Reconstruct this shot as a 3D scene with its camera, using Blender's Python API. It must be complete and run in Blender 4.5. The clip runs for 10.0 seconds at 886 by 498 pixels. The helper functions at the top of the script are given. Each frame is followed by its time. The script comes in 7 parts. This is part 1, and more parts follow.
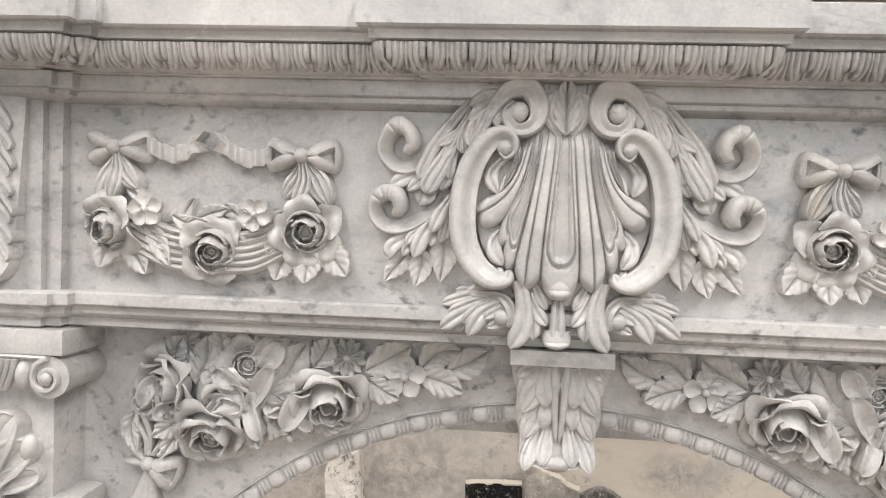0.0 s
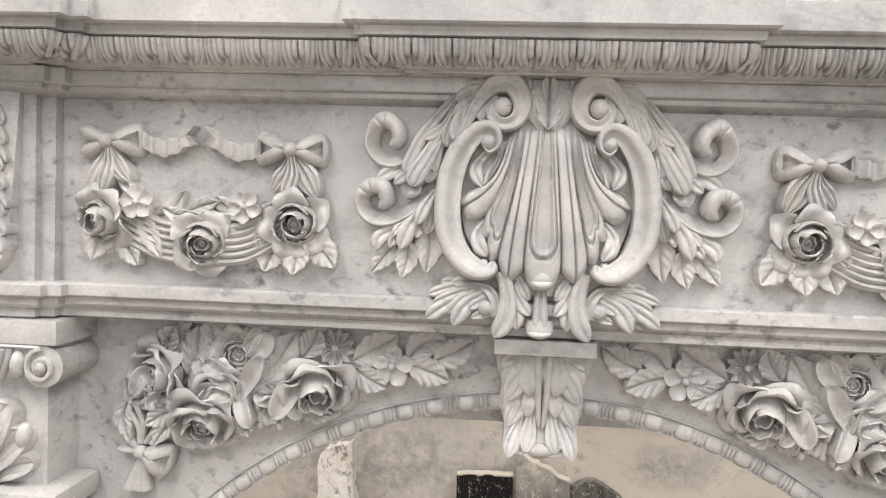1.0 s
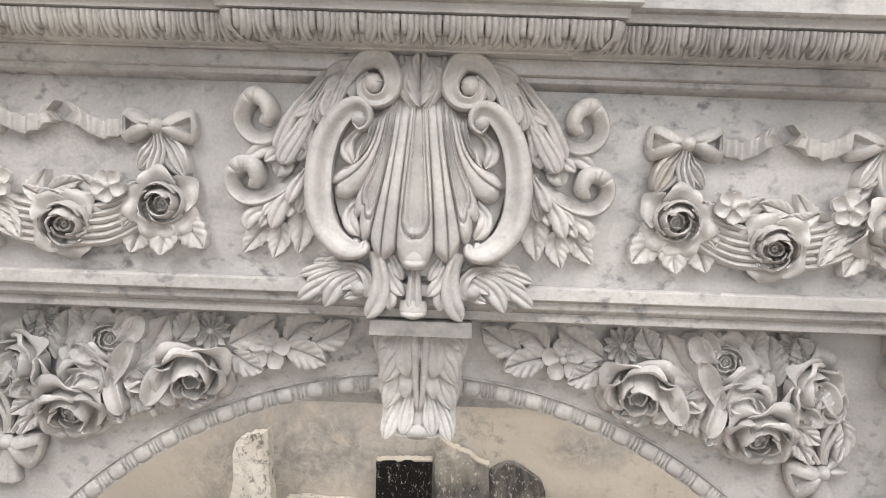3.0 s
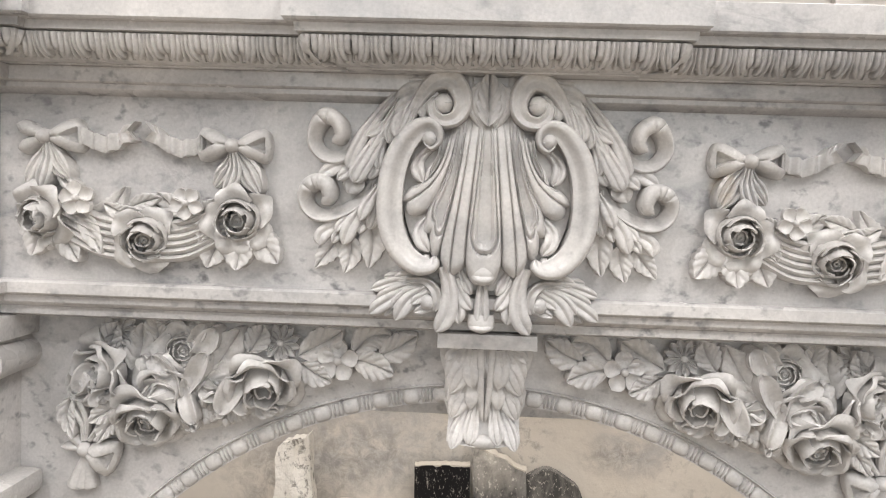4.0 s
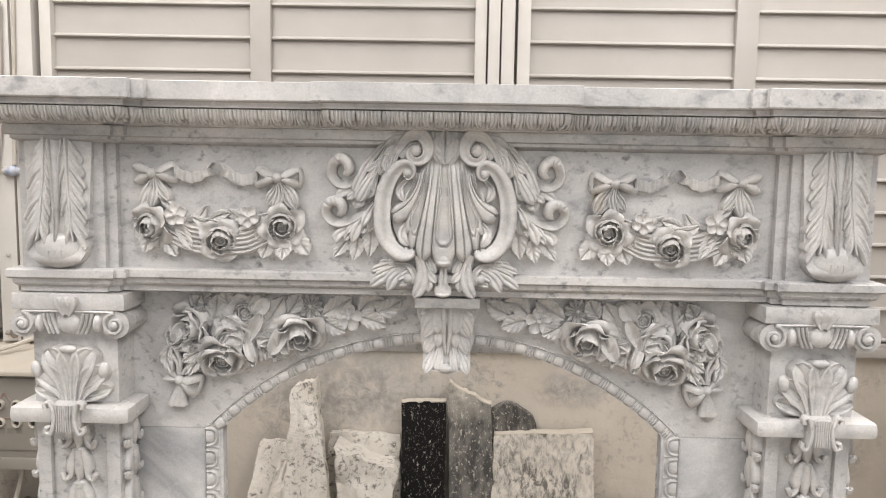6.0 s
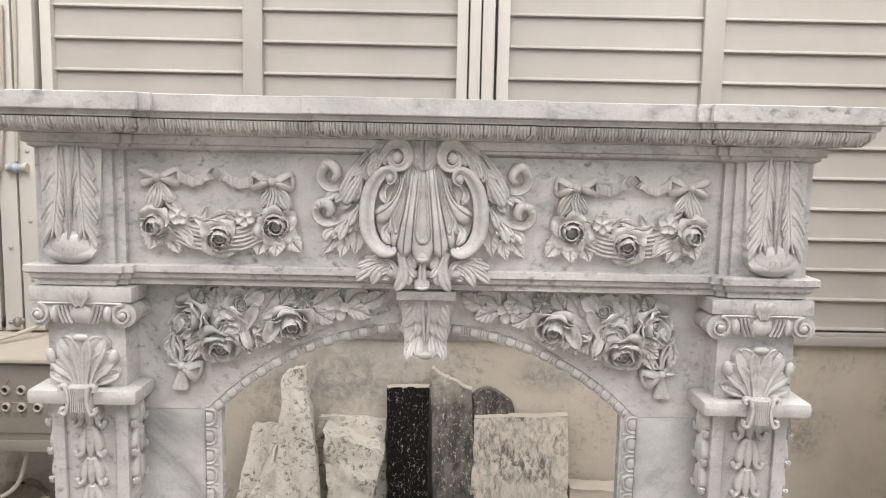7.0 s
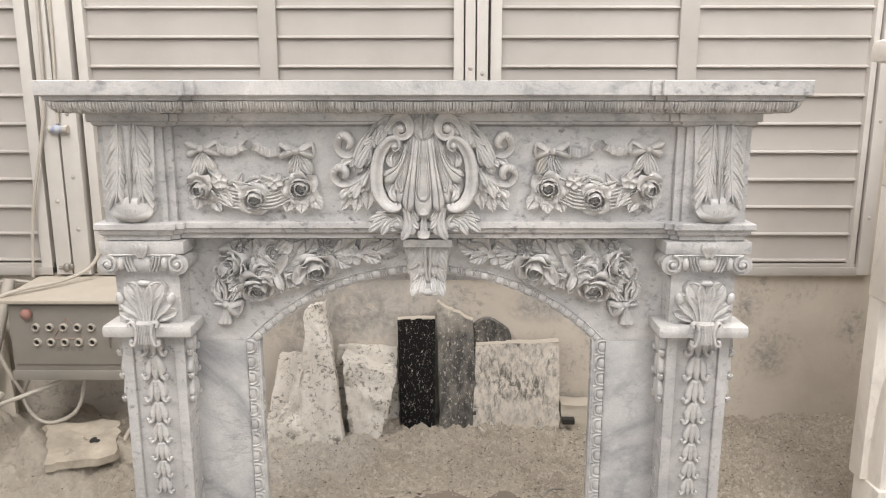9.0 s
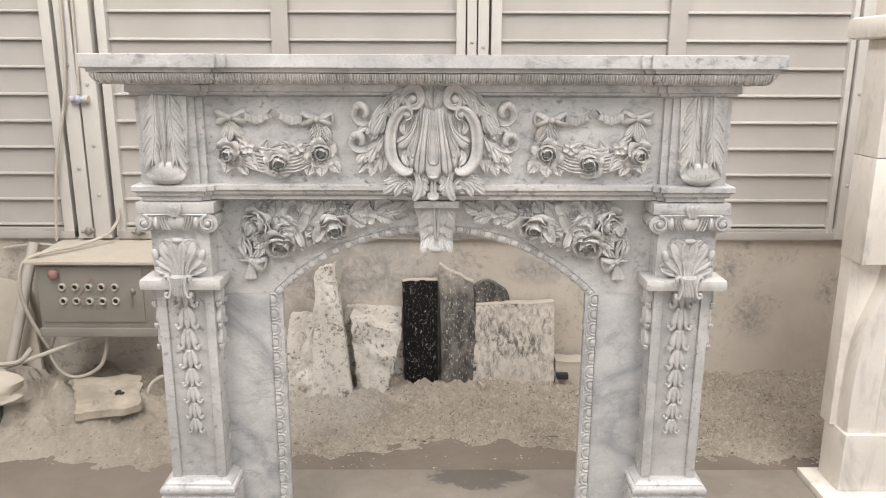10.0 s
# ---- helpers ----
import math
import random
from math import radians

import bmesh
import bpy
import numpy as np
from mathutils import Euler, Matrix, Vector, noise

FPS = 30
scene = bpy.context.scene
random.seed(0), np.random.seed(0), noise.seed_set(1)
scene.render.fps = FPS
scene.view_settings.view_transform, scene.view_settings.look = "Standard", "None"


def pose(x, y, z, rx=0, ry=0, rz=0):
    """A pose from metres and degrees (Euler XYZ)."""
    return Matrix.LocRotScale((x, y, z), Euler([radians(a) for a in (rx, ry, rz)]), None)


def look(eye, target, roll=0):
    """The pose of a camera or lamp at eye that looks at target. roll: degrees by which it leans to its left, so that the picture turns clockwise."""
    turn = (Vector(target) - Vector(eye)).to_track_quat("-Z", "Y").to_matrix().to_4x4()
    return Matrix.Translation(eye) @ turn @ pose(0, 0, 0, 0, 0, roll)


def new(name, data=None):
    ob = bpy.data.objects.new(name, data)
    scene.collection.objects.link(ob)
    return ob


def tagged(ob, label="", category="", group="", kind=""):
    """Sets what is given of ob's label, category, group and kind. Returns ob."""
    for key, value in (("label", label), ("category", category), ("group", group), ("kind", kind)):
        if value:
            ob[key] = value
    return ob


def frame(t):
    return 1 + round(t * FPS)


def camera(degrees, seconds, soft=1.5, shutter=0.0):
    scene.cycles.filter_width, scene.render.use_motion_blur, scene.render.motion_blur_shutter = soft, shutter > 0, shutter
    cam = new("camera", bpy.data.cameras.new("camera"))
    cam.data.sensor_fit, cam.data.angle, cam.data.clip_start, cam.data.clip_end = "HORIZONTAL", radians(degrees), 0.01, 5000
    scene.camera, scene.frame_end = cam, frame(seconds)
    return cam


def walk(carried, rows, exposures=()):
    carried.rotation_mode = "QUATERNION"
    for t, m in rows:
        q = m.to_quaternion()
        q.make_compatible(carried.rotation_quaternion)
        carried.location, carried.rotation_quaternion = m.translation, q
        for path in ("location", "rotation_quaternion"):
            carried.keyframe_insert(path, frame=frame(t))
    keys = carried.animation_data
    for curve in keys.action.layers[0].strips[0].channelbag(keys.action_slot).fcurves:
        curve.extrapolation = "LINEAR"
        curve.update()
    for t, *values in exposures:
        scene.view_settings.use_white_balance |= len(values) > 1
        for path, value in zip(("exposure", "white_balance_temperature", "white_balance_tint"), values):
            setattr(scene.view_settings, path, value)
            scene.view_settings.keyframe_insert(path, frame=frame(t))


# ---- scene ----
cam = camera(60.5, 10.0, 1.1)
PATH = [
    (0, (-0.063, -0.917, 1.255), (-0.225, 1.075, 1.184), 2.0),
    (0.5, (-0.056, -0.929, 1.253), (-0.217, 1.063, 1.175), 2.1),
    (1, (-0.048, -0.937, 1.252), (-0.2, 1.056, 1.169), 2.0),
    (1.5, (-0.021, -0.934, 1.249), (-0.156, 1.059, 1.157), 2.0),
    (2, (0.027, -0.923, 1.251), (-0.073, 1.072, 1.15), 2.0),
    (2.2, (0.035, -0.921, 1.248), (-0.041, 1.075, 1.147), 2.0),
    (3.3, (0.047, -0.919, 1.243), (0.025, 1.078, 1.134), 2.0),
    (3.5, (0.023, -0.926, 1.248), (-0.003, 1.071, 1.139), 2.0),
    (4, (-0.017, -0.945, 1.259), (-0.083, 1.051, 1.155), 1.9),
    (4.5, (-0.014, -0.969, 1.263), (-0.088, 1.027, 1.155), 1.7),
    (5, (0.035, -1.059, 1.261), (-0.03, 0.936, 1.136), 1.5),
    (5.2, (0.053, -1.12, 1.28), (-0.004, 0.873, 1.133), 1.3),
    (6.3, (0.005, -1.522, 1.371), (-0.002, 0.466, 1.148), 1.1),
    (6.5, (0.028, -1.549, 1.382), (0.026, 0.437, 1.152), 1.2),
    (7, (0.035, -1.586, 1.386), (0.047, 0.4, 1.148), 1.2),
    (7.5, (0.037, -1.614, 1.391), (0.051, 0.37, 1.137), 0.6),
    (8, (0.069, -1.669, 1.432), (0.07, 0.308, 1.127), 0.4),
    (8.1, (0.089, -1.684, 1.456), (0.083, 0.29, 1.133), 0.4),
    (8.5, (0.113, -1.761, 1.489), (0.106, 0.206, 1.125), 0.2),
    (9, (0.059, -1.891, 1.481), (0.05, 0.066, 1.067), 0.0),
    (9.5, (0.032, -2.014, 1.484), (0.03, -0.066, 1.032), 0.1),
    (10, (0.021, -2.082, 1.485), (0.029, -0.141, 1.003), 0.2),
]
walk(cam, [(t, look(eye, target, roll)) for t, eye, target, roll in PATH], [(0, 0.08), (5.2, 0.08), (6.6, -0.11), (10, -0.02)])

# ---- world and light ----
world = bpy.data.worlds.new("sky")
scene.world = world
world.use_nodes = True
wn = world.node_tree
sky = wn.nodes.new("ShaderNodeTexSky")
sky.sky_type = "NISHITA"
sky.sun_disc = False
sky.sun_elevation, sky.sun_rotation = radians(45), radians(200)
wn.links.new(sky.outputs[0], wn.nodes["Background"].inputs[0])
wn.nodes["Background"].inputs[1].default_value = 0.1


def area_light(name, at, target, sx, sy, watts, colour):
    data = bpy.data.lights.new(name, "AREA")
    data.shape, data.size, data.size_y, data.energy, data.color = "RECTANGLE", sx, sy, watts, colour
    ob = new(name, data)
    ob.matrix_world = look(at, target)
    return ob


# area lamps in assumed, unseen roof and front openings, added to light the mantel
area_light("added_roof_lamp", (-1.6, -1.4, 3.6), (-1.6, -1.4, 0), 1.3, 4.6, 188, (1.0, 0.955, 0.918))
area_light("added_roof_lamp", (1.6, -1.4, 3.6), (1.6, -1.4, 0), 1.3, 4.6, 196, (1.0, 0.955, 0.918))
area_light("added_front_lamp", (0.5, -5.45, 1.75), (0.5, 0, 1.75), 4.3, 3.0, 58, (1.0, 0.975, 0.95))

# ---- materials ----


class Nodes:
    def __init__(self, name, rough=0.5, metal=0.0):
        self.mat = bpy.data.materials.new(name)
        self.mat.use_nodes = True
        self.t = self.mat.node_tree
        self.b = self.t.nodes["Principled BSDF"]
        self.b.inputs["Roughness"].default_value = rough
        self.b.inputs["Metallic"].default_value = metal
        self.pos = self.t.nodes.new("ShaderNodeNewGeometry").outputs["Position"]

    def put(self, src, dst):
        if hasattr(src, "links"):
            self.t.links.new(src, dst)
        else:
            dst.default_value = src

    def noise(self, scale, detail=4, rough=0.55, distort=0.0, vec=None):
        n = self.t.nodes.new("ShaderNodeTexNoise")
        n.inputs["Scale"].default_value, n.inputs["Detail"].default_value = scale, detail
        n.inputs["Roughness"].default_value, n.inputs["Distortion"].default_value = rough, distort
        self.t.links.new(vec or self.pos, n.inputs["Vector"])
        return n.outputs["Fac"]

    def stretch(self, sx, sy, sz, rot=(0, 0, 0), shift=(0, 0, 0)):
        n = self.t.nodes.new("ShaderNodeMapping")
        n.inputs["Scale"].default_value = (sx, sy, sz)
        n.inputs["Rotation"].default_value = [radians(a) for a in rot]
        n.inputs["Location"].default_value = shift
        self.t.links.new(self.pos, n.inputs["Vector"])
        return n.outputs[0]

    def ramp(self, fac, *stops):
        n = self.t.nodes.new("ShaderNodeValToRGB")
        e = n.color_ramp.elements
        while len(e) < len(stops):
            e.new(0.5)
        for el, (p, c) in zip(e, stops):
            el.position = p
            el.color = (c, c, c, 1) if not isinstance(c, tuple) else (*c, 1)
        self.t.links.new(fac, n.inputs[0])
        return n.outputs[0]

    def mix(self, fac, a, b, mode="MIX"):
        n = self.t.nodes.new("ShaderNodeMix")
        n.data_type, n.blend_type = "RGBA", mode
        self.put(fac, n.inputs[0])
        for k, v in ((6, a), (7, b)):
            self.put((*v, 1) if isinstance(v, tuple) else v, n.inputs[k])
        return n.outputs[2]

    def maths(self, op, a, b=0.0):
        n = self.t.nodes.new("ShaderNodeMath")
        n.operation = op
        self.put(a, n.inputs[0])
        self.put(b, n.inputs[1])
        return n.outputs[0]

    def spot(self, at, r, squeeze=(1, 1, 1)):
        """1 at a place, falling to 0 at the distance r."""
        n = self.t.nodes.new("ShaderNodeVectorMath")
        n.operation = "DISTANCE"
        self.t.links.new(self.stretch(*squeeze), n.inputs[0])
        n.inputs[1].default_value = [a * b for a, b in zip(at, squeeze)]
        return self.ramp(self.maths("DIVIDE", n.outputs["Value"], r), (0.0, 1.0), (1.0, 0.0))

    def random(self):
        return self.t.nodes.new("ShaderNodeObjectInfo").outputs["Random"]

    def colour(self, c):
        self.put((*c, 1) if isinstance(c, tuple) else c, self.b.inputs["Base Color"])

    def rough(self, c):
        self.put(c, self.b.inputs["Roughness"])

    def bump(self, h, strength, dist):
        n = self.t.nodes.new("ShaderNodeBump")
        n.inputs["Strength"].default_value, n.inputs["Distance"].default_value = strength, dist
        self.t.links.new(h, n.inputs["Height"])
        self.t.links.new(n.outputs[0], self.b.inputs["Normal"])


def make_marble(name, white, grey, vein_amount, rough, fleck_amount, wet=0.0, fine_amount=0.55, broad_amount=1.0):
    n = Nodes(name, rough)
    cloud = n.noise(3.4, 7, 0.6, 1.0, n.stretch(1, 1, 2.0, (0, 48, 0)))
    fine = n.noise(19, 6, 0.6, 0.3)
    base = n.mix(n.maths("MULTIPLY", n.ramp(cloud, (0.36, 0.0), (0.66, 1.0)), 0.8), white, grey)
    base = n.mix(n.maths("MULTIPLY", n.ramp(fine, (0.46, 0.0), (0.68, 1.0)), fine_amount), base, grey)
    # soft smudges, finger wide
    smudge = n.ramp(n.noise(24, 4, 0.55, 0.2, n.stretch(1, 1, 1.6, (0, 35, 0), (2, 4, 1))), (0.54, 0.0), (0.74, 1.0))
    where = n.ramp(n.noise(4.2, 3, 0.5, 0.4, n.stretch(1, 1, 1, (0, 0, 0), (7, 3, 5))), (0.42, 0.15), (0.6, 1.0))
    base = n.mix(n.maths("MULTIPLY", n.maths("MULTIPLY", smudge, where), fleck_amount), base, (0.279, 0.28, 0.289))
    # broad slanting veins
    v0 = n.noise(1.25, 6, 0.6, 1.3, n.stretch(1, 1, 1.0, (0, 38, 0), (6, 1, 3)))
    broad = n.ramp(n.maths("ABSOLUTE", n.maths("SUBTRACT", v0, 0.47)), (0.0, 1.0), (0.035, 0.35), (0.075, 0.0))
    base = n.mix(n.maths("MULTIPLY", broad, vein_amount * broad_amount), base, (0.295, 0.299, 0.312))
    # thin veins where a soft field crosses its middle value
    v1 = n.noise(2.6, 7, 0.62, 1.6, n.stretch(1, 1, 1.9, (0, 42, 0), (3, 1, 7)))
    line = n.ramp(n.maths("ABSOLUTE", n.maths("SUBTRACT", v1, 0.5)), (0.0, 1.0), (0.022, 0.0))
    gate = n.ramp(n.noise(2.1, 3, 0.5, 0, n.stretch(1, 1, 1, (0, 0, 0), (9, 2, 4))), (0.5, 0.0), (0.66, 1.0))
    base = n.mix(n.maths("MULTIPLY", n.maths("MULTIPLY", line, gate), vein_amount), base, (0.221, 0.226, 0.234))
    # small dark flecks
    fleck = n.ramp(n.noise(58, 3, 0.5, 0.1, n.stretch(1, 1, 1.3, (0, 25, 0))), (0.56, 0.0), (0.72, 1.0))
    patch = n.ramp(n.noise(5, 3, 0.5, 0, n.stretch(1, 1, 1, (0, 0, 0), (1, 6, 2))), (0.42, 0.0), (0.6, 1.0))
    base = n.mix(n.maths("MULTIPLY", n.maths("MULTIPLY", fleck, patch), fleck_amount), base, (0.205, 0.205, 0.213))
    # crystal grain
    base = n.mix(1.0, base, n.ramp(n.noise(240, 3, 0.6), (0.32, 0.92), (0.68, 1.06)), "MULTIPLY")
    # a few rusty stains
    drip = n.maths("MULTIPLY", n.spot((0.292, 0.01, 1.300), 0.040, (2.6, 1, 1)), n.ramp(n.noise(40, 4, 0.6), (0.35, 0.1), (0.6, 0.9)))
    base = n.mix(drip, base, (0.492, 0.394, 0.246))
    rust = n.ramp(n.noise(4.4, 2, 0.5, 0, n.stretch(1.6, 1, 0.7, (0, 0, 0), (5.3, 0, 2.2))), (0.79, 0.0), (0.84, 0.6))
    base = n.mix(rust, base, (0.476, 0.402, 0.279))
    n.colour(base)
    n.rough(n.ramp(n.noise(7, 4, 0.6), (0.3, rough - 0.1), (0.7, rough + 0.12)))
    film = n.maths("MULTIPLY", n.noise(46, 3, 0.5, 1.5), n.ramp(n.noise(3.1, 3, 0.5, 0.5, n.stretch(1, 1, 1, (0, 0, 0), (4, 4, 9))), (0.52, 0.0), (0.60, 1.0)))
    n.bump(n.maths("ADD", n.noise(70, 5, 0.6), n.maths("MULTIPLY", film, wet)), 0.12, 0.004)
    return n.mat


MARBLE = make_marble("carrara_marble", (0.676, 0.656, 0.64), (0.459, 0.453, 0.451), 0.26, 0.22, 0.85, 4.0, 0.28)
MARBLE_FRIEZE = make_marble("grey_clouded_marble", (0.632, 0.615, 0.604), (0.430, 0.426, 0.428), 0.28, 0.20, 1.0, 4.0, 0.34)
MARBLE_JAMB = make_marble("streaked_marble", (0.656, 0.644, 0.627), (0.492, 0.488, 0.488), 0.5, 0.2, 0.22, 0.0, 0.25, 1.45)
MARBLE_CARVED = make_marble("carved_marble", (0.676, 0.656, 0.635), (0.525, 0.515, 0.505), 0.34, 0.29, 0.42)


def make_dusty(name, c1, c2, scale, rough=0.8, metal=0.0, bump=0.15, dust=(0.492, 0.451, 0.385), amount=0.5):
    n = Nodes(name, rough, metal)
    base = n.mix(n.ramp(n.noise(scale, 6, 0.6, 0.3), (0.35, 0.0), (0.65, 1.0)), c1, c2)
    base = n.mix(n.maths("MULTIPLY", n.ramp(n.noise(scale * 0.28, 5, 0.6, 0.6), (0.4, 0.0), (0.7, 1.0)), amount), base, dust)
    n.colour(base)
    n.bump(n.noise(scale * 8, 6, 0.65), bump, 0.01)
    return n.mat


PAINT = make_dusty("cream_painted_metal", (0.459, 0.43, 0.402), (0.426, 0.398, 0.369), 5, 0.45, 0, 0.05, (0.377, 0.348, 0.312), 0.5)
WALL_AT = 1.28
# cream paint lightened: light missing on the post faces is put into colour
POST_PAINT_LIT = make_dusty("brightened_cream_paint", (0.64, 0.611, 0.574), (0.59, 0.562, 0.525), 6, 0.45, 0, 0.06, (0.492, 0.459, 0.41), 0.5)
PLASTER = Nodes("dusty_plaster", 0.9)
pl = PLASTER.mix(PLASTER.ramp(PLASTER.noise(3.5, 6, 0.6, 0.3), (0.35, 0.0), (0.65, 1.0)), (0.615, 0.558, 0.484), (0.533, 0.48, 0.41))
pl = PLASTER.mix(PLASTER.maths("MULTIPLY", PLASTER.ramp(PLASTER.noise(34, 6, 0.7, 0.4), (0.5, 0.0), (0.66, 1.0)), PLASTER.ramp(PLASTER.noise(2.6, 4, 0.6, 0.5), (0.5, 0.0), (0.62, 0.8))), pl, (0.246, 0.226, 0.201))
pl = PLASTER.mix(PLASTER.ramp(PLASTER.noise(1.3, 3, 0.5, 0.4, PLASTER.stretch(1, 1, 1, (0, 0, 0), (2, 0, 5))), (0.5, 0.0), (0.7, 0.4)), pl, (0.385, 0.353, 0.312))
for at, r, sq in (((-0.28, WALL_AT, 0.62), 0.46, (1, 1, 1.7)), ((0.50, WALL_AT, 0.62), 0.16, (1, 1, 1))):
    m = PLASTER.maths("MULTIPLY", PLASTER.ramp(PLASTER.spot(at, r, sq), (0.0, 0.0), (0.45, 0.85)), PLASTER.ramp(PLASTER.noise(9, 7, 0.75, 0.8), (0.36, 0.1), (0.58, 1.0)))
    pl = PLASTER.mix(m, pl, (0.41, 0.389, 0.365))
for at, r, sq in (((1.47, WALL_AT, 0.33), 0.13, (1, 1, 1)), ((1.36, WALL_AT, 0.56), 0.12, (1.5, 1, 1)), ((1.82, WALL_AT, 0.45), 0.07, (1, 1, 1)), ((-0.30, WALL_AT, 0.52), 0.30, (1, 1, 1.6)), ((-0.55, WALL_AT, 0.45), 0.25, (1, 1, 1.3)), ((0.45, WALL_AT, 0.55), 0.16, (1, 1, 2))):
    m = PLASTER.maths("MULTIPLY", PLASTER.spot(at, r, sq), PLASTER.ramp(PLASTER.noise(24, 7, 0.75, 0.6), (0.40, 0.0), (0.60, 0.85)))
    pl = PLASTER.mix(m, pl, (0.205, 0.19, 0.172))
PLASTER.colour(pl)
PLASTER.bump(PLASTER.noise(28, 6, 0.65), 0.25, 0.01)
PLASTER = PLASTER.mat
DUST_FLOOR = make_dusty("dusty_floor", (0.20, 0.168, 0.134), (0.168, 0.143, 0.114), 6, 0.8, 0, 0.2, (0.271, 0.234, 0.193), 0.55)
# even greys of the unseen ceiling and walls, kept dark to hold back bounce
CEILING_PAINT = make_dusty("grey_ceiling", (0.197, 0.19, 0.182), (0.164, 0.159, 0.152), 2, 0.8, 0, 0.15, (0.17, 0.162, 0.15), 0.5)
HALL_WALL = make_dusty("unseen_wall_grey", (0.18, 0.172, 0.16), (0.18, 0.172, 0.16), 3, 0.9, 0, 0.2, (0.213, 0.201, 0.18), 0.5)

# ---- mesh tools: an ornament lies in a plane, (across, up, forward) ----


class Shape:
    def __init__(self):
        self.v, self.f = [], []

    def add(self, verts, faces):
        k = len(self.v)
        self.v.extend([tuple(float(c) for c in p) for p in verts])
        self.f.extend([tuple(i + k for i in f) for f in faces])
        return self

    def join(self, other):
        return self.add(other.v, other.f)

    def grid(self, p, close_u=False, close_v=False):
        nu, nv = p.shape[:2]
        fs = []
        for i in range(nu if close_u else nu - 1):
            for j in range(nv if close_v else nv - 1):
                i2, j2 = (i + 1) % nu, (j + 1) % nv
                fs.append((i * nv + j, i2 * nv + j, i2 * nv + j2, i * nv + j2))
        return self.add(p.reshape(-1, 3), fs)

    def rim(self, nu, nv):
        return [(i, 0) for i in range(nu)] + [(nu - 1, j) for j in range(1, nv)] + [(i, nv - 1) for i in range(nu - 2, -1, -1)] + [(0, j) for j in range(nv - 2, 0, -1)]

    def relief(self, p, base):
        """A carved sheet whose edges run back to the ground at depth base."""
        self.grid(p)
        ring = self.rim(*p.shape[:2])
        top = [p[i, j] for i, j in ring]
        low = [(q[0], q[1], base if np.isscalar(base) else q[2] - base[0]) for q in top]
        n = len(ring)
        return self.add(top + low, [(k, (k + 1) % n, n + (k + 1) % n, n + k) for k in range(n)])

    def sheet(self, p, t):
        """A sheet of thickness t."""
        du, dv = np.gradient(p, axis=0), np.gradient(p, axis=1)
        nrm = np.cross(du, dv)
        nrm /= np.linalg.norm(nrm, axis=2, keepdims=True) + 1e-9
        q = p - nrm * t
        self.grid(p)
        self.grid(q[:, ::-1])
        ring = self.rim(*p.shape[:2])
        top, low = [p[i, j] for i, j in ring], [q[i, j] for i, j in ring]
        n = len(ring)
        return self.add(top + low, [(k, (k + 1) % n, n + (k + 1) % n, n + k) for k in range(n)])

    def tube(self, path, w, h, n=10, groove=0.0):
        path = np.asarray(path, float)
        m = len(path)
        w, h = np.broadcast_to(w, m).astype(float), np.broadcast_to(h, m).astype(float)
        tan = np.gradient(path, axis=0)
        tan /= np.linalg.norm(tan, axis=1, keepdims=True) + 1e-9
        side = np.stack([-tan[:, 1], tan[:, 0], 0 * tan[:, 0]], 1)
        side /= np.linalg.norm(side, axis=1, keepdims=True) + 1e-9
        up = np.cross(tan, side)
        up[up[:, 2] < 0] *= -1
        a = np.linspace(0, 2 * math.pi, n, endpoint=False)
        ca, sa = np.cos(a), np.sin(a)
        lift = sa - groove * np.where(sa > 0, np.exp(-(ca / 0.5) ** 2), 0)
        p = path[:, None] + side[:, None] * (w[:, None] * ca)[..., None] + up[:, None] * (h[:, None] * lift)[..., None]
        self.grid(p, False, True)
        k = len(self.v)
        self.add([*p[0], path[0]], [(i, (i + 1) % n, n) for i in range(n)])
        self.add([*p[-1], path[-1]], [((i + 1) % n, i, n) for i in range(n)])
        return self

    def ball(self, c, r, nu=8, nv=12):
        a, b = np.linspace(0, math.pi, nu), np.linspace(0, 2 * math.pi, nv, endpoint=False)
        p = np.stack([np.sin(a)[:, None] * np.cos(b), np.sin(a)[:, None] * np.sin(b), np.cos(a)[:, None] + 0 * b], 2)
        return self.grid(p * np.array(r) + np.array(c), False, True)

    def moved(self, x=0, z=0, d=0, turn=0, size=1.0, flip=False, tip=0, yaw=0):
        """Turned by turn degrees in its plane; tip and yaw lean its face down or aside."""
        v = np.array(self.v) * size
        if flip:
            v[:, 0] *= -1
        for ang, (i, j) in ((tip, (2, 1)), (yaw, (2, 0)), (turn, (0, 1))):
            if ang:
                c, s = math.cos(radians(ang)), math.sin(radians(ang))
                a, b = v[:, i].copy(), v[:, j].copy()
                v[:, i], v[:, j] = c * a - s * b, s * a + c * b
        out = Shape()
        out.add(v + np.array([x, z, d]), [f[::-1] for f in self.f] if flip else self.f)
        return out

    def deeper(self, k):
        out = Shape()
        out.add(np.array(self.v) * np.array([1, 1, k]), self.f)
        return out

    def world(self, y0):
        """From (across, up, forward) to world places before the plane y = y0."""
        v = np.array(self.v)
        out = Shape()
        out.add(np.stack([v[:, 0], y0 - v[:, 2], v[:, 1]], 1), self.f)
        return out

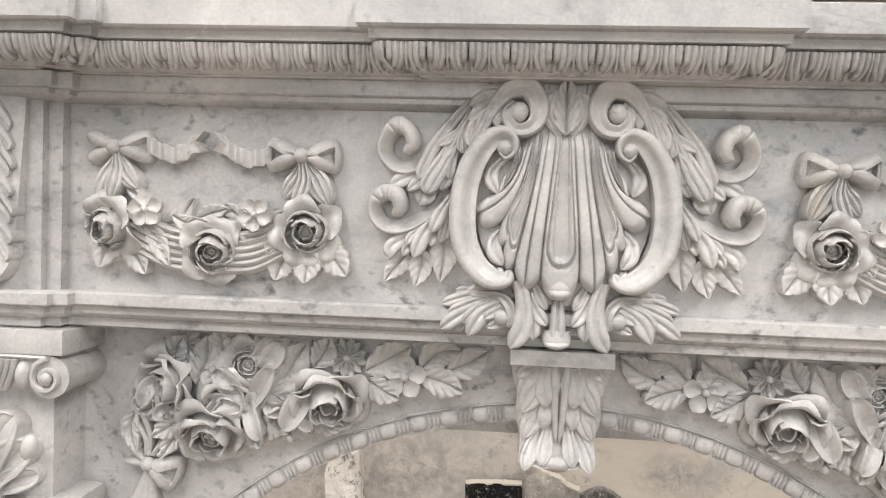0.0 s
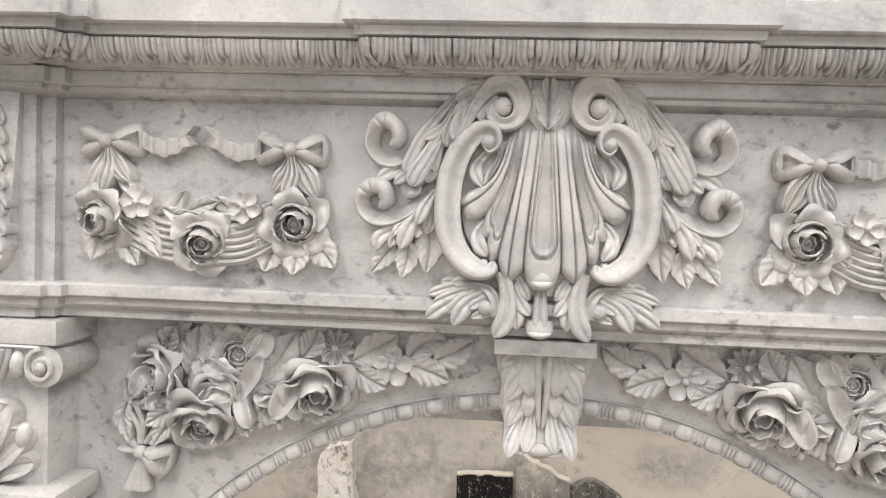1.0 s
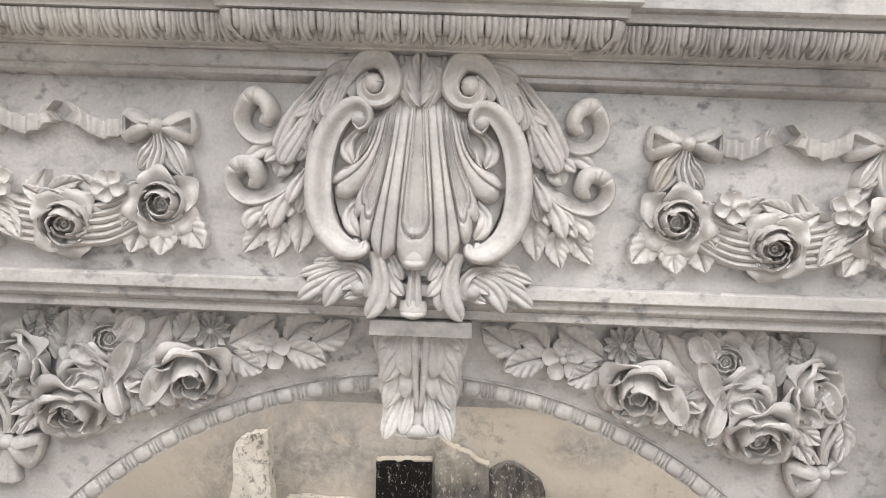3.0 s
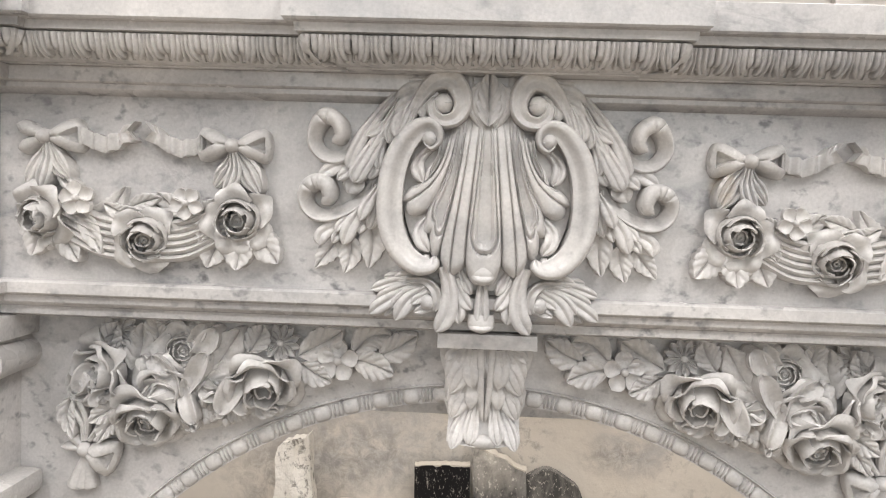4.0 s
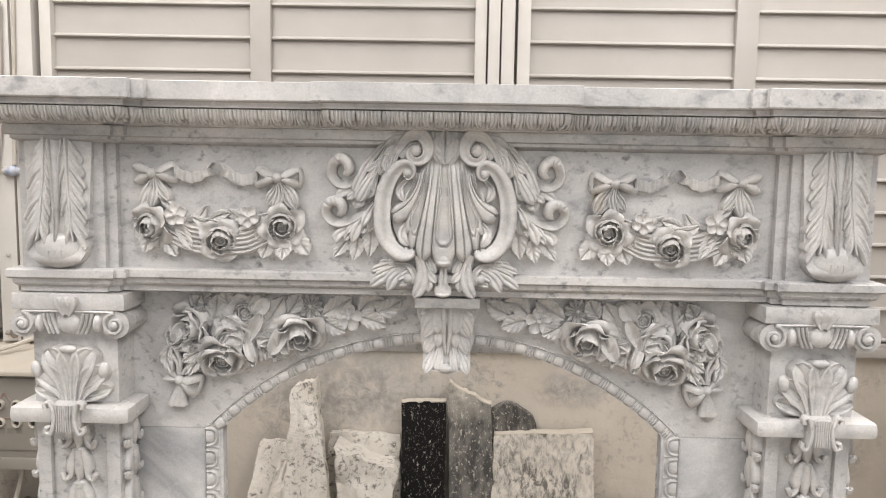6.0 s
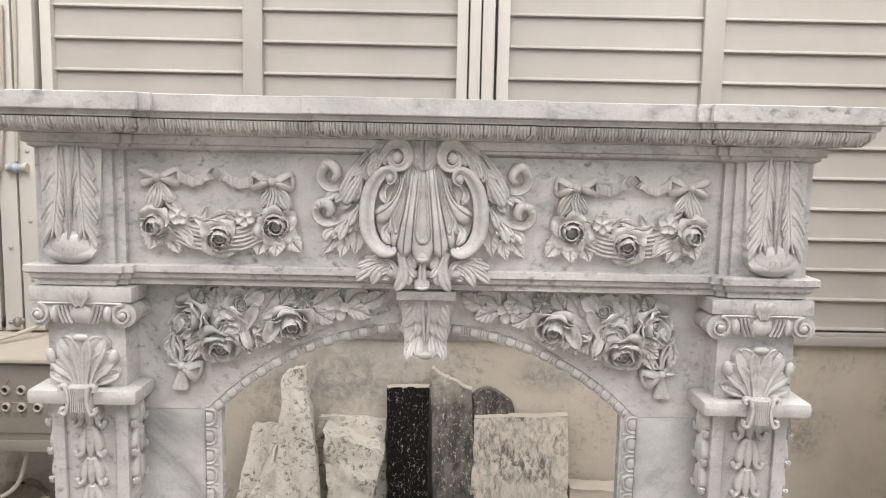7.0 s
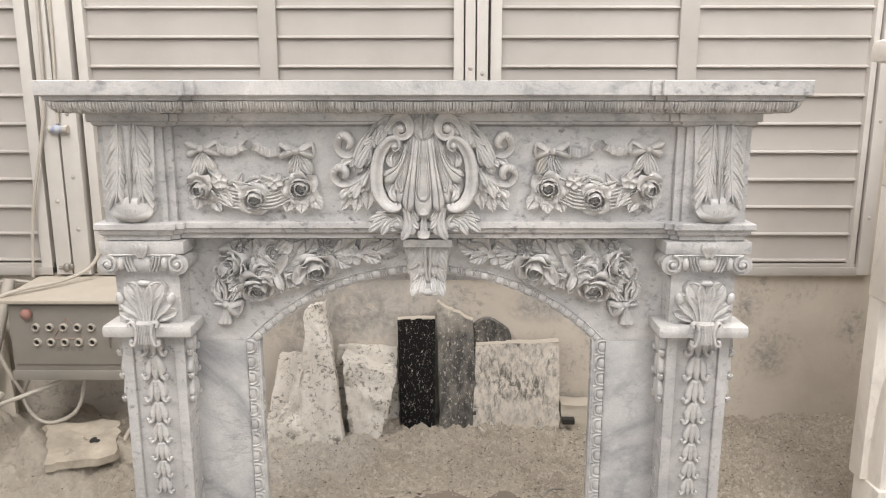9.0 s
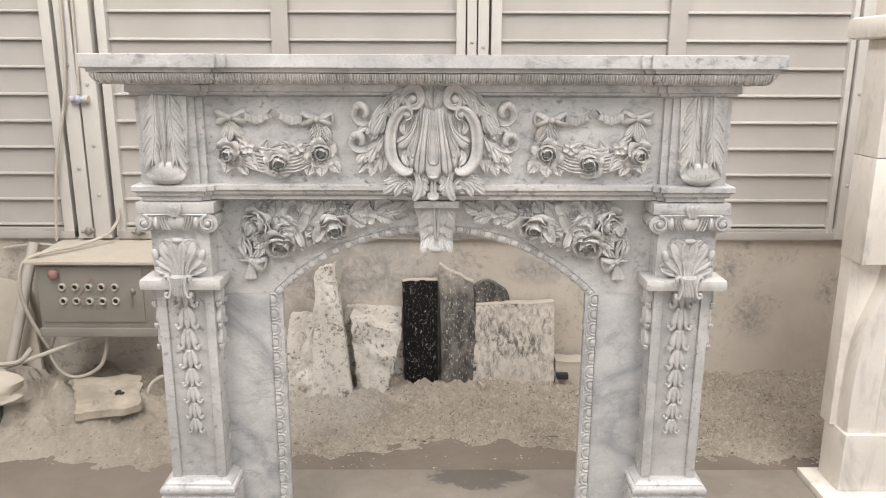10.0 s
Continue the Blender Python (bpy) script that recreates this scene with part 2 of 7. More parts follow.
    def box(self, x0, x1, y0, y1, z0, z1, bevel=0.002):
        bm = bmesh.new()
        bmesh.ops.create_cube(bm, size=1)
        bmesh.ops.scale(bm, vec=(x1 - x0, y1 - y0, z1 - z0), verts=bm.verts)
        bmesh.ops.translate(bm, vec=((x0 + x1) / 2, (y0 + y1) / 2, (z0 + z1) / 2), verts=bm.verts)
        if bevel:
            bmesh.ops.bevel(bm, geom=bm.edges[:], offset=bevel, segments=2, affect="EDGES", profile=0.6)
        bm.verts.index_update()
        self.add([v.co for v in bm.verts], [[v.index for v in f.verts] for f in bm.faces])
        bm.free()
        return self

    def pipe(self, pts, r, n=8, steps=0):
        """A round pipe or cable through world points."""
        p = spline(pts, steps) if steps else np.asarray(pts, float)
        tan = np.gradient(p, axis=0)
        tan /= np.linalg.norm(tan, axis=1, keepdims=True) + 1e-9
        ref = np.array([0.31, 0.83, 0.47])
        a = np.cross(tan, ref)
        a /= np.linalg.norm(a, axis=1, keepdims=True) + 1e-9
        b = np.cross(tan, a)
        t = np.linspace(0, 2 * math.pi, n, endpoint=False)
        g = p[:, None] + r * (a[:, None] * np.cos(t)[:, None] + b[:, None] * np.sin(t)[:, None])
        self.grid(g, False, True)
        self.add(g[0], [tuple(range(n))])
        return self.add(g[-1], [tuple(range(n))[::-1]])


def spline(pts, n):
    """A smooth curve of n points through pts."""
    p = np.asarray(pts, float)
    p = np.vstack([2 * p[0] - p[1], p, 2 * p[-1] - p[-2]])
    out = []
    for s in np.linspace(0, len(p) - 3 - 1e-6, n):
        i = int(s)
        t = s - i
        a, b, c, d = p[i:i + 4]
        out.append(0.5 * (2 * b + (c - a) * t + (2 * a - 5 * b + 4 * c - d) * t * t + (3 * b - a - 3 * c + d) * t ** 3))
    return np.array(out)


def finish(mesh, material, angle=38):
    mesh.materials.append(material)
    bm = bmesh.new()
    bm.from_mesh(mesh)
    bmesh.ops.remove_doubles(bm, verts=bm.verts, dist=0.00002)
    bmesh.ops.recalc_face_normals(bm, faces=bm.faces)
    bm.to_mesh(mesh)
    bm.free()
    mesh.polygons.foreach_set("use_smooth", [True] * len(mesh.polygons))
    mesh.set_sharp_from_angle(angle=radians(angle))


def origin(ob):
    o = Vector((0, 0, 0))
    while ob:
        o += ob.location
        ob = ob.parent
    return o


def part(name, shape, material, parent=None, label="", base=None, angle=38):
    """One mesh from a shape in world places, under a thing or a part."""
    at = origin(parent) if parent else Vector(base or (0, 0, 0))
    mesh = bpy.data.meshes.new(name)
    mesh.from_pydata([(x - at.x, y - at.y, z - at.z) for x, y, z in shape.v], [], shape.f)
    finish(mesh, material, angle)
    ob = new(name, mesh)
    if parent:
        ob.parent = parent
    else:
        ob.location = at
    return tagged(ob, label)


def again(ob, dx, dy, dz):
    """The same mesh once more, moved, under the same parent."""
    o = ob.copy()
    scene.collection.objects.link(o)
    o.location = ob.location + Vector((dx, dy, dz))
    return o


def thing(name, at, label, category, group=""):
    return tagged(new(name), label, category, group) if at is None else tagged(placed(new(name), at), label, category, group)


def placed(ob, at):
    ob.location = at
    return ob


def setting(name, shape, material, label="", angle=38):
    return tagged(part(name, shape, material, None, label, None, angle), label, "", "", "structure")

# ---- the hall ----
WALL_Y = 1.28
setting("floor", Shape().box(-4.2, 4.6, -5.6, 1.5, -0.2, 0, 0), DUST_FLOOR, "dusty grey-beige concrete workshop floor")
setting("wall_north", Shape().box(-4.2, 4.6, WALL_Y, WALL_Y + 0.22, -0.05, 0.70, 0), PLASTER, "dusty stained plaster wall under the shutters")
setting("wall_north_upper", Shape().box(-4.2, 4.6, WALL_Y + 0.1, WALL_Y + 0.22, 0.70, 3.7, 0), PAINT, "cream wall behind the shutters")
# side walls, front and ceiling are out of view, assumed to shape the light
setting("wall_west", Shape().box(-4.4, -4.2, -5.6, 1.5, -0.05, 3.7, 0), HALL_WALL, "assumed unseen grey side wall")
setting("wall_east", Shape().box(4.6, 4.8, -5.6, 1.5, -0.05, 3.7, 0), HALL_WALL, "assumed unseen grey side wall")
front = Shape().box(2.7, 4.6, -5.7, -5.5, -0.05, 3.7, 0).box(-4.2, -1.7, -5.7, -5.5, -0.05, 3.7, 0).box(-1.7, 2.7, -5.7, -5.5, 3.3, 3.7, 0)
setting("wall_south", front, HALL_WALL, "assumed unseen wall with a wide opening for the front lamp")
roof = Shape().box(-4.4, -2.3, -5.7, 1.5, 3.62, 3.75, 0).box(-0.9, 0.9, -5.7, 1.5, 3.62, 3.75, 0).box(2.3, 4.8, -5.7, 1.5, 3.62, 3.75, 0)
for x in (-1.6, 1.6):
    roof.box(x - 0.7, x + 0.7, -5.7, -3.7, 3.62, 3.75, 0).box(x - 0.7, x + 0.7, 1.0, 1.5, 3.62, 3.75, 0)
setting("ceiling", roof, CEILING_PAINT, "assumed unseen grey ceiling with two long openings over the roof lamps")

# ---- the mantel ----
mantel = tagged(new("fireplace_mantel"), "white veined marble fireplace mantel carved with shell, roses and scrolls", "fireplace mantel")
CX = 0.004


def sweep(plan, profile, sub=0.0, pattern=None, caps=True):
    """A moulding: profile (out, up) drawn along an axis-parallel plan line with mitred corners. pattern(s, v): relief along the run."""
    plan = [Vector((x, y)) for x, y in plan]
    nrm = []
    for a, b in zip(plan, plan[1:]):
        d = (b - a).normalized()
        nrm.append(Vector((d.y, -d.x)))
    rows = []
    far = max(abs(o) for o, z in profile) + 0.012
    for i, (a, b) in enumerate(zip(plan, plan[1:])):
        d = (b - a).normalized()
        ka = nrm[i - 1].dot(d) if i else 0.0
        kb = nrm[i + 1].dot(d) if i + 1 < len(nrm) else 0.0
        run = (b - a).length
        s0, s1 = min(0.0, ka * far), run + max(0.0, kb * far)
        n = max(2, int((s1 - s0) / sub)) if sub else 2
        for k in range(n):
            row = []
            for j, (o, z) in enumerate(profile):
                f = j / (len(profile) - 1)
                s = ka * o + (run + kb * o - ka * o) * k / (n - 1)
                lift = 0.0
                if pattern:
                    gap = min(s - ka * o if i else 1, run + kb * o - s if i + 1 < len(nrm) else 1)
                    lift = pattern(s - s0, s1 - s0, f) if gap > 0.004 else pattern(0.0, 1.0, f) if f < 0.04 or f > 0.93 else 0.001
                oo = o + lift
                if k == 0:
                    s = ka * oo
                elif k == n - 1:
                    s = run + kb * oo
                q = a + nrm[i] * oo + d * s
                row.append((q.x, q.y, z - lift * 0.3 * f))
            rows.append(row)
    s = Shape()
    g = np.array(rows)
    s.grid(g)
    if caps:
        s.add(g[0], [tuple(range(len(profile)))])
        s.add(g[-1], [tuple(range(len(profile)))[::-1]])
    return s


def mirror_plan(left):
    return left + [(2 * CX - x, y) for x, y in left[::-1]]


BACK = 0.15
body = mirror_plan([(-0.796, BACK), (-0.796, -0.016), (-0.638, -0.016), (-0.638, -0.004), (-0.619, -0.004), (-0.619, 0.012)])
shelf_plan = mirror_plan([(-0.796, BACK), (-0.796, -0.018), (-0.645, -0.018), (-0.645, -0.002), (-0.622, -0.002), (-0.622, 0.012), (-0.137, 0.012), (-0.137, -0.008)])

# shelf slab: flat edge with softened arrises
slab = sweep(shelf_plan, [(-0.05, 1.499), (0.0945, 1.499), (0.0955, 1.4982), (0.0955, 1.4665), (0.093, 1.464), (0.084, 1.463), (0.0825, 1.4535), (0.078, 1.4525), (0.0, 1.4525)], 0, None, False)
slab.box(-0.85, 0.858, -0.02, BACK, 1.4535, 1.4985, 0)
part("shelf", slab, MARBLE, mantel)


def tongue(s, run, v):
    """Leaf tongues: two pairs of curved strands that hook under beside a slit, parted by thin darts, over a deep ground."""
    n = max(1, round(run / 0.0455))
    u = abs((s / run * n) % 1.0 - 0.5)
    if v < 0.04:
        return 0.0
    if v > 0.93:
        return -0.008
    v = (v - 0.04) / 0.86
    hook = max(0.0, v - 0.45) ** 2
    best = -0.002 - 0.006 * min(1.0, max(0.0, v - 0.15) / 0.5)
    for c, w, end, top in ((0.092 - 0.06 * hook, 0.096, 0.74, 1.0), (0.250 - 0.28 * hook, 0.088, 0.98, 0.95), (0.395 - 0.40 * hook, 0.072, 1.06, 0.78), (0.5, 0.046, 1.05, 0.62)):
        cap = max(0.0, (v - (end - 0.22)) / 0.22)
        r = ((u - c) / w) ** 2 + cap ** 2
        if r < 1:
            best = max(best, -0.0035 + 0.0090 * math.sqrt(1 - r) * top)
    if u < 0.014 + 0.05 * max(0.0, v - 0.55) and v > 0.2:
        best = -0.011
    return best


ovolo = [(0.0765 - 0.0175 * q ** 2.0, 1.4515 - 0.0290 * q) for q in np.linspace(0.0, 1.0, 33)]
ovolo = [(0.0, 1.4516)] + ovolo + [(0.052, 1.4206), (0.031, 1.4206)]
for a, b, y, z in ((-0.172, 0.172, -0.044, 1.4208), (-0.629, -0.1725, -0.024, 1.4209), (0.1725, 0.629, -0.024, 1.4209), (-0.832, -0.6295, -0.052, 1.4210), (0.6295, 0.832, -0.052, 1.4210)):
    part("cornice_core", Shape().box(CX + a, CX + b, y, 0.1 if abs(a + b) < 1 else BACK, z, 1.452, 0.0005), MARBLE, mantel)
part("carved_cornice", sweep(shelf_plan, ovolo, 0.0008, tongue, False), MARBLE_CARVED, mantel, "cornice moulding carved with leaf tongues")
fascia_plan = mirror_plan([(-0.784, BACK), (-0.784, -0.016), (-0.638, -0.016), (-0.638, -0.004), (-0.619, -0.004), (-0.619, 0.012)])
part("upper_fascia", sweep(fascia_plan, [(-0.02, 1.4205), (0.026, 1.4205), (0.026, 1.4035), (0.0235, 1.4015), (0.018, 1.401), (0.018, 1.3955), (0.0155, 1.3935), (0.005, 1.3885), (-0.02, 1.3885)], 0, None, False), MARBLE, mantel)
frieze = sweep(body, [(-0.02, 1.389), (0.0, 1.389), (0.0, 1.152), (-0.02, 1.152)], 0, None, False)
part("frieze_panel", frieze, MARBLE_FRIEZE, mantel)
part("lower_moulding", sweep(body, [(-0.03, 1.153), (0.018, 1.153), (0.0225, 1.150), (0.0225, 1.137), (0.019, 1.134), (0.014, 1.133), (0.0135, 1.125), (0.009, 1.120), (0.003, 1.118), (0.003, 1.108), (-0.002, 1.105), (-0.03, 1.105)], 0, None, False), MARBLE, mantel)

# the slab below, with the arched opening
SLAB_Y, OPEN_X, BEAD, ARC_R, ARC_Z = 0.071, 0.450, 0.036, 0.638, 0.362
ARCH_BAND = 0.024
SPRING = ARC_Z + math.sqrt(ARC_R ** 2 - OPEN_X ** 2)


def arch_points(r, n=41, reach=OPEN_X):
    """The segmental arch of radius r from left to right, over the half width reach."""
    a = math.asin(reach / r)
    return [(CX + r * math.sin(t), ARC_Z + r * math.cos(t)) for t in np.linspace(-a, a, n)]


sp = Shape()
outline = arch_points(ARC_R)
for y in (SLAB_Y, SLAB_Y + 0.03):
    sp.grid(np.array([[(x, y, z), (x, y, 1.112)] for x, z in outline]))
sp.grid(np.array([[(x, SLAB_Y, z), (x, SLAB_Y + 0.03, z)] for x, z in outline]))
for side in (-1, 1):
    a, b = sorted((CX + side * OPEN_X, CX + side * 0.655))
    sp.box(a, b, SLAB_Y, SLAB_Y + 0.03, SPRING, 1.112, 0)
part("spandrel_slab", sp, MARBLE, mantel)
for side in (-1, 1):
    a, b = sorted((CX + side * OPEN_X, CX + side * 0.655))
    part("jamb_slab", Shape().box(a, b, SLAB_Y + 0.0008, SLAB_Y + 0.03, 0.0, SPRING - 0.0008, 0.0006), MARBLE_JAMB, mantel)

# ---- carving tools ----


def mono(pts, n):
    """Across and up along a smooth spine, with its direction and its left side."""
    p = spline([(x, z, 0.0) for x, z in pts], n)[:, :2]
    t = np.gradient(p, axis=0)
    t /= np.linalg.norm(t, axis=1, keepdims=True) + 1e-9
    return p, t, np.stack([-t[:, 1], t[:, 0]], 1)


def leaf(spine, width, lift=(0.004, 0.01), height=0.006, vein=0.5, fwd=0.35, blunt=0.75, nu=34, nv=17, curl=0.0):
    """A carved serrate garden leaf along a spine, with veins."""
    nu, nv = max(nu, 32), max(nv, 17)
    p, t, nn = mono(spine, nu)
    u = np.linspace(0, 1, nu)[:, None]
    v = np.linspace(-1, 1, nv)[None, :]
    av = np.abs(v)
    env = np.sin(math.pi * np.clip(u, 0.0, 1) ** blunt) ** 0.75
    saw = np.abs(np.sin(math.pi * (4.6 * u + 0.15)))
    w = 1.12 * width * env * (0.86 + 0.14 * saw ** 0.7)
    ripple = height * vein * 0.75 * (np.abs(np.sin(math.pi * (4.6 * u + 0.15 - 1.1 * av))) ** 0.6 - 0.7) * np.clip(av * 4, 0, 1) * np.sin(math.pi * u) ** 0.5
    body = height * (0.7 + 0.55 * av ** 1.2 - 0.35 * av ** 6)
    w = np.maximum(w, width * 0.03)
    d = lift[0] + (lift[1] - lift[0]) * u + body + ripple
    d = d - height * 0.55 * np.exp(-(v / 0.11) ** 2) + curl * u ** 3
    q = p[:, None] + nn[:, None] * (v * w)[..., None] + t[:, None] * (av * w * fwd)[..., None]
    return Shape().relief(np.dstack([q, d]), 0.0)


def finger(spine, w0, w1, d0, d1, h, hollow=True, base=0.0, nu=22, nv=11, roll=0.0, tip=0.2, point=0.0):
    """A flute or lobe that widens to a rounded end; hollow: dished between two rims."""
    p, t, nn = mono(spine, nu)
    u = np.linspace(0, 1, nu)[:, None]
    v = np.linspace(-1, 1, nv)[None, :]
    w = w0 + (w1 - w0) * u ** 1.2
    end = np.clip((u - (1 - tip)) / tip, 0, 1)
    w = w * np.sqrt(np.clip(1 - end ** 2, 0.004, 1))
    if point:
        w = np.maximum(w1 * np.sin(math.pi * np.clip(0.10 + 0.90 * u, 0, 1) ** point) ** 0.8, 0.0003)
    if hollow == 2:
        prof = np.sqrt(np.clip(1 - v ** 2 * 0.92, 0, 1)) - 0.55 * np.exp(-(v / 0.26) ** 2) * (1 - 0.6 * end)
    elif hollow:
        prof = np.abs(v) ** 2.2 - 0.35 * np.abs(v) ** 8
    else:
        prof = np.sqrt(np.clip(1 - v ** 2 * 0.95, 0, 1))
    d = d0 + (d1 - d0) * u + h * prof + roll * np.sin(math.pi * np.clip((u - 0.6) / 0.4, 0, 1)) - (0.6 * h * end ** 2)
    q = p[:, None] + nn[:, None] * (v * w)[..., None]
    return Shape().relief(np.dstack([q, d + 0 * v]), base)


def scroll(pts, w, h, n=44, d=(0.012, 0.02), groove=0.35, eye=None, sides=12):
    """A carved band along a curve, tapering to both widths of w, with an eye ball."""
    p = spline([(x, z, 0.0) for x, z in pts], n)
    u = np.linspace(0, 1, n)
    p[:, 2] = d[0] + (d[1] - d[0]) * u
    s = Shape().tube(p, w[0] + (w[1] - w[0]) * u, h[0] + (h[1] - h[0]) * u, sides, groove)
    if eye:
        s.ball((pts[-1][0], pts[-1][1], d[1] + h[1] * 0.3), (eye, eye, eye * 0.95))
    return s


def volute(c, r0, r1, turns, start, sense, w, h, d=(0.015, 0.03), n=54, groove=0.3, eye=1.15):
    """A spiral band that winds from radius r1 at the angle start in to r0 at the centre c."""
    u = np.linspace(0, 1, n)
    r = r1 * (r0 / r1) ** u
    a = radians(start) + sense * 2 * math.pi * turns * u
    p = np.stack([c[0] + r * np.cos(a), c[1] + r * np.sin(a), d[0] + (d[1] - d[0]) * u], 1)
    s = Shape().tube(p, w[0] + (w[1] - w[0]) * u, h[0] + (h[1] - h[0]) * u, 12, groove)
    return s.ball((c[0], c[1], d[1] + h[1] * 0.2), (r0 * eye, r0 * eye, r0 * eye))


def boss(c, r, d, h):
    """A round flat-domed eye."""
    a = np.linspace(0, 2 * math.pi, 29)[:, None]
    q = np.linspace(1, 0.02, 8)[None, :]
    return Shape().relief(np.dstack([c[0] + r * q * np.cos(a), c[1] + r * q * np.sin(a), d + h * np.sqrt(np.clip(1 - 0.97 * q ** 2.4, 0, 1)) + 0 * a]), 0.0)


# the cartouche's design unit
UNIT = 0.000482


def frond(pts, w0, w1, d0, d1, h, groove=0.4, flutes=1, roll=0.002, base=0.0, unit=0.0, dish=0.0, nu=28, nv=17):
    """A leaf lobe, widening to a blunt tip, with crisp edges and flutes along it; widths in design units. dish: hollows it between its edges."""
    unit = unit or UNIT
    w0, w1 = w0 * unit, w1 * unit
    p, t, nn = mono(pts, nu)
    run = np.linalg.norm(np.diff(p, axis=0), axis=1).sum()
    u = np.linspace(0, 1, nu)[:, None] ** 0.85
    v = np.linspace(-1, 1, nv)[None, :]
    tip = min(0.55, 1.5 * w1 / run)
    end = np.clip((u - (1 - tip)) / tip, 0, 1)
    q = np.clip(u / 0.7, 0, 1)
    w = (w0 + (w1 - w0) * q * q * (3 - 2 * q)) * np.clip(1 - end ** (2.4 if dish > 0.6 else 1.6 if dish else 2.0), 0.002, 1) ** (0.5 if dish > 0.6 else 0.6)
    av = np.abs(v)
    dip = {1: np.exp(-(v / 0.26) ** 2), 2: np.exp(-((av - 0.42) / 0.13) ** 2), 3: np.exp(-(v / 0.12) ** 2) + np.exp(-((av - 0.58) / 0.11) ** 2)}[flutes]
    prof = 1 - 0.4 * av ** 5 - groove * dip * (1 - 0.7 * end ** 2) - dish * (1 - av ** 1.8)
    d = d0 + (d1 - d0) * u + h * prof + roll * np.sin(math.pi * np.clip((u - 0.4) / 0.75, 0, 1)) - 0.35 * h * end ** 3
    p = np.stack([np.interp(u[:, 0], np.linspace(0, 1, nu), p[:, k]) for k in (0, 1)], 1)
    side = p[:, None] + nn[:, None] * (v * w)[..., None] + t[:, None] * (-0.35 * w * av ** 2 * (1 - end))[..., None]
    return Shape().relief(np.dstack([side, d + 0 * v]), base)


SECTIONS = {"round": ((-1, 0.25), (-0.8, 0.66), (-0.4, 0.94), (0, 1.0), (0.4, 0.94), (0.8, 0.66), (1, 0.25)),
            "scoop": ((-1, -0.5), (-0.6, -0.2), (-0.2, 0.15), (0.2, 0.6), (0.5, 0.94), (0.72, 1.0), (0.9, 0.75), (1, 0.3)),
            "channel": ((-1, 0.4), (-0.88, 0.86), (-0.68, 1.0), (-0.4, 0.82), (0, 0.6), (0.4, 0.82), (0.68, 1.0), (0.88, 0.86), (1, 0.4)),
            "cyma": ((-1, 0.5), (-0.9, 0.82), (-0.62, 1.0), (-0.2, 0.97), (0.05, 0.82), (0.3, 0.5), (0.6, 0.34), (0.86, 0.36), (1, 0.28))}


def horn(pts, widths, depths, h, section, ridges=0, n=96, nv=21):
    """A broad carved band that winds along a curve to a rounded end, with a few rings cut across it."""
    p, t, nn = mono(pts, n)
    u = np.linspace(0, 1, n)
    soft = lambda tab: np.convolve(np.pad(np.interp(u, np.linspace(0, 1, len(tab)), tab), 5, "edge"), np.ones(11) / 11, "valid")
    end = np.clip((u - 0.93) / 0.07, 0, 1)
    w = (soft(widths) * UNIT * np.sqrt(np.clip(1 - end ** 2, 0.01, 1)))[:, None]
    d = soft(depths)[:, None]
    for k in range(ridges):
        d = d - 0.0022 * np.exp(-((u - 0.60 - 0.06 * k) / 0.009) ** 2)[:, None]
    v = np.linspace(-1, 1, nv)
    kinds = ("scoop", "round") if section == "curl" else (section, section)
    first, last = (np.interp(v, *zip(*SECTIONS[k])) for k in kinds)
    turn = np.clip((u - 0.42) / 0.18, 0, 1)[:, None]
    prof = first + (last - first) * turn * turn * (3 - 2 * turn)
    prof[:, 1:-1] = (prof[:, :-2] + 2 * prof[:, 1:-1] + prof[:, 2:]) / 4
    return Shape().relief(np.dstack([p[:, None] + nn[:, None] * (v[None, :] * w)[..., None], d + h * prof - 0.5 * h * end[:, None] ** 2]), 0.0)


def petal(s_, r0, r1, d0, d1, a0, half, lip, t, wave, seed):
    nu, nv = 11, 17
    rng = random.Random(seed)
    s = np.linspace(0, 1, nu)[:, None]
    th = np.linspace(-1, 1, nv)[None, :]
    off = rng.uniform(-0.35, 0.35)
    point = np.exp(-((th - off) / 0.32) ** 2)
    edge = s * (0.94 - 0.26 * np.abs(th) ** 2.6 + 0.09 * point + 0.035 * np.sin(th * 7 + rng.random() * 6))
    rad = r0 + (r1 - r0) * edge ** 0.85
    dep = d0 + (d1 - d0) * np.sin(np.clip(edge, 0, 1) * math.pi / 2) ** 0.9 - lip * np.clip(edge - 0.6, 0, 1) ** 2 * (3.0 + 2.0 * point)
    dep = dep + wave * (np.sin(3.4 * th + rng.random() * 6) + 0.45 * np.sin(7.3 * th + rng.random() * 6)) * edge ** 2
    crease = np.exp(-np.abs(th - off) / 0.22)
    rad = rad * (1 - 0.10 * np.abs(th) ** 2 * edge + 0.06 * crease * edge ** 2)
    dep = dep - 0.35 * lip * (1 - crease) * np.clip(edge - 0.7, 0, 1)
    rad = rad * (1 + 0.09 * th * min(1.0, 2.2 * max(r0, r1)))
    ang = a0 + half * th * (1 + 0.06 * np.sin(4 * s + rng.random() * 6))
    s_.sheet(np.dstack([rad * np.cos(ang), rad * np.sin(ang), dep + 0 * th]), -t)


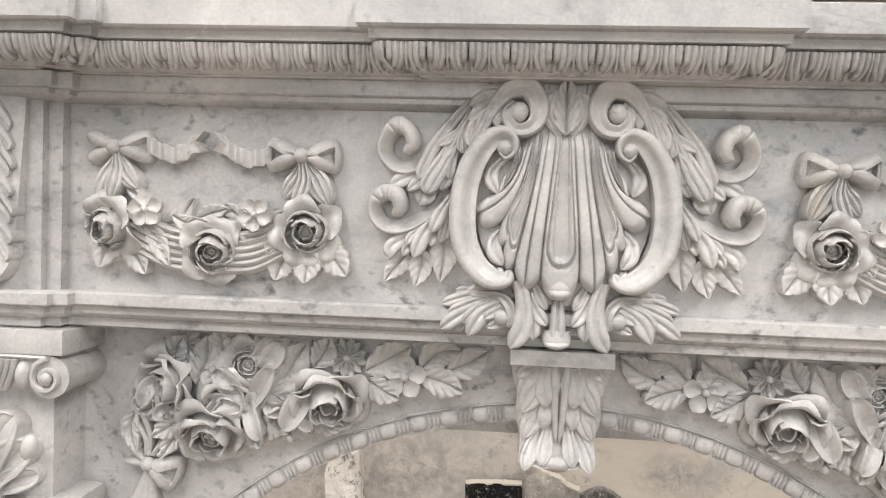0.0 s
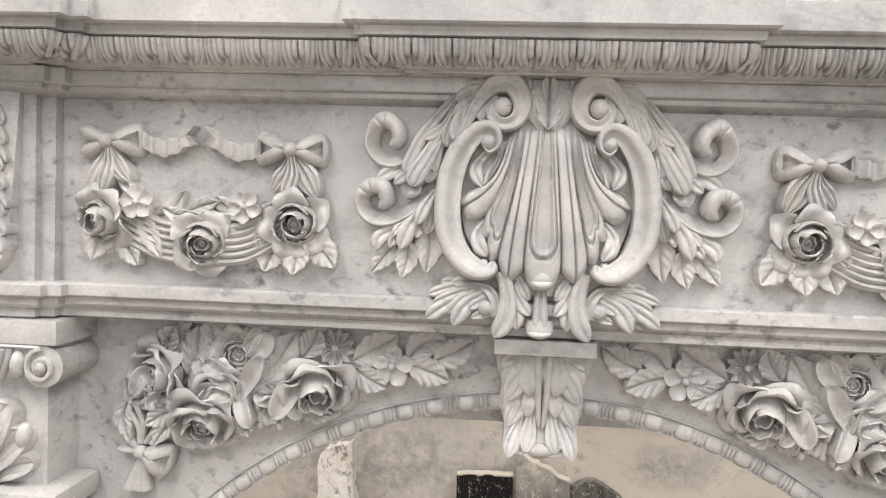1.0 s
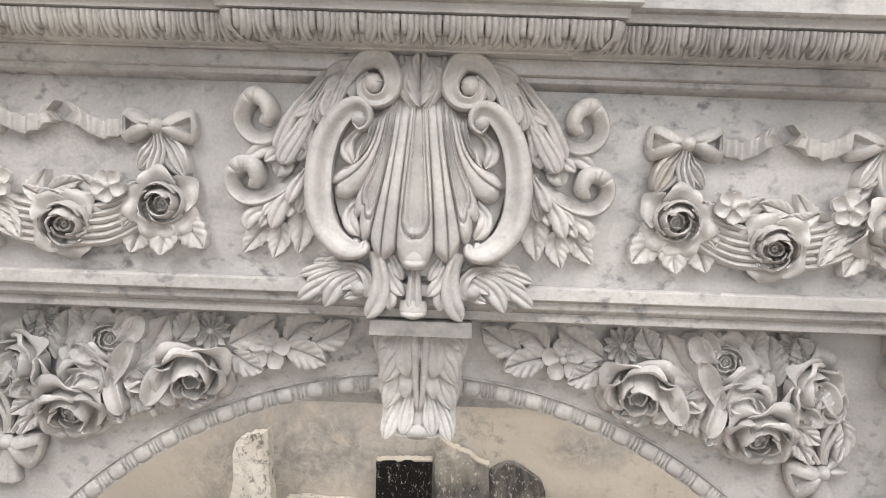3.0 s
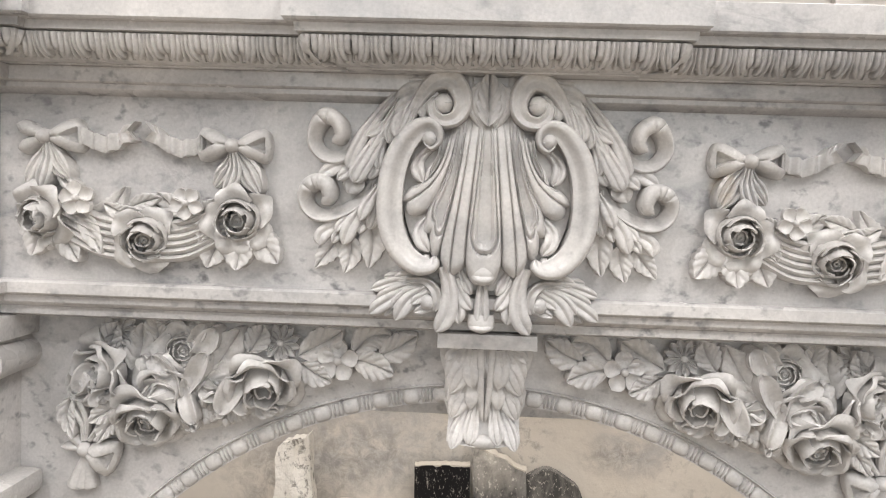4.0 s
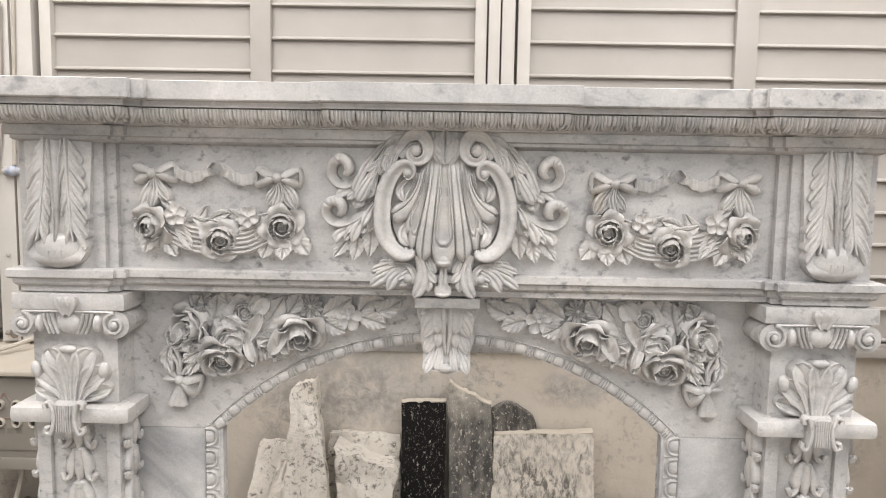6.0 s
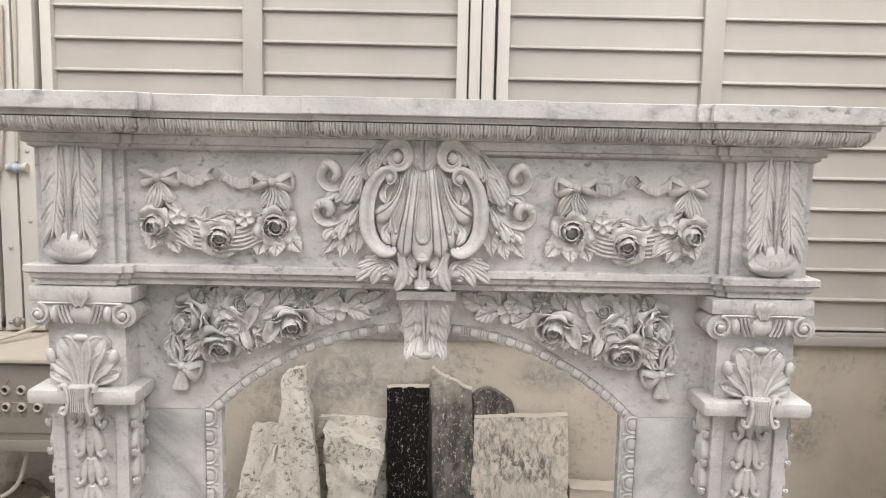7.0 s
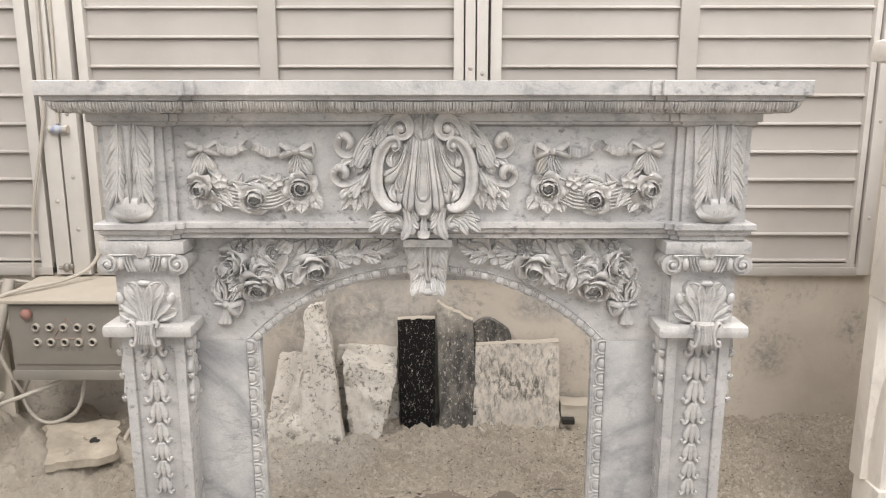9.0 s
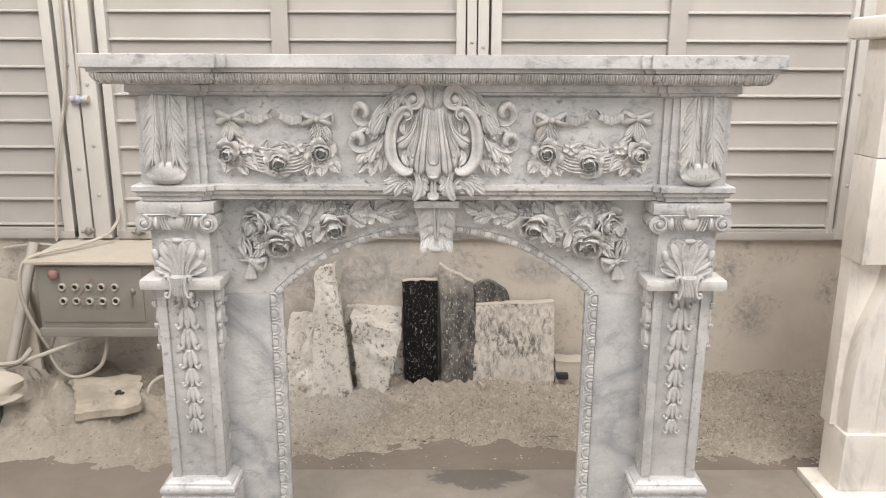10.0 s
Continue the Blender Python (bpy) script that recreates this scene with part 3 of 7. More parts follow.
def rose(rings, seed, core, depth=1.0):
    """A carved rose of radius 1 that faces forward: its heart, and its petals ring by ring."""
    rng = random.Random(seed)
    out = [core]
    for n, r0, r1, d0, d1, half, lip, wave in rings:
        a = rng.random() * 6.28
        for j in range(n):
            s = Shape()
            petal(s, r0, r1 * (1 + rng.uniform(-0.08, 0.08)), d0 * depth, d1 * depth * (1 + rng.uniform(-0.2, 0.2)), a + 6.283 * j / n + rng.uniform(-0.13, 0.13), half, lip, 0.055, wave, seed * 31 + len(out))
            out.append(s)
    return out


# petals in a ring, inner and outer radius, foot and rim, half spread, how far the lip turns out, wave
CUPPED = ((2, 0.11, 0.09, 0.15, 0.36, 1.7, 0.0, 0.02), (3, 0.32, 0.22, 0.05, 0.48, 1.2, 0.0, 0.03), (4, 0.58, 0.36, 0.02, 0.64, 0.95, 0.0, 0.06), (4, 0.74, 0.62, 0.0, 0.54, 0.95, 0.05, 0.07), (5, 0.5, 1.16, 0.0, 0.32, 0.76, 0.22, 0.12))
HOODED = ((2, 0.10, 0.14, 0.3, 0.56, 1.7, 0.0, 0.03), (3, 0.32, 0.27, 0.1, 0.70, 1.25, 0.0, 0.04), (4, 0.60, 0.46, 0.05, 0.86, 0.98, 0.0, 0.07), (4, 0.62, 0.94, 0.0, 0.78, 0.86, 0.26, 0.10), (5, 0.52, 1.18, -0.05, 0.50, 0.76, 0.26, 0.11))


def put_rose(fix, y0, rings, seed, depth, place):
    """A rose and its petals on the mantel; place: what to hand to moved()."""
    core = Shape().ball((0, 0, 0.12 * depth), (0.34, 0.34, 0.16)) if rings is CUPPED else Shape().ball((0, 0, 0.1), (0.45, 0.45, 0.3 * depth))
    shapes = [fix(q.moved(*place), y0) for q in rose(rings, seed, core, depth)]
    ob = part("rose", shapes[0], MARBLE_CARVED, mantel, "carved marble rose")
    for q in shapes[1:]:
        part("petal", q, MARBLE_CARVED, ob)


def flower(n, ratio, seed=1, cup=0.18):
    """A flat flower of radius 1 with n round petals and a button."""
    s = Shape()
    rng = random.Random(seed)
    for k in range(n):
        a = 6.283 * k / n + rng.uniform(-0.05, 0.05)
        u = np.linspace(0, 1, 9)[:, None]
        v = np.linspace(-1, 1, 9)[None, :]
        w = ratio * np.sin(math.pi * np.clip(u * 0.93 + 0.05, 0, 1) ** 1.35) ** 0.6
        r = 0.16 + 0.84 * u
        dep = 0.22 + 0.2 * u - cup * (1 - v ** 2) * np.sin(math.pi * u) - 0.2 * u ** 4
        x, z = r * (1 - 0.04 * v ** 2), v * w
        q = np.dstack([x * math.cos(a) - z * math.sin(a), x * math.sin(a) + z * math.cos(a), dep + 0 * v])
        s.relief(q, 0.0)
    return s.ball((0, 0, 0.3), (0.2, 0.2, 0.2))


def bow_loop(length, width, height):
    """One puffed loop of a ribbon bow with a dark three-cornered hollow towards its outer end."""
    u = np.linspace(0, 1, 40)[:, None]
    v = np.linspace(-1, 1, 25)[None, :]
    w = width * (0.20 + 0.80 * np.sin(math.pi / 2 * np.clip(u * 1.2, 0, 1)) ** 1.1) * np.sqrt(np.clip(1 - np.clip((u - 0.78) / 0.22, 0, 1) ** 2.4, 0.01, 1))
    d = height * (0.50 + 0.50 * np.sin(math.pi * np.clip(u, 0, 1) ** 0.8)) * (1 - 0.45 * v ** 4)
    edge = np.minimum(np.minimum((u - 0.42) * 0.8 - 0.72 * np.abs(v), (0.86 - u) * 1.6), 0.40)
    hole = np.clip(edge / 0.10, 0, 1)
    d = d - 0.55 * height * hole * (0.55 + 0.45 * np.clip((u - 0.35) / 0.5, 0, 1)) - 0.18 * height * np.exp(-((v + 0.1) / 0.10) ** 2) * np.clip((0.45 - u) / 0.3, 0, 1)
    return Shape().relief(np.dstack([u * length + 0 * v, v * w, d]), 0.0)


def both(make):
    """A carving on the left and its mirror image on the right."""
    for flip in (False, True):
        make(lambda s, y0: (s.moved(2 * CX, 0, 0, 0, 1, True) if flip else s).world(y0), flip)


FRIEZE_Y = 0.012


def garland(fix, flip):
    """Two bows with a ribbon between them, and a swag of roses below."""
    plain = fix
    fix = lambda s, y: plain(s.deeper(1.4), y)
    core = Shape()
    for a, b, sag in (((-0.535, 1.236), (-0.425, 1.205), 0.010), ((-0.418, 1.205), (-0.318, 1.236), 0.010)):
        core.join(scroll([a, ((a[0] + b[0]) / 2, (a[1] + b[1]) / 2 - sag), b], (0.024, 0.024), (0.008, 0.008), 20, (0.002, 0.002), 0.0, None, 12))
    g = part("swag", fix(core, FRIEZE_Y), MARBLE_CARVED, mantel, "swag of ribbed strands between carved roses")
    for a, b, sag in (((-0.535, 1.236), (-0.425, 1.205), 0.010), ((-0.418, 1.205), (-0.318, 1.236), 0.010)):
        for k in range(6):
            o = k * 0.0085 - 0.020
            pts = [(a[0], a[1] + o), ((a[0] + b[0]) / 2, (a[1] + b[1]) / 2 - sag + o * 1.05), (b[0], b[1] + o)]
            part("strand", fix(scroll(pts, (0.0052, 0.0052), (0.010, 0.010), 16, (0.006, 0.006), 0.0, None, 8), FRIEZE_Y), MARBLE_CARVED, g)
    # garden leaves round the roses
    for pts, w, lf in ((((-0.555, 1.232), (-0.562, 1.208), (-0.568, 1.184)), 0.016, (0.004, 0.008)), (((-0.538, 1.225), (-0.522, 1.2), (-0.506, 1.178)), 0.014, (0.006, 0.01)),
                       (((-0.506, 1.247), (-0.492, 1.218), (-0.475, 1.19)), 0.012, (0.008, 0.012)), (((-0.500, 1.240), (-0.472, 1.246), (-0.449, 1.274)), 0.012, (0.002, 0.005)),
                       (((-0.445, 1.248), (-0.425, 1.256), (-0.402, 1.262)), 0.010, (0.008, 0.012)), (((-0.372, 1.243), (-0.392, 1.252), (-0.409, 1.268)), 0.012, (0.003, 0.006)),
                       (((-0.318, 1.222), (-0.334, 1.202), (-0.343, 1.177)), 0.017, (0.004, 0.009)), (((-0.303, 1.222), (-0.304, 1.2), (-0.305, 1.175)), 0.017, (0.006, 0.012)),
                       (((-0.29, 1.224), (-0.272, 1.206), (-0.254, 1.185)), 0.017, (0.004, 0.009)), (((-0.335, 1.235), (-0.346, 1.226), (-0.352, 1.208)), 0.010, (0.006, 0.010)),
                       (((-0.475, 1.252), (-0.455, 1.243), (-0.432, 1.247)), 0.009, (0.008, 0.012)), (((-0.36, 1.24), (-0.345, 1.25), (-0.332, 1.262)), 0.009, (0.006, 0.01))):
        part("leaf", fix(leaf(pts, w, lf, 0.006, vein=0.28, nu=20, nv=11), FRIEZE_Y), MARBLE_CARVED, g)
    # the bows' loose ends hang in folds behind the roses
    for pts, w, d, cuts in ((((-0.548, 1.326), (-0.557, 1.304), (-0.572, 1.270)), 0.0105, 0.007, 2), (((-0.545, 1.326), (-0.535, 1.304), (-0.517, 1.283)), 0.0120, 0.009, 3), (((-0.547, 1.326), (-0.546, 1.300), (-0.552, 1.268)), 0.0100, 0.011, 2), (((-0.540, 1.300), (-0.527, 1.282), (-0.508, 1.266)), 0.0085, 0.006, 1),
                            (((-0.314, 1.322), (-0.319, 1.300), (-0.334, 1.276)), 0.0120, 0.007, 3), (((-0.308, 1.322), (-0.294, 1.300), (-0.277, 1.270)), 0.0150, 0.008, 3), (((-0.312, 1.322), (-0.309, 1.296), (-0.318, 1.266)), 0.0095, 0.011, 2)):
        part("streamer", fix(frond(list(pts), 0.0048, w, d, d + 0.002, 0.006, 0.7, cuts, 0.003, 0.0, 1.0), FRIEZE_Y), MARBLE_CARVED, g)
    for x, z, r, seed, tip, yaw in ((-0.553, 1.236, 0.037, 3, 14, -16), (-0.421, 1.211, 0.038, 5, 8, 8), (-0.304, 1.238, 0.038, 8, 6, 4)):
        put_rose(fix, FRIEZE_Y, CUPPED, seed, 1.0, (x, z, 0.006, 0, r, False, -tip, yaw))
    for x, z, r, seed in ((-0.503, 1.258, 0.0225, 1), (-0.366, 1.256, 0.021, 2)):
        part("blossom", fix(flower(5, 0.42, seed).moved(x, z, 0.018, seed * 25, r), FRIEZE_Y), MARBLE_CARVED, g)
    for x, z, angs in ((-0.55, 1.334, ((160, 0.9), (203, 0.85), (4, 1.0))), (-0.313, 1.329, ((178, 1.0), (2, 0.98)))):
        k = part("bow", fix(Shape().ball((x, z, 0.013), (0.0098, 0.0098, 0.011)), FRIEZE_Y), MARBLE_CARVED, g)
        for a, ln in angs:
            wide = len(angs) == 2 or a < 90
            loop = bow_loop(0.048 * ln, 0.0215, 0.021) if wide else finger([(0, 0), (0.024, 0), (0.05 * ln, 0)], 0.006, 0.0135, 0.003, 0.004, 0.011, False, 0.0, tip=0.5)
            part("bow_loop", fix(loop.moved(x, z, 0, a), FRIEZE_Y), MARBLE_CARVED, g)
    # the fluttering ribbon: two pleated lengths with swallow tails
    for x0, x1, z0, z1, k in ((-0.506, -0.437, 1.336, 1.344, 0), (-0.422, -0.352, 1.344, 1.331, 1)):
        u = np.linspace(0, 1, 64)[:, None]
        v = np.linspace(-1, 1, 11)[None, :]
        bend = u if k == 0 else 1 - u
        z = z0 + (z1 - z0) * u - 0.0125 * np.sin(math.pi * np.clip(bend * 1.08, 0, 1)) ** 1.3
        z = z + 0.0010 * np.sin(2 * math.pi * 4.0 * bend + 0.6)
        d = 0.0105 + 0.0022 * np.sin(2 * math.pi * 4.0 * bend + 0.6) - 0.0008 * v ** 4 + 0.0040 * bend ** 3
        tail = np.clip((bend - 0.66) / 0.34, 0, 1)
        slant = 0.010 * tail * (np.abs(v) - 0.85) * (1 if k == 0 else -1)
        part("ribbon", fix(Shape().relief(np.dstack([x0 + (x1 - x0) * u + slant, z + v * 0.0104 * (1 + 0.12 * tail), d + 0 * v]), 0.0), FRIEZE_Y), MARBLE_CARVED, g)


both(garland)


def spandrel_bouquet(fix, flip):
    """A tied bouquet of roses and leaves in the corner over the arch."""
    y0 = SLAB_Y
    plain = fix
    fix = lambda s, y: plain(s.deeper(1.08), y)
    stems = Shape()
    for x0, z0, x1, z1 in ((-0.527, 0.93, -0.535, 0.985), (-0.522, 0.93, -0.50, 0.985), (-0.515, 0.93, -0.475, 0.965), (-0.53, 0.93, -0.545, 0.975)):
        stems.join(scroll([(x0, z0), ((x0 + x1) / 2 + 0.006, (z0 + z1) / 2), (x1, z1)], (0.004, 0.005), (0.006, 0.008), 12, (0.012, 0.014), 0, None, 8))
    stems.ball((-0.40, 1.01, -0.004), (0.10, 0.07, 0.026))
    stems.ball((-0.275, 1.045, -0.004), (0.07, 0.045, 0.018))
    g = part("bouquet", fix(stems, y0), MARBLE_CARVED, mantel, "bouquet of carved roses and leaves tied with a bow")
    F = (-0.185, 1.054)
    leaves = [((F[0] + 0.02, F[1] + 0.01, F[0] + 0.042, F[1] + 0.032, F[0] + 0.07, F[1] + 0.037), 0.016), ((F[0] + 0.054, F[1] + 0.008, F[0] + 0.08, F[1] + 0.02, F[0] + 0.105, F[1] + 0.038), 0.016),
              ((F[0] + 0.02, F[1] + 0.002, F[0] + 0.048, F[1] - 0.005, F[0] + 0.076, F[1] - 0.014), 0.016), ((F[0] - 0.052, F[1] + 0.004, F[0] - 0.02, F[1] + 0.022, F[0] + 0.006, F[1] + 0.040), 0.018),
              ((F[0] - 0.05, F[1] - 0.006, F[0] - 0.03, F[1] - 0.02, F[0] - 0.006, F[1] - 0.028), 0.014), ((-0.362, 1.02, -0.338, 1.055, -0.313, 1.093), 0.021),
              ((-0.462, 1.03, -0.452, 1.06, -0.447, 1.095), 0.018), ((-0.37, 1.02, -0.345, 1.015, -0.318, 1.005), 0.016), ((-0.305, 1.06, -0.292, 1.08, -0.283, 1.1), 0.015),
              ((-0.37, 1.0, -0.355, 0.985, -0.335, 0.972), 0.014), ((-0.36, 1.06, -0.372, 1.085, -0.378, 1.1), 0.014), ((-0.425, 1.07, -0.43, 1.09, -0.428, 1.102), 0.012),
              ((-0.545, 0.99, -0.552, 0.965, -0.54, 0.935), 0.011), ((-0.47, 0.97, -0.492, 0.955, -0.505, 0.932), 0.012), ((-0.5, 1.05, -0.49, 1.075, -0.478, 1.095), 0.014), ((-0.36, 1.03, -0.338, 1.03, -0.316, 1.045), 0.015), ((-0.40, 0.985, -0.385, 0.968, -0.372, 0.952), 0.013), ((-0.475, 0.985, -0.497, 0.972, -0.515, 0.96), 0.013), ((-0.30, 0.998, -0.285, 0.985, -0.262, 0.985), 0.012), ((-0.335, 0.99, -0.318, 0.98, -0.302, 0.982), 0.012)]
    for k, (p, w) in enumerate(leaves):
        part("leaf", fix(leaf([(p[0], p[1]), (p[2], p[3]), (p[4], p[5])], w * 1.12, (0.012, 0.012 + 0.003 * (k % 3)), 0.009, nu=24, nv=13, fwd=0.25, curl=0.004), y0), MARBLE_CARVED, g)
    for x, z, r, seed, tip, yaw, deep in ((-0.393, 1.060, 0.033, 21, 4, 6, 0.95), (-0.284, 1.030, 0.046, 22, 32, 8, 1.0), (-0.437, 0.977, 0.046, 23, 34, 2, 1.0), (-0.490, 1.032, 0.044, 24, 12, -32, 1.0), (-0.412, 1.014, 0.038, 27, 20, 6, 0.95), (-0.338, 0.998, 0.027, 35, 26, 8, 0.85), (-0.530, 1.006, 0.024, 31, 4, -26, 0.8)):
        put_rose(fix, y0, CUPPED if seed == 21 else HOODED, seed, deep, (x, z, 0.010, 0, r, False, -tip, yaw))
    # broad loose petals that fold between the roses
    part("petal", fix(frond([(-0.3718, 1.0563), (-0.3556, 1.0732), (-0.344, 1.0929)], 0.0082, 0.0150, 0.024, 0.03, 0.015, 0.0, 1, 0.004, 0.0, 1.0, 0.9), y0), MARBLE_CARVED, g)
    part("petal", fix(frond([(-0.3795, 1.0707), (-0.3678, 1.0838), (-0.359, 1.0982)], 0.0068, 0.0109, 0.02, 0.028, 0.015, 0.0, 1, 0.004, 0.0, 1.0, 0.7), y0), MARBLE_CARVED, g)
    part("petal", fix(frond([(-0.383, 1.0112), (-0.3684, 1.0342), (-0.3554, 1.0614)], 0.0095, 0.0129, 0.03, 0.036, 0.015, 0.0, 1, 0.004, 0.0, 1.0, 1.1), y0), MARBLE_CARVED, g)
    part("petal", fix(frond([(-0.3949, 1.0017), (-0.4044, 1.0303), (-0.4303, 1.0537)], 0.0082, 0.0129, 0.03, 0.035, 0.015, 0.0, 1, 0.004, 0.0, 1.0, 1.0), y0), MARBLE_CARVED, g)
    part("petal", fix(frond([(-0.418, 1.0334), (-0.4354, 1.0401), (-0.4446, 1.053)], 0.0082, 0.0116, 0.022, 0.027, 0.015, 0.0, 1, 0.004, 0.0, 1.0, 0.8), y0), MARBLE_CARVED, g)
    part("petal", fix(frond([(-0.4536, 0.99), (-0.4275, 1.0136), (-0.3919, 1.0049)], 0.0095, 0.0122, 0.028, 0.034, 0.015, 0.0, 1, 0.004, 0.0, 1.0, 0.9), y0), MARBLE_CARVED, g)
    part("petal", fix(frond([(-0.3922, 1.0242), (-0.3828, 0.9978), (-0.3702, 0.9649)], 0.0082, 0.0109, 0.022, 0.03, 0.015, 0.0, 1, 0.004, 0.0, 1.0, 0.7), y0), MARBLE_CARVED, g)
    part("petal", fix(frond([(-0.326, 1.008), (-0.3484, 1.0039), (-0.365, 1.0121)], 0.0082, 0.0102, 0.02, 0.026, 0.015, 0.0, 1, 0.004, 0.0, 1.0, 0.9), y0), MARBLE_CARVED, g)
    part("petal", fix(frond([(-0.2968, 1.0389), (-0.3151, 1.0218), (-0.3367, 0.9807)], 0.0095, 0.0163, 0.026, 0.034, 0.015, 0.0, 1, 0.004, 0.0, 1.0, 0.9), y0), MARBLE_CARVED, g)
    part("petal", fix(frond([(-0.2999, 1.0092), (-0.3109, 0.9968), (-0.3016, 0.9809)], 0.0068, 0.0109, 0.024, 0.03, 0.015, 0.0, 1, 0.004, 0.0, 1.0, 0.8), y0), MARBLE_CARVED, g)
    part("petal", fix(frond([(-0.5032, 1.0161), (-0.5186, 1.0288), (-0.5335, 0.9982)], 0.0082, 0.0122, 0.014, 0.022, 0.015, 0.0, 1, 0.004, 0.0, 1.0, 0.8), y0), MARBLE_CARVED, g)
    part("petal", fix(frond([(-0.4993, 0.9998), (-0.5083, 0.9904), (-0.5052, 0.98)], 0.0054, 0.0088, 0.014, 0.02, 0.015, 0.0, 1, 0.004, 0.0, 1.0, 0.7), y0), MARBLE_CARVED, g)
    for x, z, r, n, rt, seed in ((F[0], F[1], 0.029, 5, 0.40, 6), (-0.261, 1.075, 0.026, 12, 0.2, 7), (-0.48, 1.082, 0.026, 12, 0.2, 8)):
        part("blossom", fix(flower(n, rt, seed, 0.3 if n > 6 else 0.18).moved(x, z, 0.016, 50 * seed, r), y0), MARBLE_CARVED, g)
    for k in range(8):
        part("berry", fix(Shape().ball((-0.378 + 0.009 * k, 0.970 + 0.005 * math.sin(2.1 * k), 0.014), (0.0068, 0.0085, 0.011), 6, 8), y0), MARBLE_CARVED, g)
    x, z = -0.527, 0.918
    part("bow", fix(Shape().ball((x, z, 0.016), (0.0105, 0.0105, 0.0105)), y0), MARBLE_CARVED, g)
    part("bow_loop", fix(bow_loop(0.046, 0.026, 0.024).moved(x, z, 0.004, -20), y0), MARBLE_CARVED, g)
    for a, ln, w in ((140, 0.042, 0.0105), (178, 0.036, 0.0065)):
        part("bow_loop", fix(finger([(0, 0), (ln * 0.5, 0), (ln, 0)], 0.005, w, 0.006, 0.008, 0.012, False, 0.0, tip=0.5).moved(x, z, 0, a), y0), MARBLE_CARVED, g)
    for dx in (-0.02, -0.008, 0.004):
        part("bow_tail", fix(finger([(x, z - 0.004), (x + dx * 0.5, z - 0.03), (x + dx, z - 0.058)], 0.005, 0.010, 0.006, 0.01, 0.006, False, 0.0, tip=0.08), y0), MARBLE_CARVED, g)


both(spandrel_bouquet)

# ---- the shell cartouche ----


def K(*pts):
    """Design units from the cartouche's axis, up from the bud's foot, to metres."""
    return [(CX - 0.002 + x * UNIT, 1.360 + z * UNIT) for x, z in pts]


core = Shape().relief(np.dstack([CX + 0.103 * np.cos(np.linspace(0, 6.283, 40))[:, None] * np.linspace(1, 0.02, 8)[None, :] ** 0.8, 1.276 + 0.116 * np.sin(np.linspace(0, 6.283, 40))[:, None] * np.linspace(1, 0.02, 8)[None, :] ** 0.8, 0.020 + 0.014 * np.linspace(0, 1, 8)[None, :] + 0 * np.linspace(0, 1, 40)[:, None]]), 0.0)
cart = part("cartouche", core.world(FRIEZE_Y), MARBLE_CARVED, mantel, "scrolled cartouche with a fluted shell at its middle")


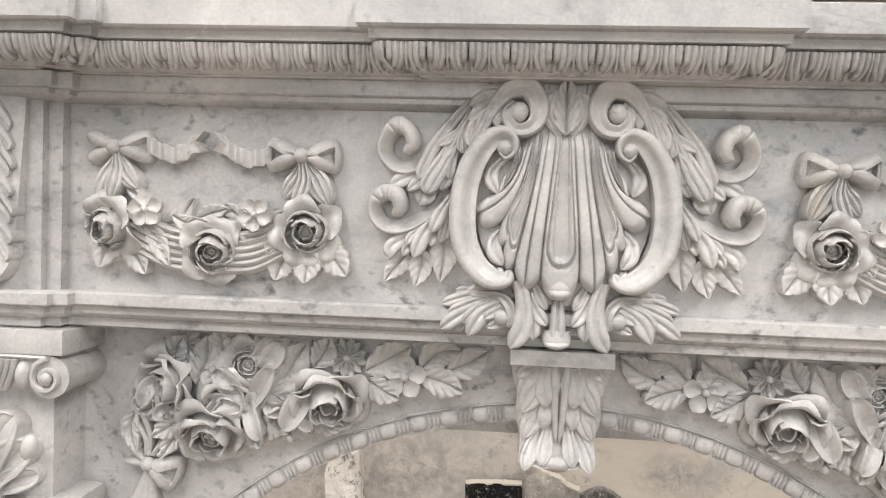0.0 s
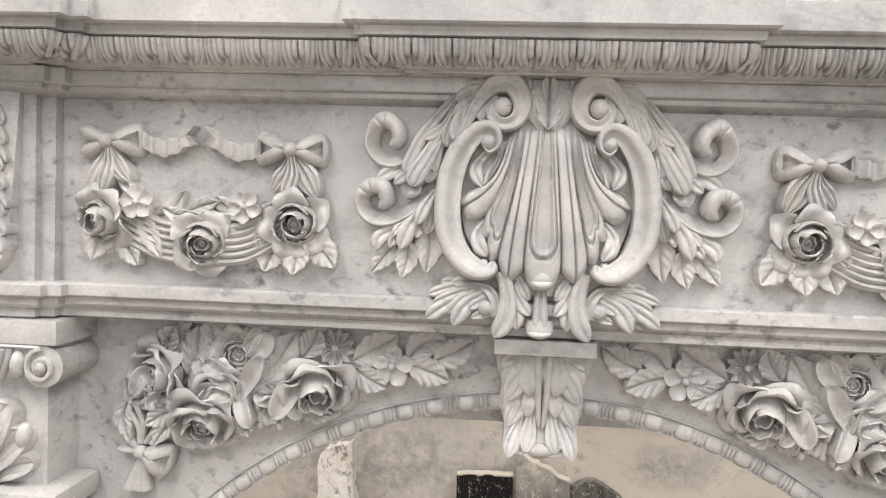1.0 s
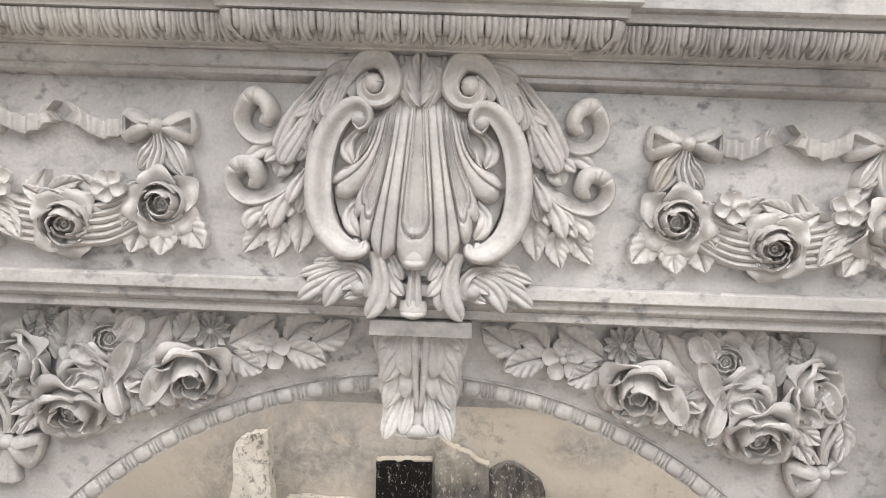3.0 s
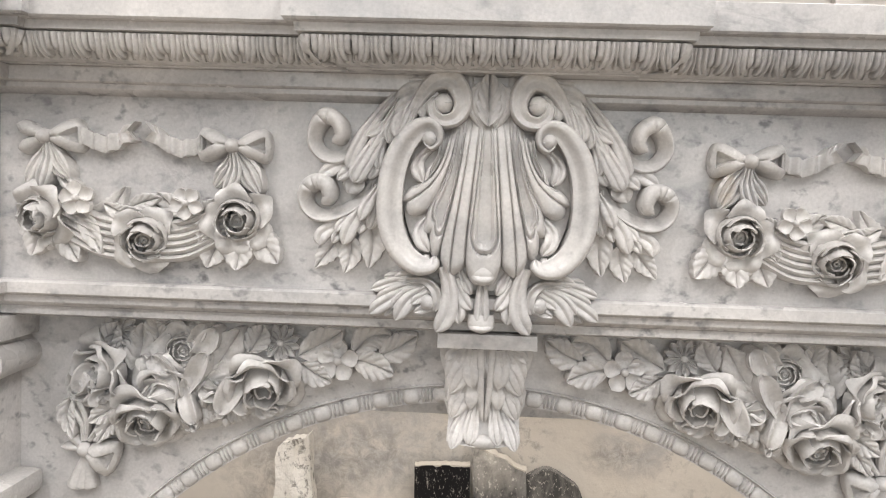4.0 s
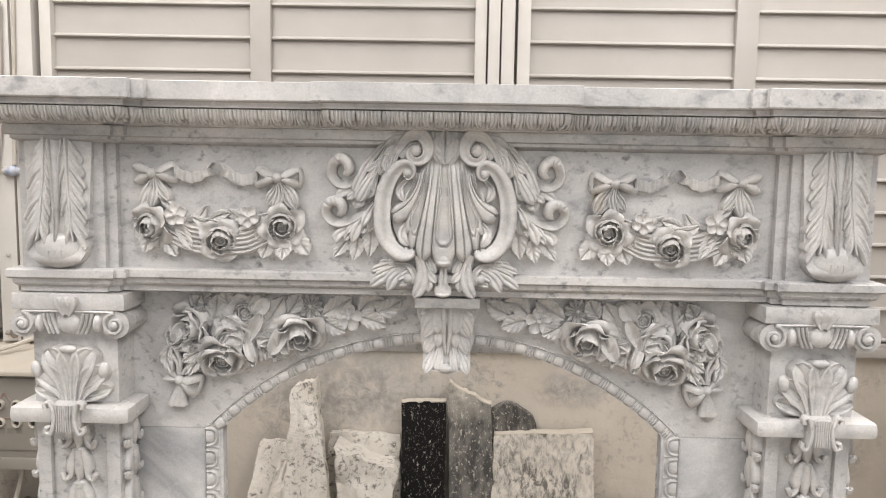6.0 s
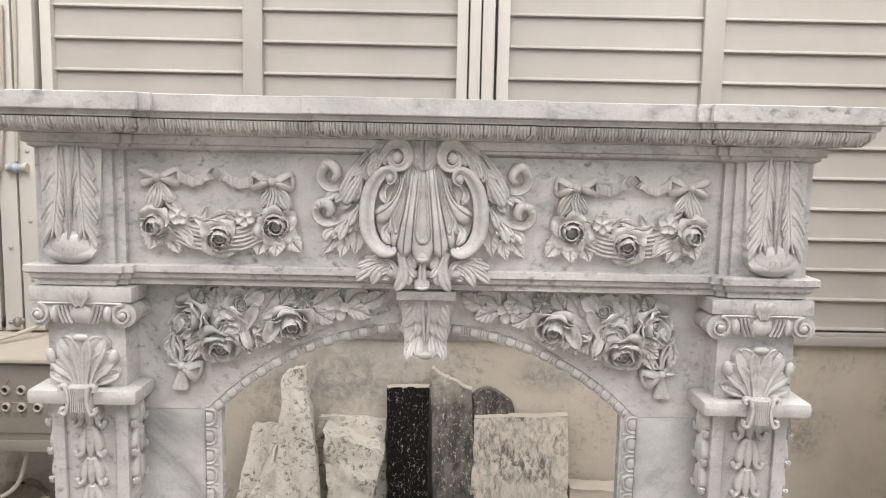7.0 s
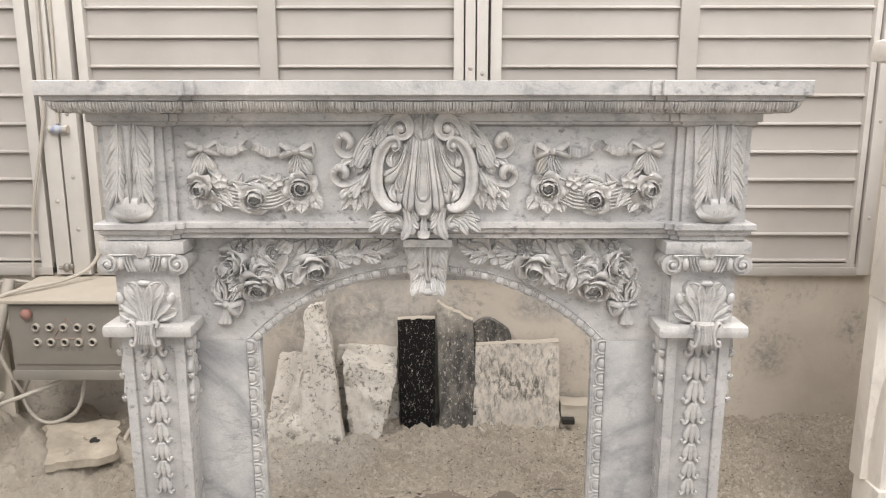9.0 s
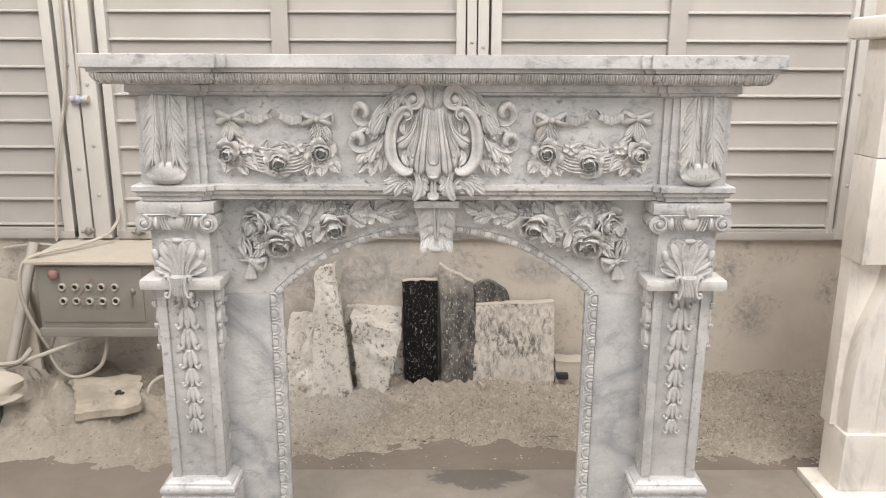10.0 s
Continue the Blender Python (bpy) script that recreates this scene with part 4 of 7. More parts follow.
def wing(fix, flip):
    def put(name, shape, label=""):
        part(name, fix(shape, FRIEZE_Y), MARBLE_CARVED, cart, label)

    # garden leaves at the foot of the wing
    put("leaf", leaf(K((-378, -296), (-406, -332), (-435, -371)), 0.0126, (0.005, 0.009), 0.007, vein=0.35, fwd=0.2, blunt=0.62, nu=30))
    put("leaf", leaf(K((-345, -286), (-345, -336), (-356, -382)), 0.0139, (0.006, 0.011), 0.007, vein=0.35, fwd=0.2, blunt=0.62, nu=30))
    put("leaf", leaf(K((-292, -249), (-286, -305), (-294, -368)), 0.0159, (0.007, 0.013), 0.007, vein=0.35, fwd=0.2, blunt=0.62, nu=30))
    # ground of the wing under its lobes
    put("wing_ground", frond(K((-210, 104), (-256, 33), (-296, -45), (-321, -123)), 22, 35, 0.002, 0.003, 0.007, 0.32, 1, 0))
    put("wing_ground", frond(K((-271, -142), (-309, -200), (-352, -244), (-391, -288)), 25, 29, 0.002, 0.003, 0.007, 0.32, 1, 0))
    # the lower wing: curl, long blades and their lobes
    put("curl", horn(K((-271, -136), (-317, -189), (-373, -226), (-423, -235), (-456, -213), (-463, -177), (-440, -151), (-407, -155), (-399, -186), (-418, -206)), (15, 17, 18, 19, 19, 18, 21, 21, 17, 11), (0.01, 0.012, 0.013, 0.014, 0.016, 0.02, 0.025, 0.028, 0.026, 0.02), 0.011, "curl", 3))
    put("lobe", frond(K((-314, -217), (-369, -253), (-415, -281), (-423, -312)), 11, 19, 0.008, 0.0137, 0.007, 0.32, 1, 0.003))
    put("lobe", frond(K((-359, -265), (-377, -284), (-390, -306)), 8, 13, 0.01, 0.0137, 0.006, 0.32, 1, 0.003))
    put("lobe", frond(K((-346, -236), (-366, -253), (-380, -277)), 8, 11, 0.0137, 0.0204, 0.006, 0.32, 1, 0.003))
    put("lobe", frond(K((-298, -188), (-327, -232), (-345, -265), (-359, -308)), 11, 21, 0.0137, 0.0191, 0.008, 0.32, 1, 0.003))
    put("lobe", frond(K((-303, -235), (-312, -254), (-321, -279)), 10, 16, 0.01, 0.0151, 0.007, 0.32, 1, 0.003))
    put("blade", frond(K((-282, -150), (-281, -192), (-285, -234), (-295, -268)), 11, 17, 0.0123, 0.0177, 0.007, 0.4, 2, 0.003))
    put("lobe", frond(K((-276, -159), (-297, -197), (-316, -244)), 8, 17, 0.0191, 0.0259, 0.008, 0.32, 1, 0.0045))
    # the upper wing: curl, long blades and their lobes
    put("curl", horn(K((-314, -35), (-346, -65), (-385, -86), (-422, -77), (-443, -44), (-433, -2), (-406, 19), (-377, 0), (-373, -31), (-395, -48)), (15, 17, 18, 18, 18, 19, 22, 19, 17, 11), (0.008, 0.01, 0.012, 0.014, 0.017, 0.022, 0.027, 0.029, 0.026, 0.02), 0.012, "curl", 2))
    put("lobe", frond(K((-328, -130), (-339, -151), (-352, -177)), 16, 30, 0.008, 0.0123, 0.007, 0.32, 1, 0.003))
    put("lobe", frond(K((-341, -83), (-383, -106), (-429, -135)), 11, 19, 0.009, 0.0137, 0.007, 0.32, 1, 0.003))
    put("lobe", frond(K((-340, -105), (-359, -124), (-380, -143)), 10, 16, 0.0123, 0.0177, 0.007, 0.32, 1, 0.003))
    put("lobe", frond(K((-274, -69), (-284, -103), (-299, -138)), 11, 21, 0.01, 0.0151, 0.008, 0.32, 1, 0.003))
    put("blade", frond(K((-202, 111), (-261, 50), (-309, -14), (-336, -67), (-354, -113)), 10, 17, 0.0137, 0.0177, 0.007, 0.4, 1, 0.003))
    put("lobe", frond(K((-239, -1), (-266, -41), (-277, -81), (-276, -114)), 8, 14, 0.0137, 0.0164, 0.007, 0.32, 1, 0.003))
    put("lobe", frond(K((-250, -10), (-275, -30), (-294, -62)), 8, 14, 0.0177, 0.0218, 0.006, 0.32, 1, 0.003))
    put("lobe", frond(K((-246, 18), (-276, -8), (-306, -30)), 8, 14, 0.0191, 0.0231, 0.006, 0.32, 1, 0.003))
    put("blade", frond(K((-225, 60), (-267, -16), (-301, -81), (-323, -119), (-336, -149)), 10, 24, 0.0191, 0.0245, 0.008, 0.4, 2, 0.003))
    put("blade", frond(K((-208, 55), (-232, 20), (-247, -16), (-246, -48)), 13, 16, 0.0164, 0.0218, 0.007, 0.4, 2, 0.003))
    # leafy collar outside the volute
    put("collar_ground", frond(K((-106, 113), (-167, 91), (-205, 48), (-219, -22)), 22, 24, 0.0123, 0.0123, 0.007, 0.32, 1, 0))
    put("collar_lobe", frond(K((-134, 122), (-175, 108), (-212, 110)), 13, 16, 0.0204, 0.0191, 0.007, 0.32, 1, 0.0015))
    put("collar_lobe", frond(K((-140, 108), (-186, 91), (-233, 69)), 11, 21, 0.0231, 0.0231, 0.007, 0.32, 1, 0.003))
    put("collar_lobe", frond(K((-167, 83), (-200, 59), (-234, 32)), 11, 19, 0.0259, 0.0272, 0.007, 0.32, 1, 0.003))
    put("collar_lobe", frond(K((-177, 66), (-212, 33), (-229, -4), (-225, -34)), 11, 16, 0.0285, 0.0295, 0.007, 0.32, 1, 0.003))
    put("collar_blade", frond(K((-133, 109), (-180, 64), (-203, 18), (-220, -42)), 8, 14, 0.0315, 0.0315, 0.007, 0.4, 2, 0.003))
    put("collar_lobe", frond(K((-132, 84), (-160, 59), (-166, 17)), 13, 19, 0.0305, 0.0315, 0.006, 0.32, 1, 0.003))
    # volute
    put("volute", horn(K((-208, -36), (-194, 19), (-171, 67), (-138, 104), (-97, 112), (-71, 84), (-65, 46), (-83, 16), (-115, 9), (-137, 27), (-141, 53), (-128, 69)), (8, 12, 18, 23, 28, 26, 23, 19, 17, 15, 12, 7), (0.026, 0.029, 0.032, 0.035, 0.037, 0.038, 0.039, 0.04, 0.04, 0.04, 0.039, 0.038), 0.012, "channel", 0))
    put("volute_eye", boss(K((-114, 53))[0], 0.0120, 0.038, 0.014))
    # the C scroll
    put("c_scroll", horn(K((-156, -45), (-141, -57), (-124, -42), (-125, -17), (-147, -2), (-182, -19), (-216, -67), (-235, -129), (-240, -198), (-232, -266), (-204, -320), (-164, -350), (-129, -348), (-120, -328)), (4, 8, 11, 15, 21, 26, 30, 32, 32, 32, 30, 28, 19, 11), (0.038, 0.038, 0.039, 0.04, 0.04, 0.04, 0.04, 0.04, 0.04, 0.04, 0.04, 0.039, 0.038, 0.036), 0.014, "cyma", 0))
    put("c_scroll_eye", boss(K((-144, -35))[0], 0.0093, 0.04, 0.013))
    # leaves between the shell and the C scroll
    put("curl", frond(K((-148, -61), (-169, -86), (-174, -113), (-157, -144)), 11, 17, 0.0245, 0.0295, 0.009, 0.32, 1, 0.003))
    put("curl", frond(K((-139, -229), (-160, -256), (-160, -286), (-137, -318)), 11, 19, 0.0245, 0.0295, 0.009, 0.32, 1, 0.0045))
    put("curl_ball", boss(K((-146, -334))[0], 0.0060, 0.03, 0.009))
    # foot: leaf fan, small scroll and hanging leaves
    put("foot_ground", frond(K((-115, -383), (-177, -414), (-239, -445)), 25, 25, 0.004, 0.006, 0.007, 0.32, 1, 0))
    put("foot_ground", frond(K((-80, -367), (-67, -430), (-76, -487)), 25, 22, 0.005, 0.006, 0.007, 0.32, 1, 0))
    put("foot_lobe", frond(K((-149, -394), (-192, -386), (-228, -390)), 13, 16, 0.0123, 0.0164, 0.007, 0.32, 1, 0.003))
    put("foot_lobe", frond(K((-191, -393), (-226, -386), (-254, -389)), 6, 10, 0.0123, 0.0151, 0.005, 0.32, 1, 0.003))
    put("foot_lobe", frond(K((-147, -391), (-219, -398), (-285, -420)), 11, 14, 0.0164, 0.0191, 0.007, 0.32, 1, 0.003))
    put("foot_lobe", frond(K((-204, -436), (-228, -463), (-250, -489)), 10, 14, 0.0123, 0.0151, 0.006, 0.32, 1, 0.003))
    put("foot_lobe", frond(K((-149, -397), (-219, -418), (-269, -442)), 11, 14, 0.0191, 0.0204, 0.007, 0.32, 1, 0.003))
    put("foot_lobe", frond(K((-146, -402), (-207, -429), (-251, -455), (-287, -482)), 13, 19, 0.0191, 0.0218, 0.008, 0.32, 1, 0.003))
    put("foot_lobe", frond(K((-149, -408), (-199, -430), (-231, -466)), 10, 14, 0.0218, 0.0231, 0.007, 0.32, 1, 0.003))
    put("foot_lobe", frond(K((-148, -422), (-173, -449), (-190, -474)), 10, 14, 0.0164, 0.0191, 0.007, 0.32, 1, 0.003))
    put("foot_lobe", frond(K((-143, -412), (-187, -444), (-219, -496)), 13, 21, 0.0231, 0.0259, 0.008, 0.32, 1, 0.003))
    put("foot_lobe", frond(K((-131, -426), (-159, -437), (-179, -452)), 8, 13, 0.0231, 0.0285, 0.006, 0.32, 1, 0.003))
    put("foot_lobe", frond(K((-126, -461), (-149, -465), (-172, -474)), 10, 13, 0.0204, 0.0259, 0.006, 0.32, 1, 0.003))
    put("foot_scroll", horn(K((-194, -392), (-149, -394), (-120, -417), (-114, -447), (-121, -473)), (7, 11, 15, 14, 7), (0.02, 0.023, 0.026, 0.026, 0.022), 0.008, "channel", 0))
    put("scroll_eye", boss(K((-139, -447))[0], 0.0106, 0.024, 0.012))
    put("hanging_lobe", frond(K((-58, -366), (-43, -396), (-28, -424)), 10, 14, 0.0204, 0.0245, 0.007, 0.32, 1, 0.003))
    put("hanging_lobe", frond(K((-71, -388), (-50, -432), (-26, -462)), 11, 17, 0.0218, 0.0272, 0.008, 0.32, 1, 0.003))
    put("hanging_lobe", frond(K((-79, -402), (-63, -458), (-57, -498)), 13, 21, 0.0231, 0.0259, 0.008, 0.32, 1, 0.003))
    put("hanging_lobe", frond(K((-98, -354), (-83, -416), (-87, -473), (-114, -520)), 17, 24, 0.0285, 0.0295, 0.009, 0.32, 1, 0.003))
    # leaf behind the bud
    put("bud_leaf", frond(K((-19, 4), (-47, 58), (-60, 106), (-56, 141)), 13, 22, 0.0151, 0.0204, 0.007, 0.32, 1, 0.003))
    put("bud_leaf", frond(K((-11, 4), (-34, 49), (-28, 83), (-23, 94)), 14, 24, 0.0295, 0.0345, 0.008, 0.32, 1, 0.003))


both(wing)


# lines of the shell from its root to its rim: share across, then four places in design units
RAYS = ((0.0, (0, 40), (0, -109), (0, -244), (0, -388)), (0.17, (-18, 40), (-30, -110), (-42, -246), (-46, -351)), (0.32, (-38, 38), (-57, -124), (-76, -261), (-85, -380)),
        (0.45, (-53, 36), (-68, -111), (-92, -227), (-112, -327)), (0.55, (-62, 32), (-77, -91), (-101, -187), (-138, -272)), (0.645, (-72, 26), (-88, -78), (-114, -153), (-149, -220)),
        (0.75, (-85, 10), (-103, -88), (-142, -154), (-201, -195)), (0.85, (-94, -8), (-109, -76), (-141, -130), (-188, -153)), (0.93, (-103, -10), (-112, -72), (-129, -113), (-152, -152)),
        (1.0, (-116, -11), (-120, -52), (-128, -80), (-148, -109)))
# dished flutes: share across, half width, where they end
FLUTES = ((0.0, 0.098, 0.81), (0.545, 0.062, 0.86), (0.925, 0.045, 0.82))
CUTS = (0.17, 0.45, 0.645, 0.85)


def fan(u, s):
    """A place on the shell: u across from -1 to 1, s down from its root to the scalloped rim."""
    au = np.abs(u)
    share = np.array([r[0] for r in RAYS])
    fine = np.linspace(0, 1, 401)
    lines = []
    i = np.clip(np.searchsorted(share, fine, "right") - 1, 0, len(share) - 2)
    f = (fine - share[i]) / (share[i + 1] - share[i])
    for k in range(1, 5):
        tab = np.array([r[k] for r in RAYS], float)
        vals = tab[i] + (tab[i + 1] - tab[i]) * f[:, None]
        if k == 4:
            # lobes swell between the notches; the second one is pointed
            way = vals - lines[2]
            way /= np.linalg.norm(way, axis=1, keepdims=True)
            swell = np.where((fine > 0.17) & (fine < 0.45), 0.10, 0.42) * np.linalg.norm(tab[i + 1] - tab[i], axis=1) * np.sin(math.pi * f)
            vals = vals + way * swell[:, None]
        else:
            vals = np.stack([np.convolve(np.pad(vals[:, c], 12, "edge"), np.ones(25) / 25, "valid") for c in (0, 1)], 1)
        lines.append(vals)
    ax, az, bx, bz, cx_, cz, ex, ez = (np.interp(au, fine, q[:, c]) for q in lines for c in (0, 1))
    # a cubic through the four places
    w0, w1 = (1 - s) * (1 - 3 * s) * (1 - 1.5 * s), 9 * s * (1 - s) * (1 - 1.5 * s)
    w2, w3 = -4.5 * s * (1 - s) * (1 - 3 * s), s * (1 - 3 * s) * (1 - 1.5 * s)
    x, z = w0 * ax + w1 * bx + w2 * cx_ + w3 * ex, w0 * az + w1 * bz + w2 * cz + w3 * ez
    d = 0.030 + 0.013 * (1 - 0.42 * au ** 1.5) + 0.005 * np.sin(math.pi * s) + 0.002 * s
    grow = np.clip(s * 1.7 + 0.12, 0, 1) * (1 - 0.35 * au)
    for c in CUTS:
        d = d - (0.0082 * np.exp(-np.abs((au - c) / 0.011) ** 1.5) + 0.002 * np.exp(-((au - c) / 0.045) ** 2)) * grow
    for c, w in ((0.315, 0.011), (0.755, 0.010)):
        d = d - 0.0065 * np.exp(-np.abs((au - c) / w) ** 1.5) * grow - 0.0015 * np.exp(-((au - c) / 0.05) ** 2) * grow
    d = d - 0.009 * np.clip((s - 0.92) / 0.08, 0, 1) ** 2 - 0.016 * np.clip(1 - s / 0.16, 0, 1) ** 1.5
    for c, w, end in FLUTES:
        r = np.sqrt(((au - c) / (w * (0.7 + 0.3 * np.clip(s / end, 0, 1)))) ** 2 + np.clip((s - end + 0.09) / 0.09, 0, 3) ** 2)
        dip = np.clip((1 - r) / 0.30, 0, 1)
        d = d - 0.0105 * np.clip(s * 3, 0.15, 1) * (1 - 0.3 * au) * dip * dip * (3 - 2 * dip) + 0.0012 * np.exp(-((r - 1.08) / 0.10) ** 2) * grow - 0.0050 * np.exp(-((r - 1.36) / 0.10) ** 2) * grow
    ox, oz = K((0, 0))[0]
    return ox - np.sign(u) * x * UNIT, oz + z * UNIT, d


shell = part("shell", Shape().relief(np.dstack(fan(np.linspace(-1, 1, 481)[:, None], np.linspace(0, 1, 90)[None, :])), 0.0).world(FRIEZE_Y), MARBLE_CARVED, cart)

for name, sh in (("drop", finger(K((0, -350), (0, -368), (0, -398)), 0.015, 0.016, 0.036, 0.040, 0.010, False, 0.0, 16, 13, 0.004, 0.6)),
                 ("stem", finger(K((0, -385), (0, -440), (0, -505)), 0.006, 0.012, 0.022, 0.028, 0.010, 2, 0.0, 20, 13)),
                 ("bulb", finger(K((0, -474), (0, -498), (0, -522)), 0.016, 0.0185, 0.024, 0.028, 0.010, False, 0.0, 18, 13, 0.004, 0.6)),
                 ("bud", Shape().ball((*K((0, 22))[0], 0.022), (0.0235, 0.0170, 0.017), 10, 18)),
                 ("bud_leaf", leaf(K((0, -2), (0, 70), (0, 146)), 0.0140, (0.036, 0.034), 0.010, nu=26, blunt=0.6)),
                 ("bud_leaf", frond(K((-12, 0), (-34, 50), (-24, 108)), 14, 24, 0.034, 0.035, 0.007, 0.3, 2, 0.002)),
                 ("bud_leaf", frond(K((12, 0), (34, 50), (24, 108)), 14, 24, 0.034, 0.035, 0.007, 0.3, 2, 0.002))):
    part(name, sh.world(FRIEZE_Y), MARBLE_CARVED, cart)

# ---- the keystone ----
KX = 0.011
key = part("keystone", Shape().box(KX - 0.0625, KX + 0.0625, -0.002, SLAB_Y + 0.02, 1.0855, 1.1045, 0.0012), MARBLE, mantel, "tapered keystone carved with acanthus leaves")
u, v = np.linspace(0, 1, 22)[:, None], np.linspace(-1, 1, 9)[None, :]
prof = 0.060 - 0.024 * np.sin(math.pi * u * 0.62) + 0.014 * np.clip((u - 0.72) / 0.28, 0, 1) ** 2 - 0.003 * v ** 4
part("keystone_body", Shape().relief(np.dstack([KX + v * (0.0585 - 0.013 * u + 0.002 * np.sin(u * 14)), 1.0875 - 0.133 * u + 0.006 * u * v ** 2, prof + 0 * v]), -0.02).world(SLAB_Y), MARBLE_CARVED, key)


def key_depth(z):
    u = (1.0875 - z) / 0.133
    return 0.060 - 0.024 * math.sin(math.pi * u * 0.62) + 0.014 * min(1.0, max(0.0, (u - 0.72) / 0.28)) ** 2


for sg in (-1, 1):
    along = lambda *pts: [(KX - sg * x, z) for x, z in pts]
    part("bottom_lobe", frond(along((0.0227, 1.0006), (0.0335, 0.9753), (0.041, 0.9522)), 0.0053, 0.0086, 0.0341, 0.0512, 0.0055, 0.35, 2, 0.0035, 0.01, 1.15, 0.35).world(SLAB_Y), MARBLE_CARVED, key)
    part("bottom_lobe", frond(along((0.0113, 1.0082), (0.0157, 0.9799), (0.019, 0.9578)), 0.0053, 0.0086, 0.0356, 0.0481, 0.0055, 0.35, 2, 0.0035, 0.01, 1.15, 0.35).world(SLAB_Y), MARBLE_CARVED, key)
    part("lobe", frond(along((0.029, 1.0374), (0.0382, 1.0243), (0.0473, 1.0083)), 0.0040, 0.0073, 0.0415, 0.0384, 0.0055, 0.2, 1, 0.0035, 0.01, 1.15, 0.4).world(SLAB_Y), MARBLE_CARVED, key)
    part("lobe", frond(along((0.0174, 1.0409), (0.0303, 1.0177), (0.0424, 0.9889)), 0.0059, 0.0106, 0.0431, 0.0379, 0.0055, 0.35, 2, 0.0035, 0.01, 1.15, 0.35).world(SLAB_Y), MARBLE_CARVED, key)
    part("lobe", frond(along((0.0037, 1.0437), (0.0078, 1.026), (0.01, 1.0111)), 0.0033, 0.0059, 0.0438, 0.0394, 0.0055, 0.2, 1, 0.0035, 0.01, 1.15, 0.4).world(SLAB_Y), MARBLE_CARVED, key)
    part("lobe", frond(along((0.0087, 1.0469), (0.0161, 1.0255), (0.018, 1.0022)), 0.0053, 0.0079, 0.0460, 0.0400, 0.0055, 0.2, 1, 0.0035, 0.01, 1.15, 0.4).world(SLAB_Y), MARBLE_CARVED, key)
    part("lobe", frond(along((0.0308, 1.0822), (0.0444, 1.0766), (0.0516, 1.0664)), 0.0040, 0.0059, 0.0551, 0.0531, 0.0055, 0.2, 1, 0.0035, 0.01, 1.15, 0.4).world(SLAB_Y), MARBLE_CARVED, key)
    part("lobe", frond(along((0.0279, 1.0809), (0.0398, 1.0649), (0.0494, 1.0455)), 0.0053, 0.0079, 0.0559, 0.0478, 0.0055, 0.2, 1, 0.0035, 0.01, 1.15, 0.4).world(SLAB_Y), MARBLE_CARVED, key)
    part("lobe", frond(along((0.0059, 1.082), (0.0065, 1.0611), (0.0106, 1.044)), 0.0040, 0.0059, 0.0569, 0.0479, 0.0055, 0.2, 1, 0.0035, 0.01, 1.15, 0.4).world(SLAB_Y), MARBLE_CARVED, key)
    part("lobe", frond(along((0.0224, 1.0812), (0.031, 1.0528), (0.0458, 1.0225)), 0.0066, 0.0112, 0.0578, 0.0439, 0.0055, 0.35, 2, 0.0035, 0.01, 1.15, 0.35).world(SLAB_Y), MARBLE_CARVED, key)
    part("lobe", frond(along((0.017, 1.0829), (0.0201, 1.0568), (0.0163, 1.0311)), 0.0059, 0.0092, 0.0590, 0.0470, 0.0055, 0.2, 1, 0.0035, 0.01, 1.15, 0.4).world(SLAB_Y), MARBLE_CARVED, key)
    part("stem", finger([(KX + sg * 0.0075, 1.088), (KX + sg * 0.0055, 1.03), (KX + sg * 0.002, 0.985)], 0.0050, 0.0030, 0.062, 0.040, 0.0045, False, 0.02).world(SLAB_Y), MARBLE_CARVED, key)
part("bulb", Shape().ball((KX, 0.960, key_depth(0.960) - 0.002), (0.022, 0.010, 0.009)).world(SLAB_Y), MARBLE_CARVED, key)

# ---- bead and reel round the opening ----


def beads(path, r):
    """A string of barrels and triple reels along a path of (x, z), as one turned moulding."""
    p = np.array([(x, z) for x, z in path])
    seg = np.linalg.norm(np.diff(p, axis=0), axis=1)
    run = np.concatenate([[0], np.cumsum(seg)])
    n = int(run[-1] / 0.0013)
    s = np.linspace(0, run[-1], n)
    q = np.stack([np.interp(s, run, p[:, 0]), np.interp(s, run, p[:, 1]), 0 * s], 1)
    count = round(run[-1] / 0.0415)
    f = (s / run[-1] * count) % 1.0
    rad = np.where(f < 0.62, 0.22 + 0.78 * np.clip(1 - np.abs((f - 0.30) / 0.27) ** 4, 0, 1) ** 0.4, 0.20 + 0.74 * np.abs(np.sin(math.pi * (f - 0.62) / 0.38 * 3)) ** 0.6)
    return Shape().tube(q, r * rad, r * 0.66 * rad, 12)


rim = Shape()
rim.tube([(x, z, 0.0) for x, z in arch_points(ARC_R + ARCH_BAND, 60, OPEN_X + BEAD)], 0.002, 0.005, 8)
for side in (-1, 1):
    x = CX + side * (OPEN_X + BEAD)
    rim.tube([(x, z, 0.0) for z in np.linspace(0.0, ARC_Z + math.sqrt((ARC_R + ARCH_BAND) ** 2 - (OPEN_X + BEAD) ** 2), 20)], 0.0022, 0.006, 8)
part("opening_fillet", rim.world(SLAB_Y), MARBLE, mantel)
part("back_lintel", Shape().box(CX - 0.215, CX + 0.215, SLAB_Y + 0.031, SLAB_Y + 0.045, 0.974, 1.08, 0.002), MARBLE, mantel)
part("bead_moulding", beads(arch_points(ARC_R + ARCH_BAND * 0.46, 80, OPEN_X + BEAD * 0.4), 0.0106).world(SLAB_Y), MARBLE_CARVED, mantel, "arched moulding of carved beads and reels")
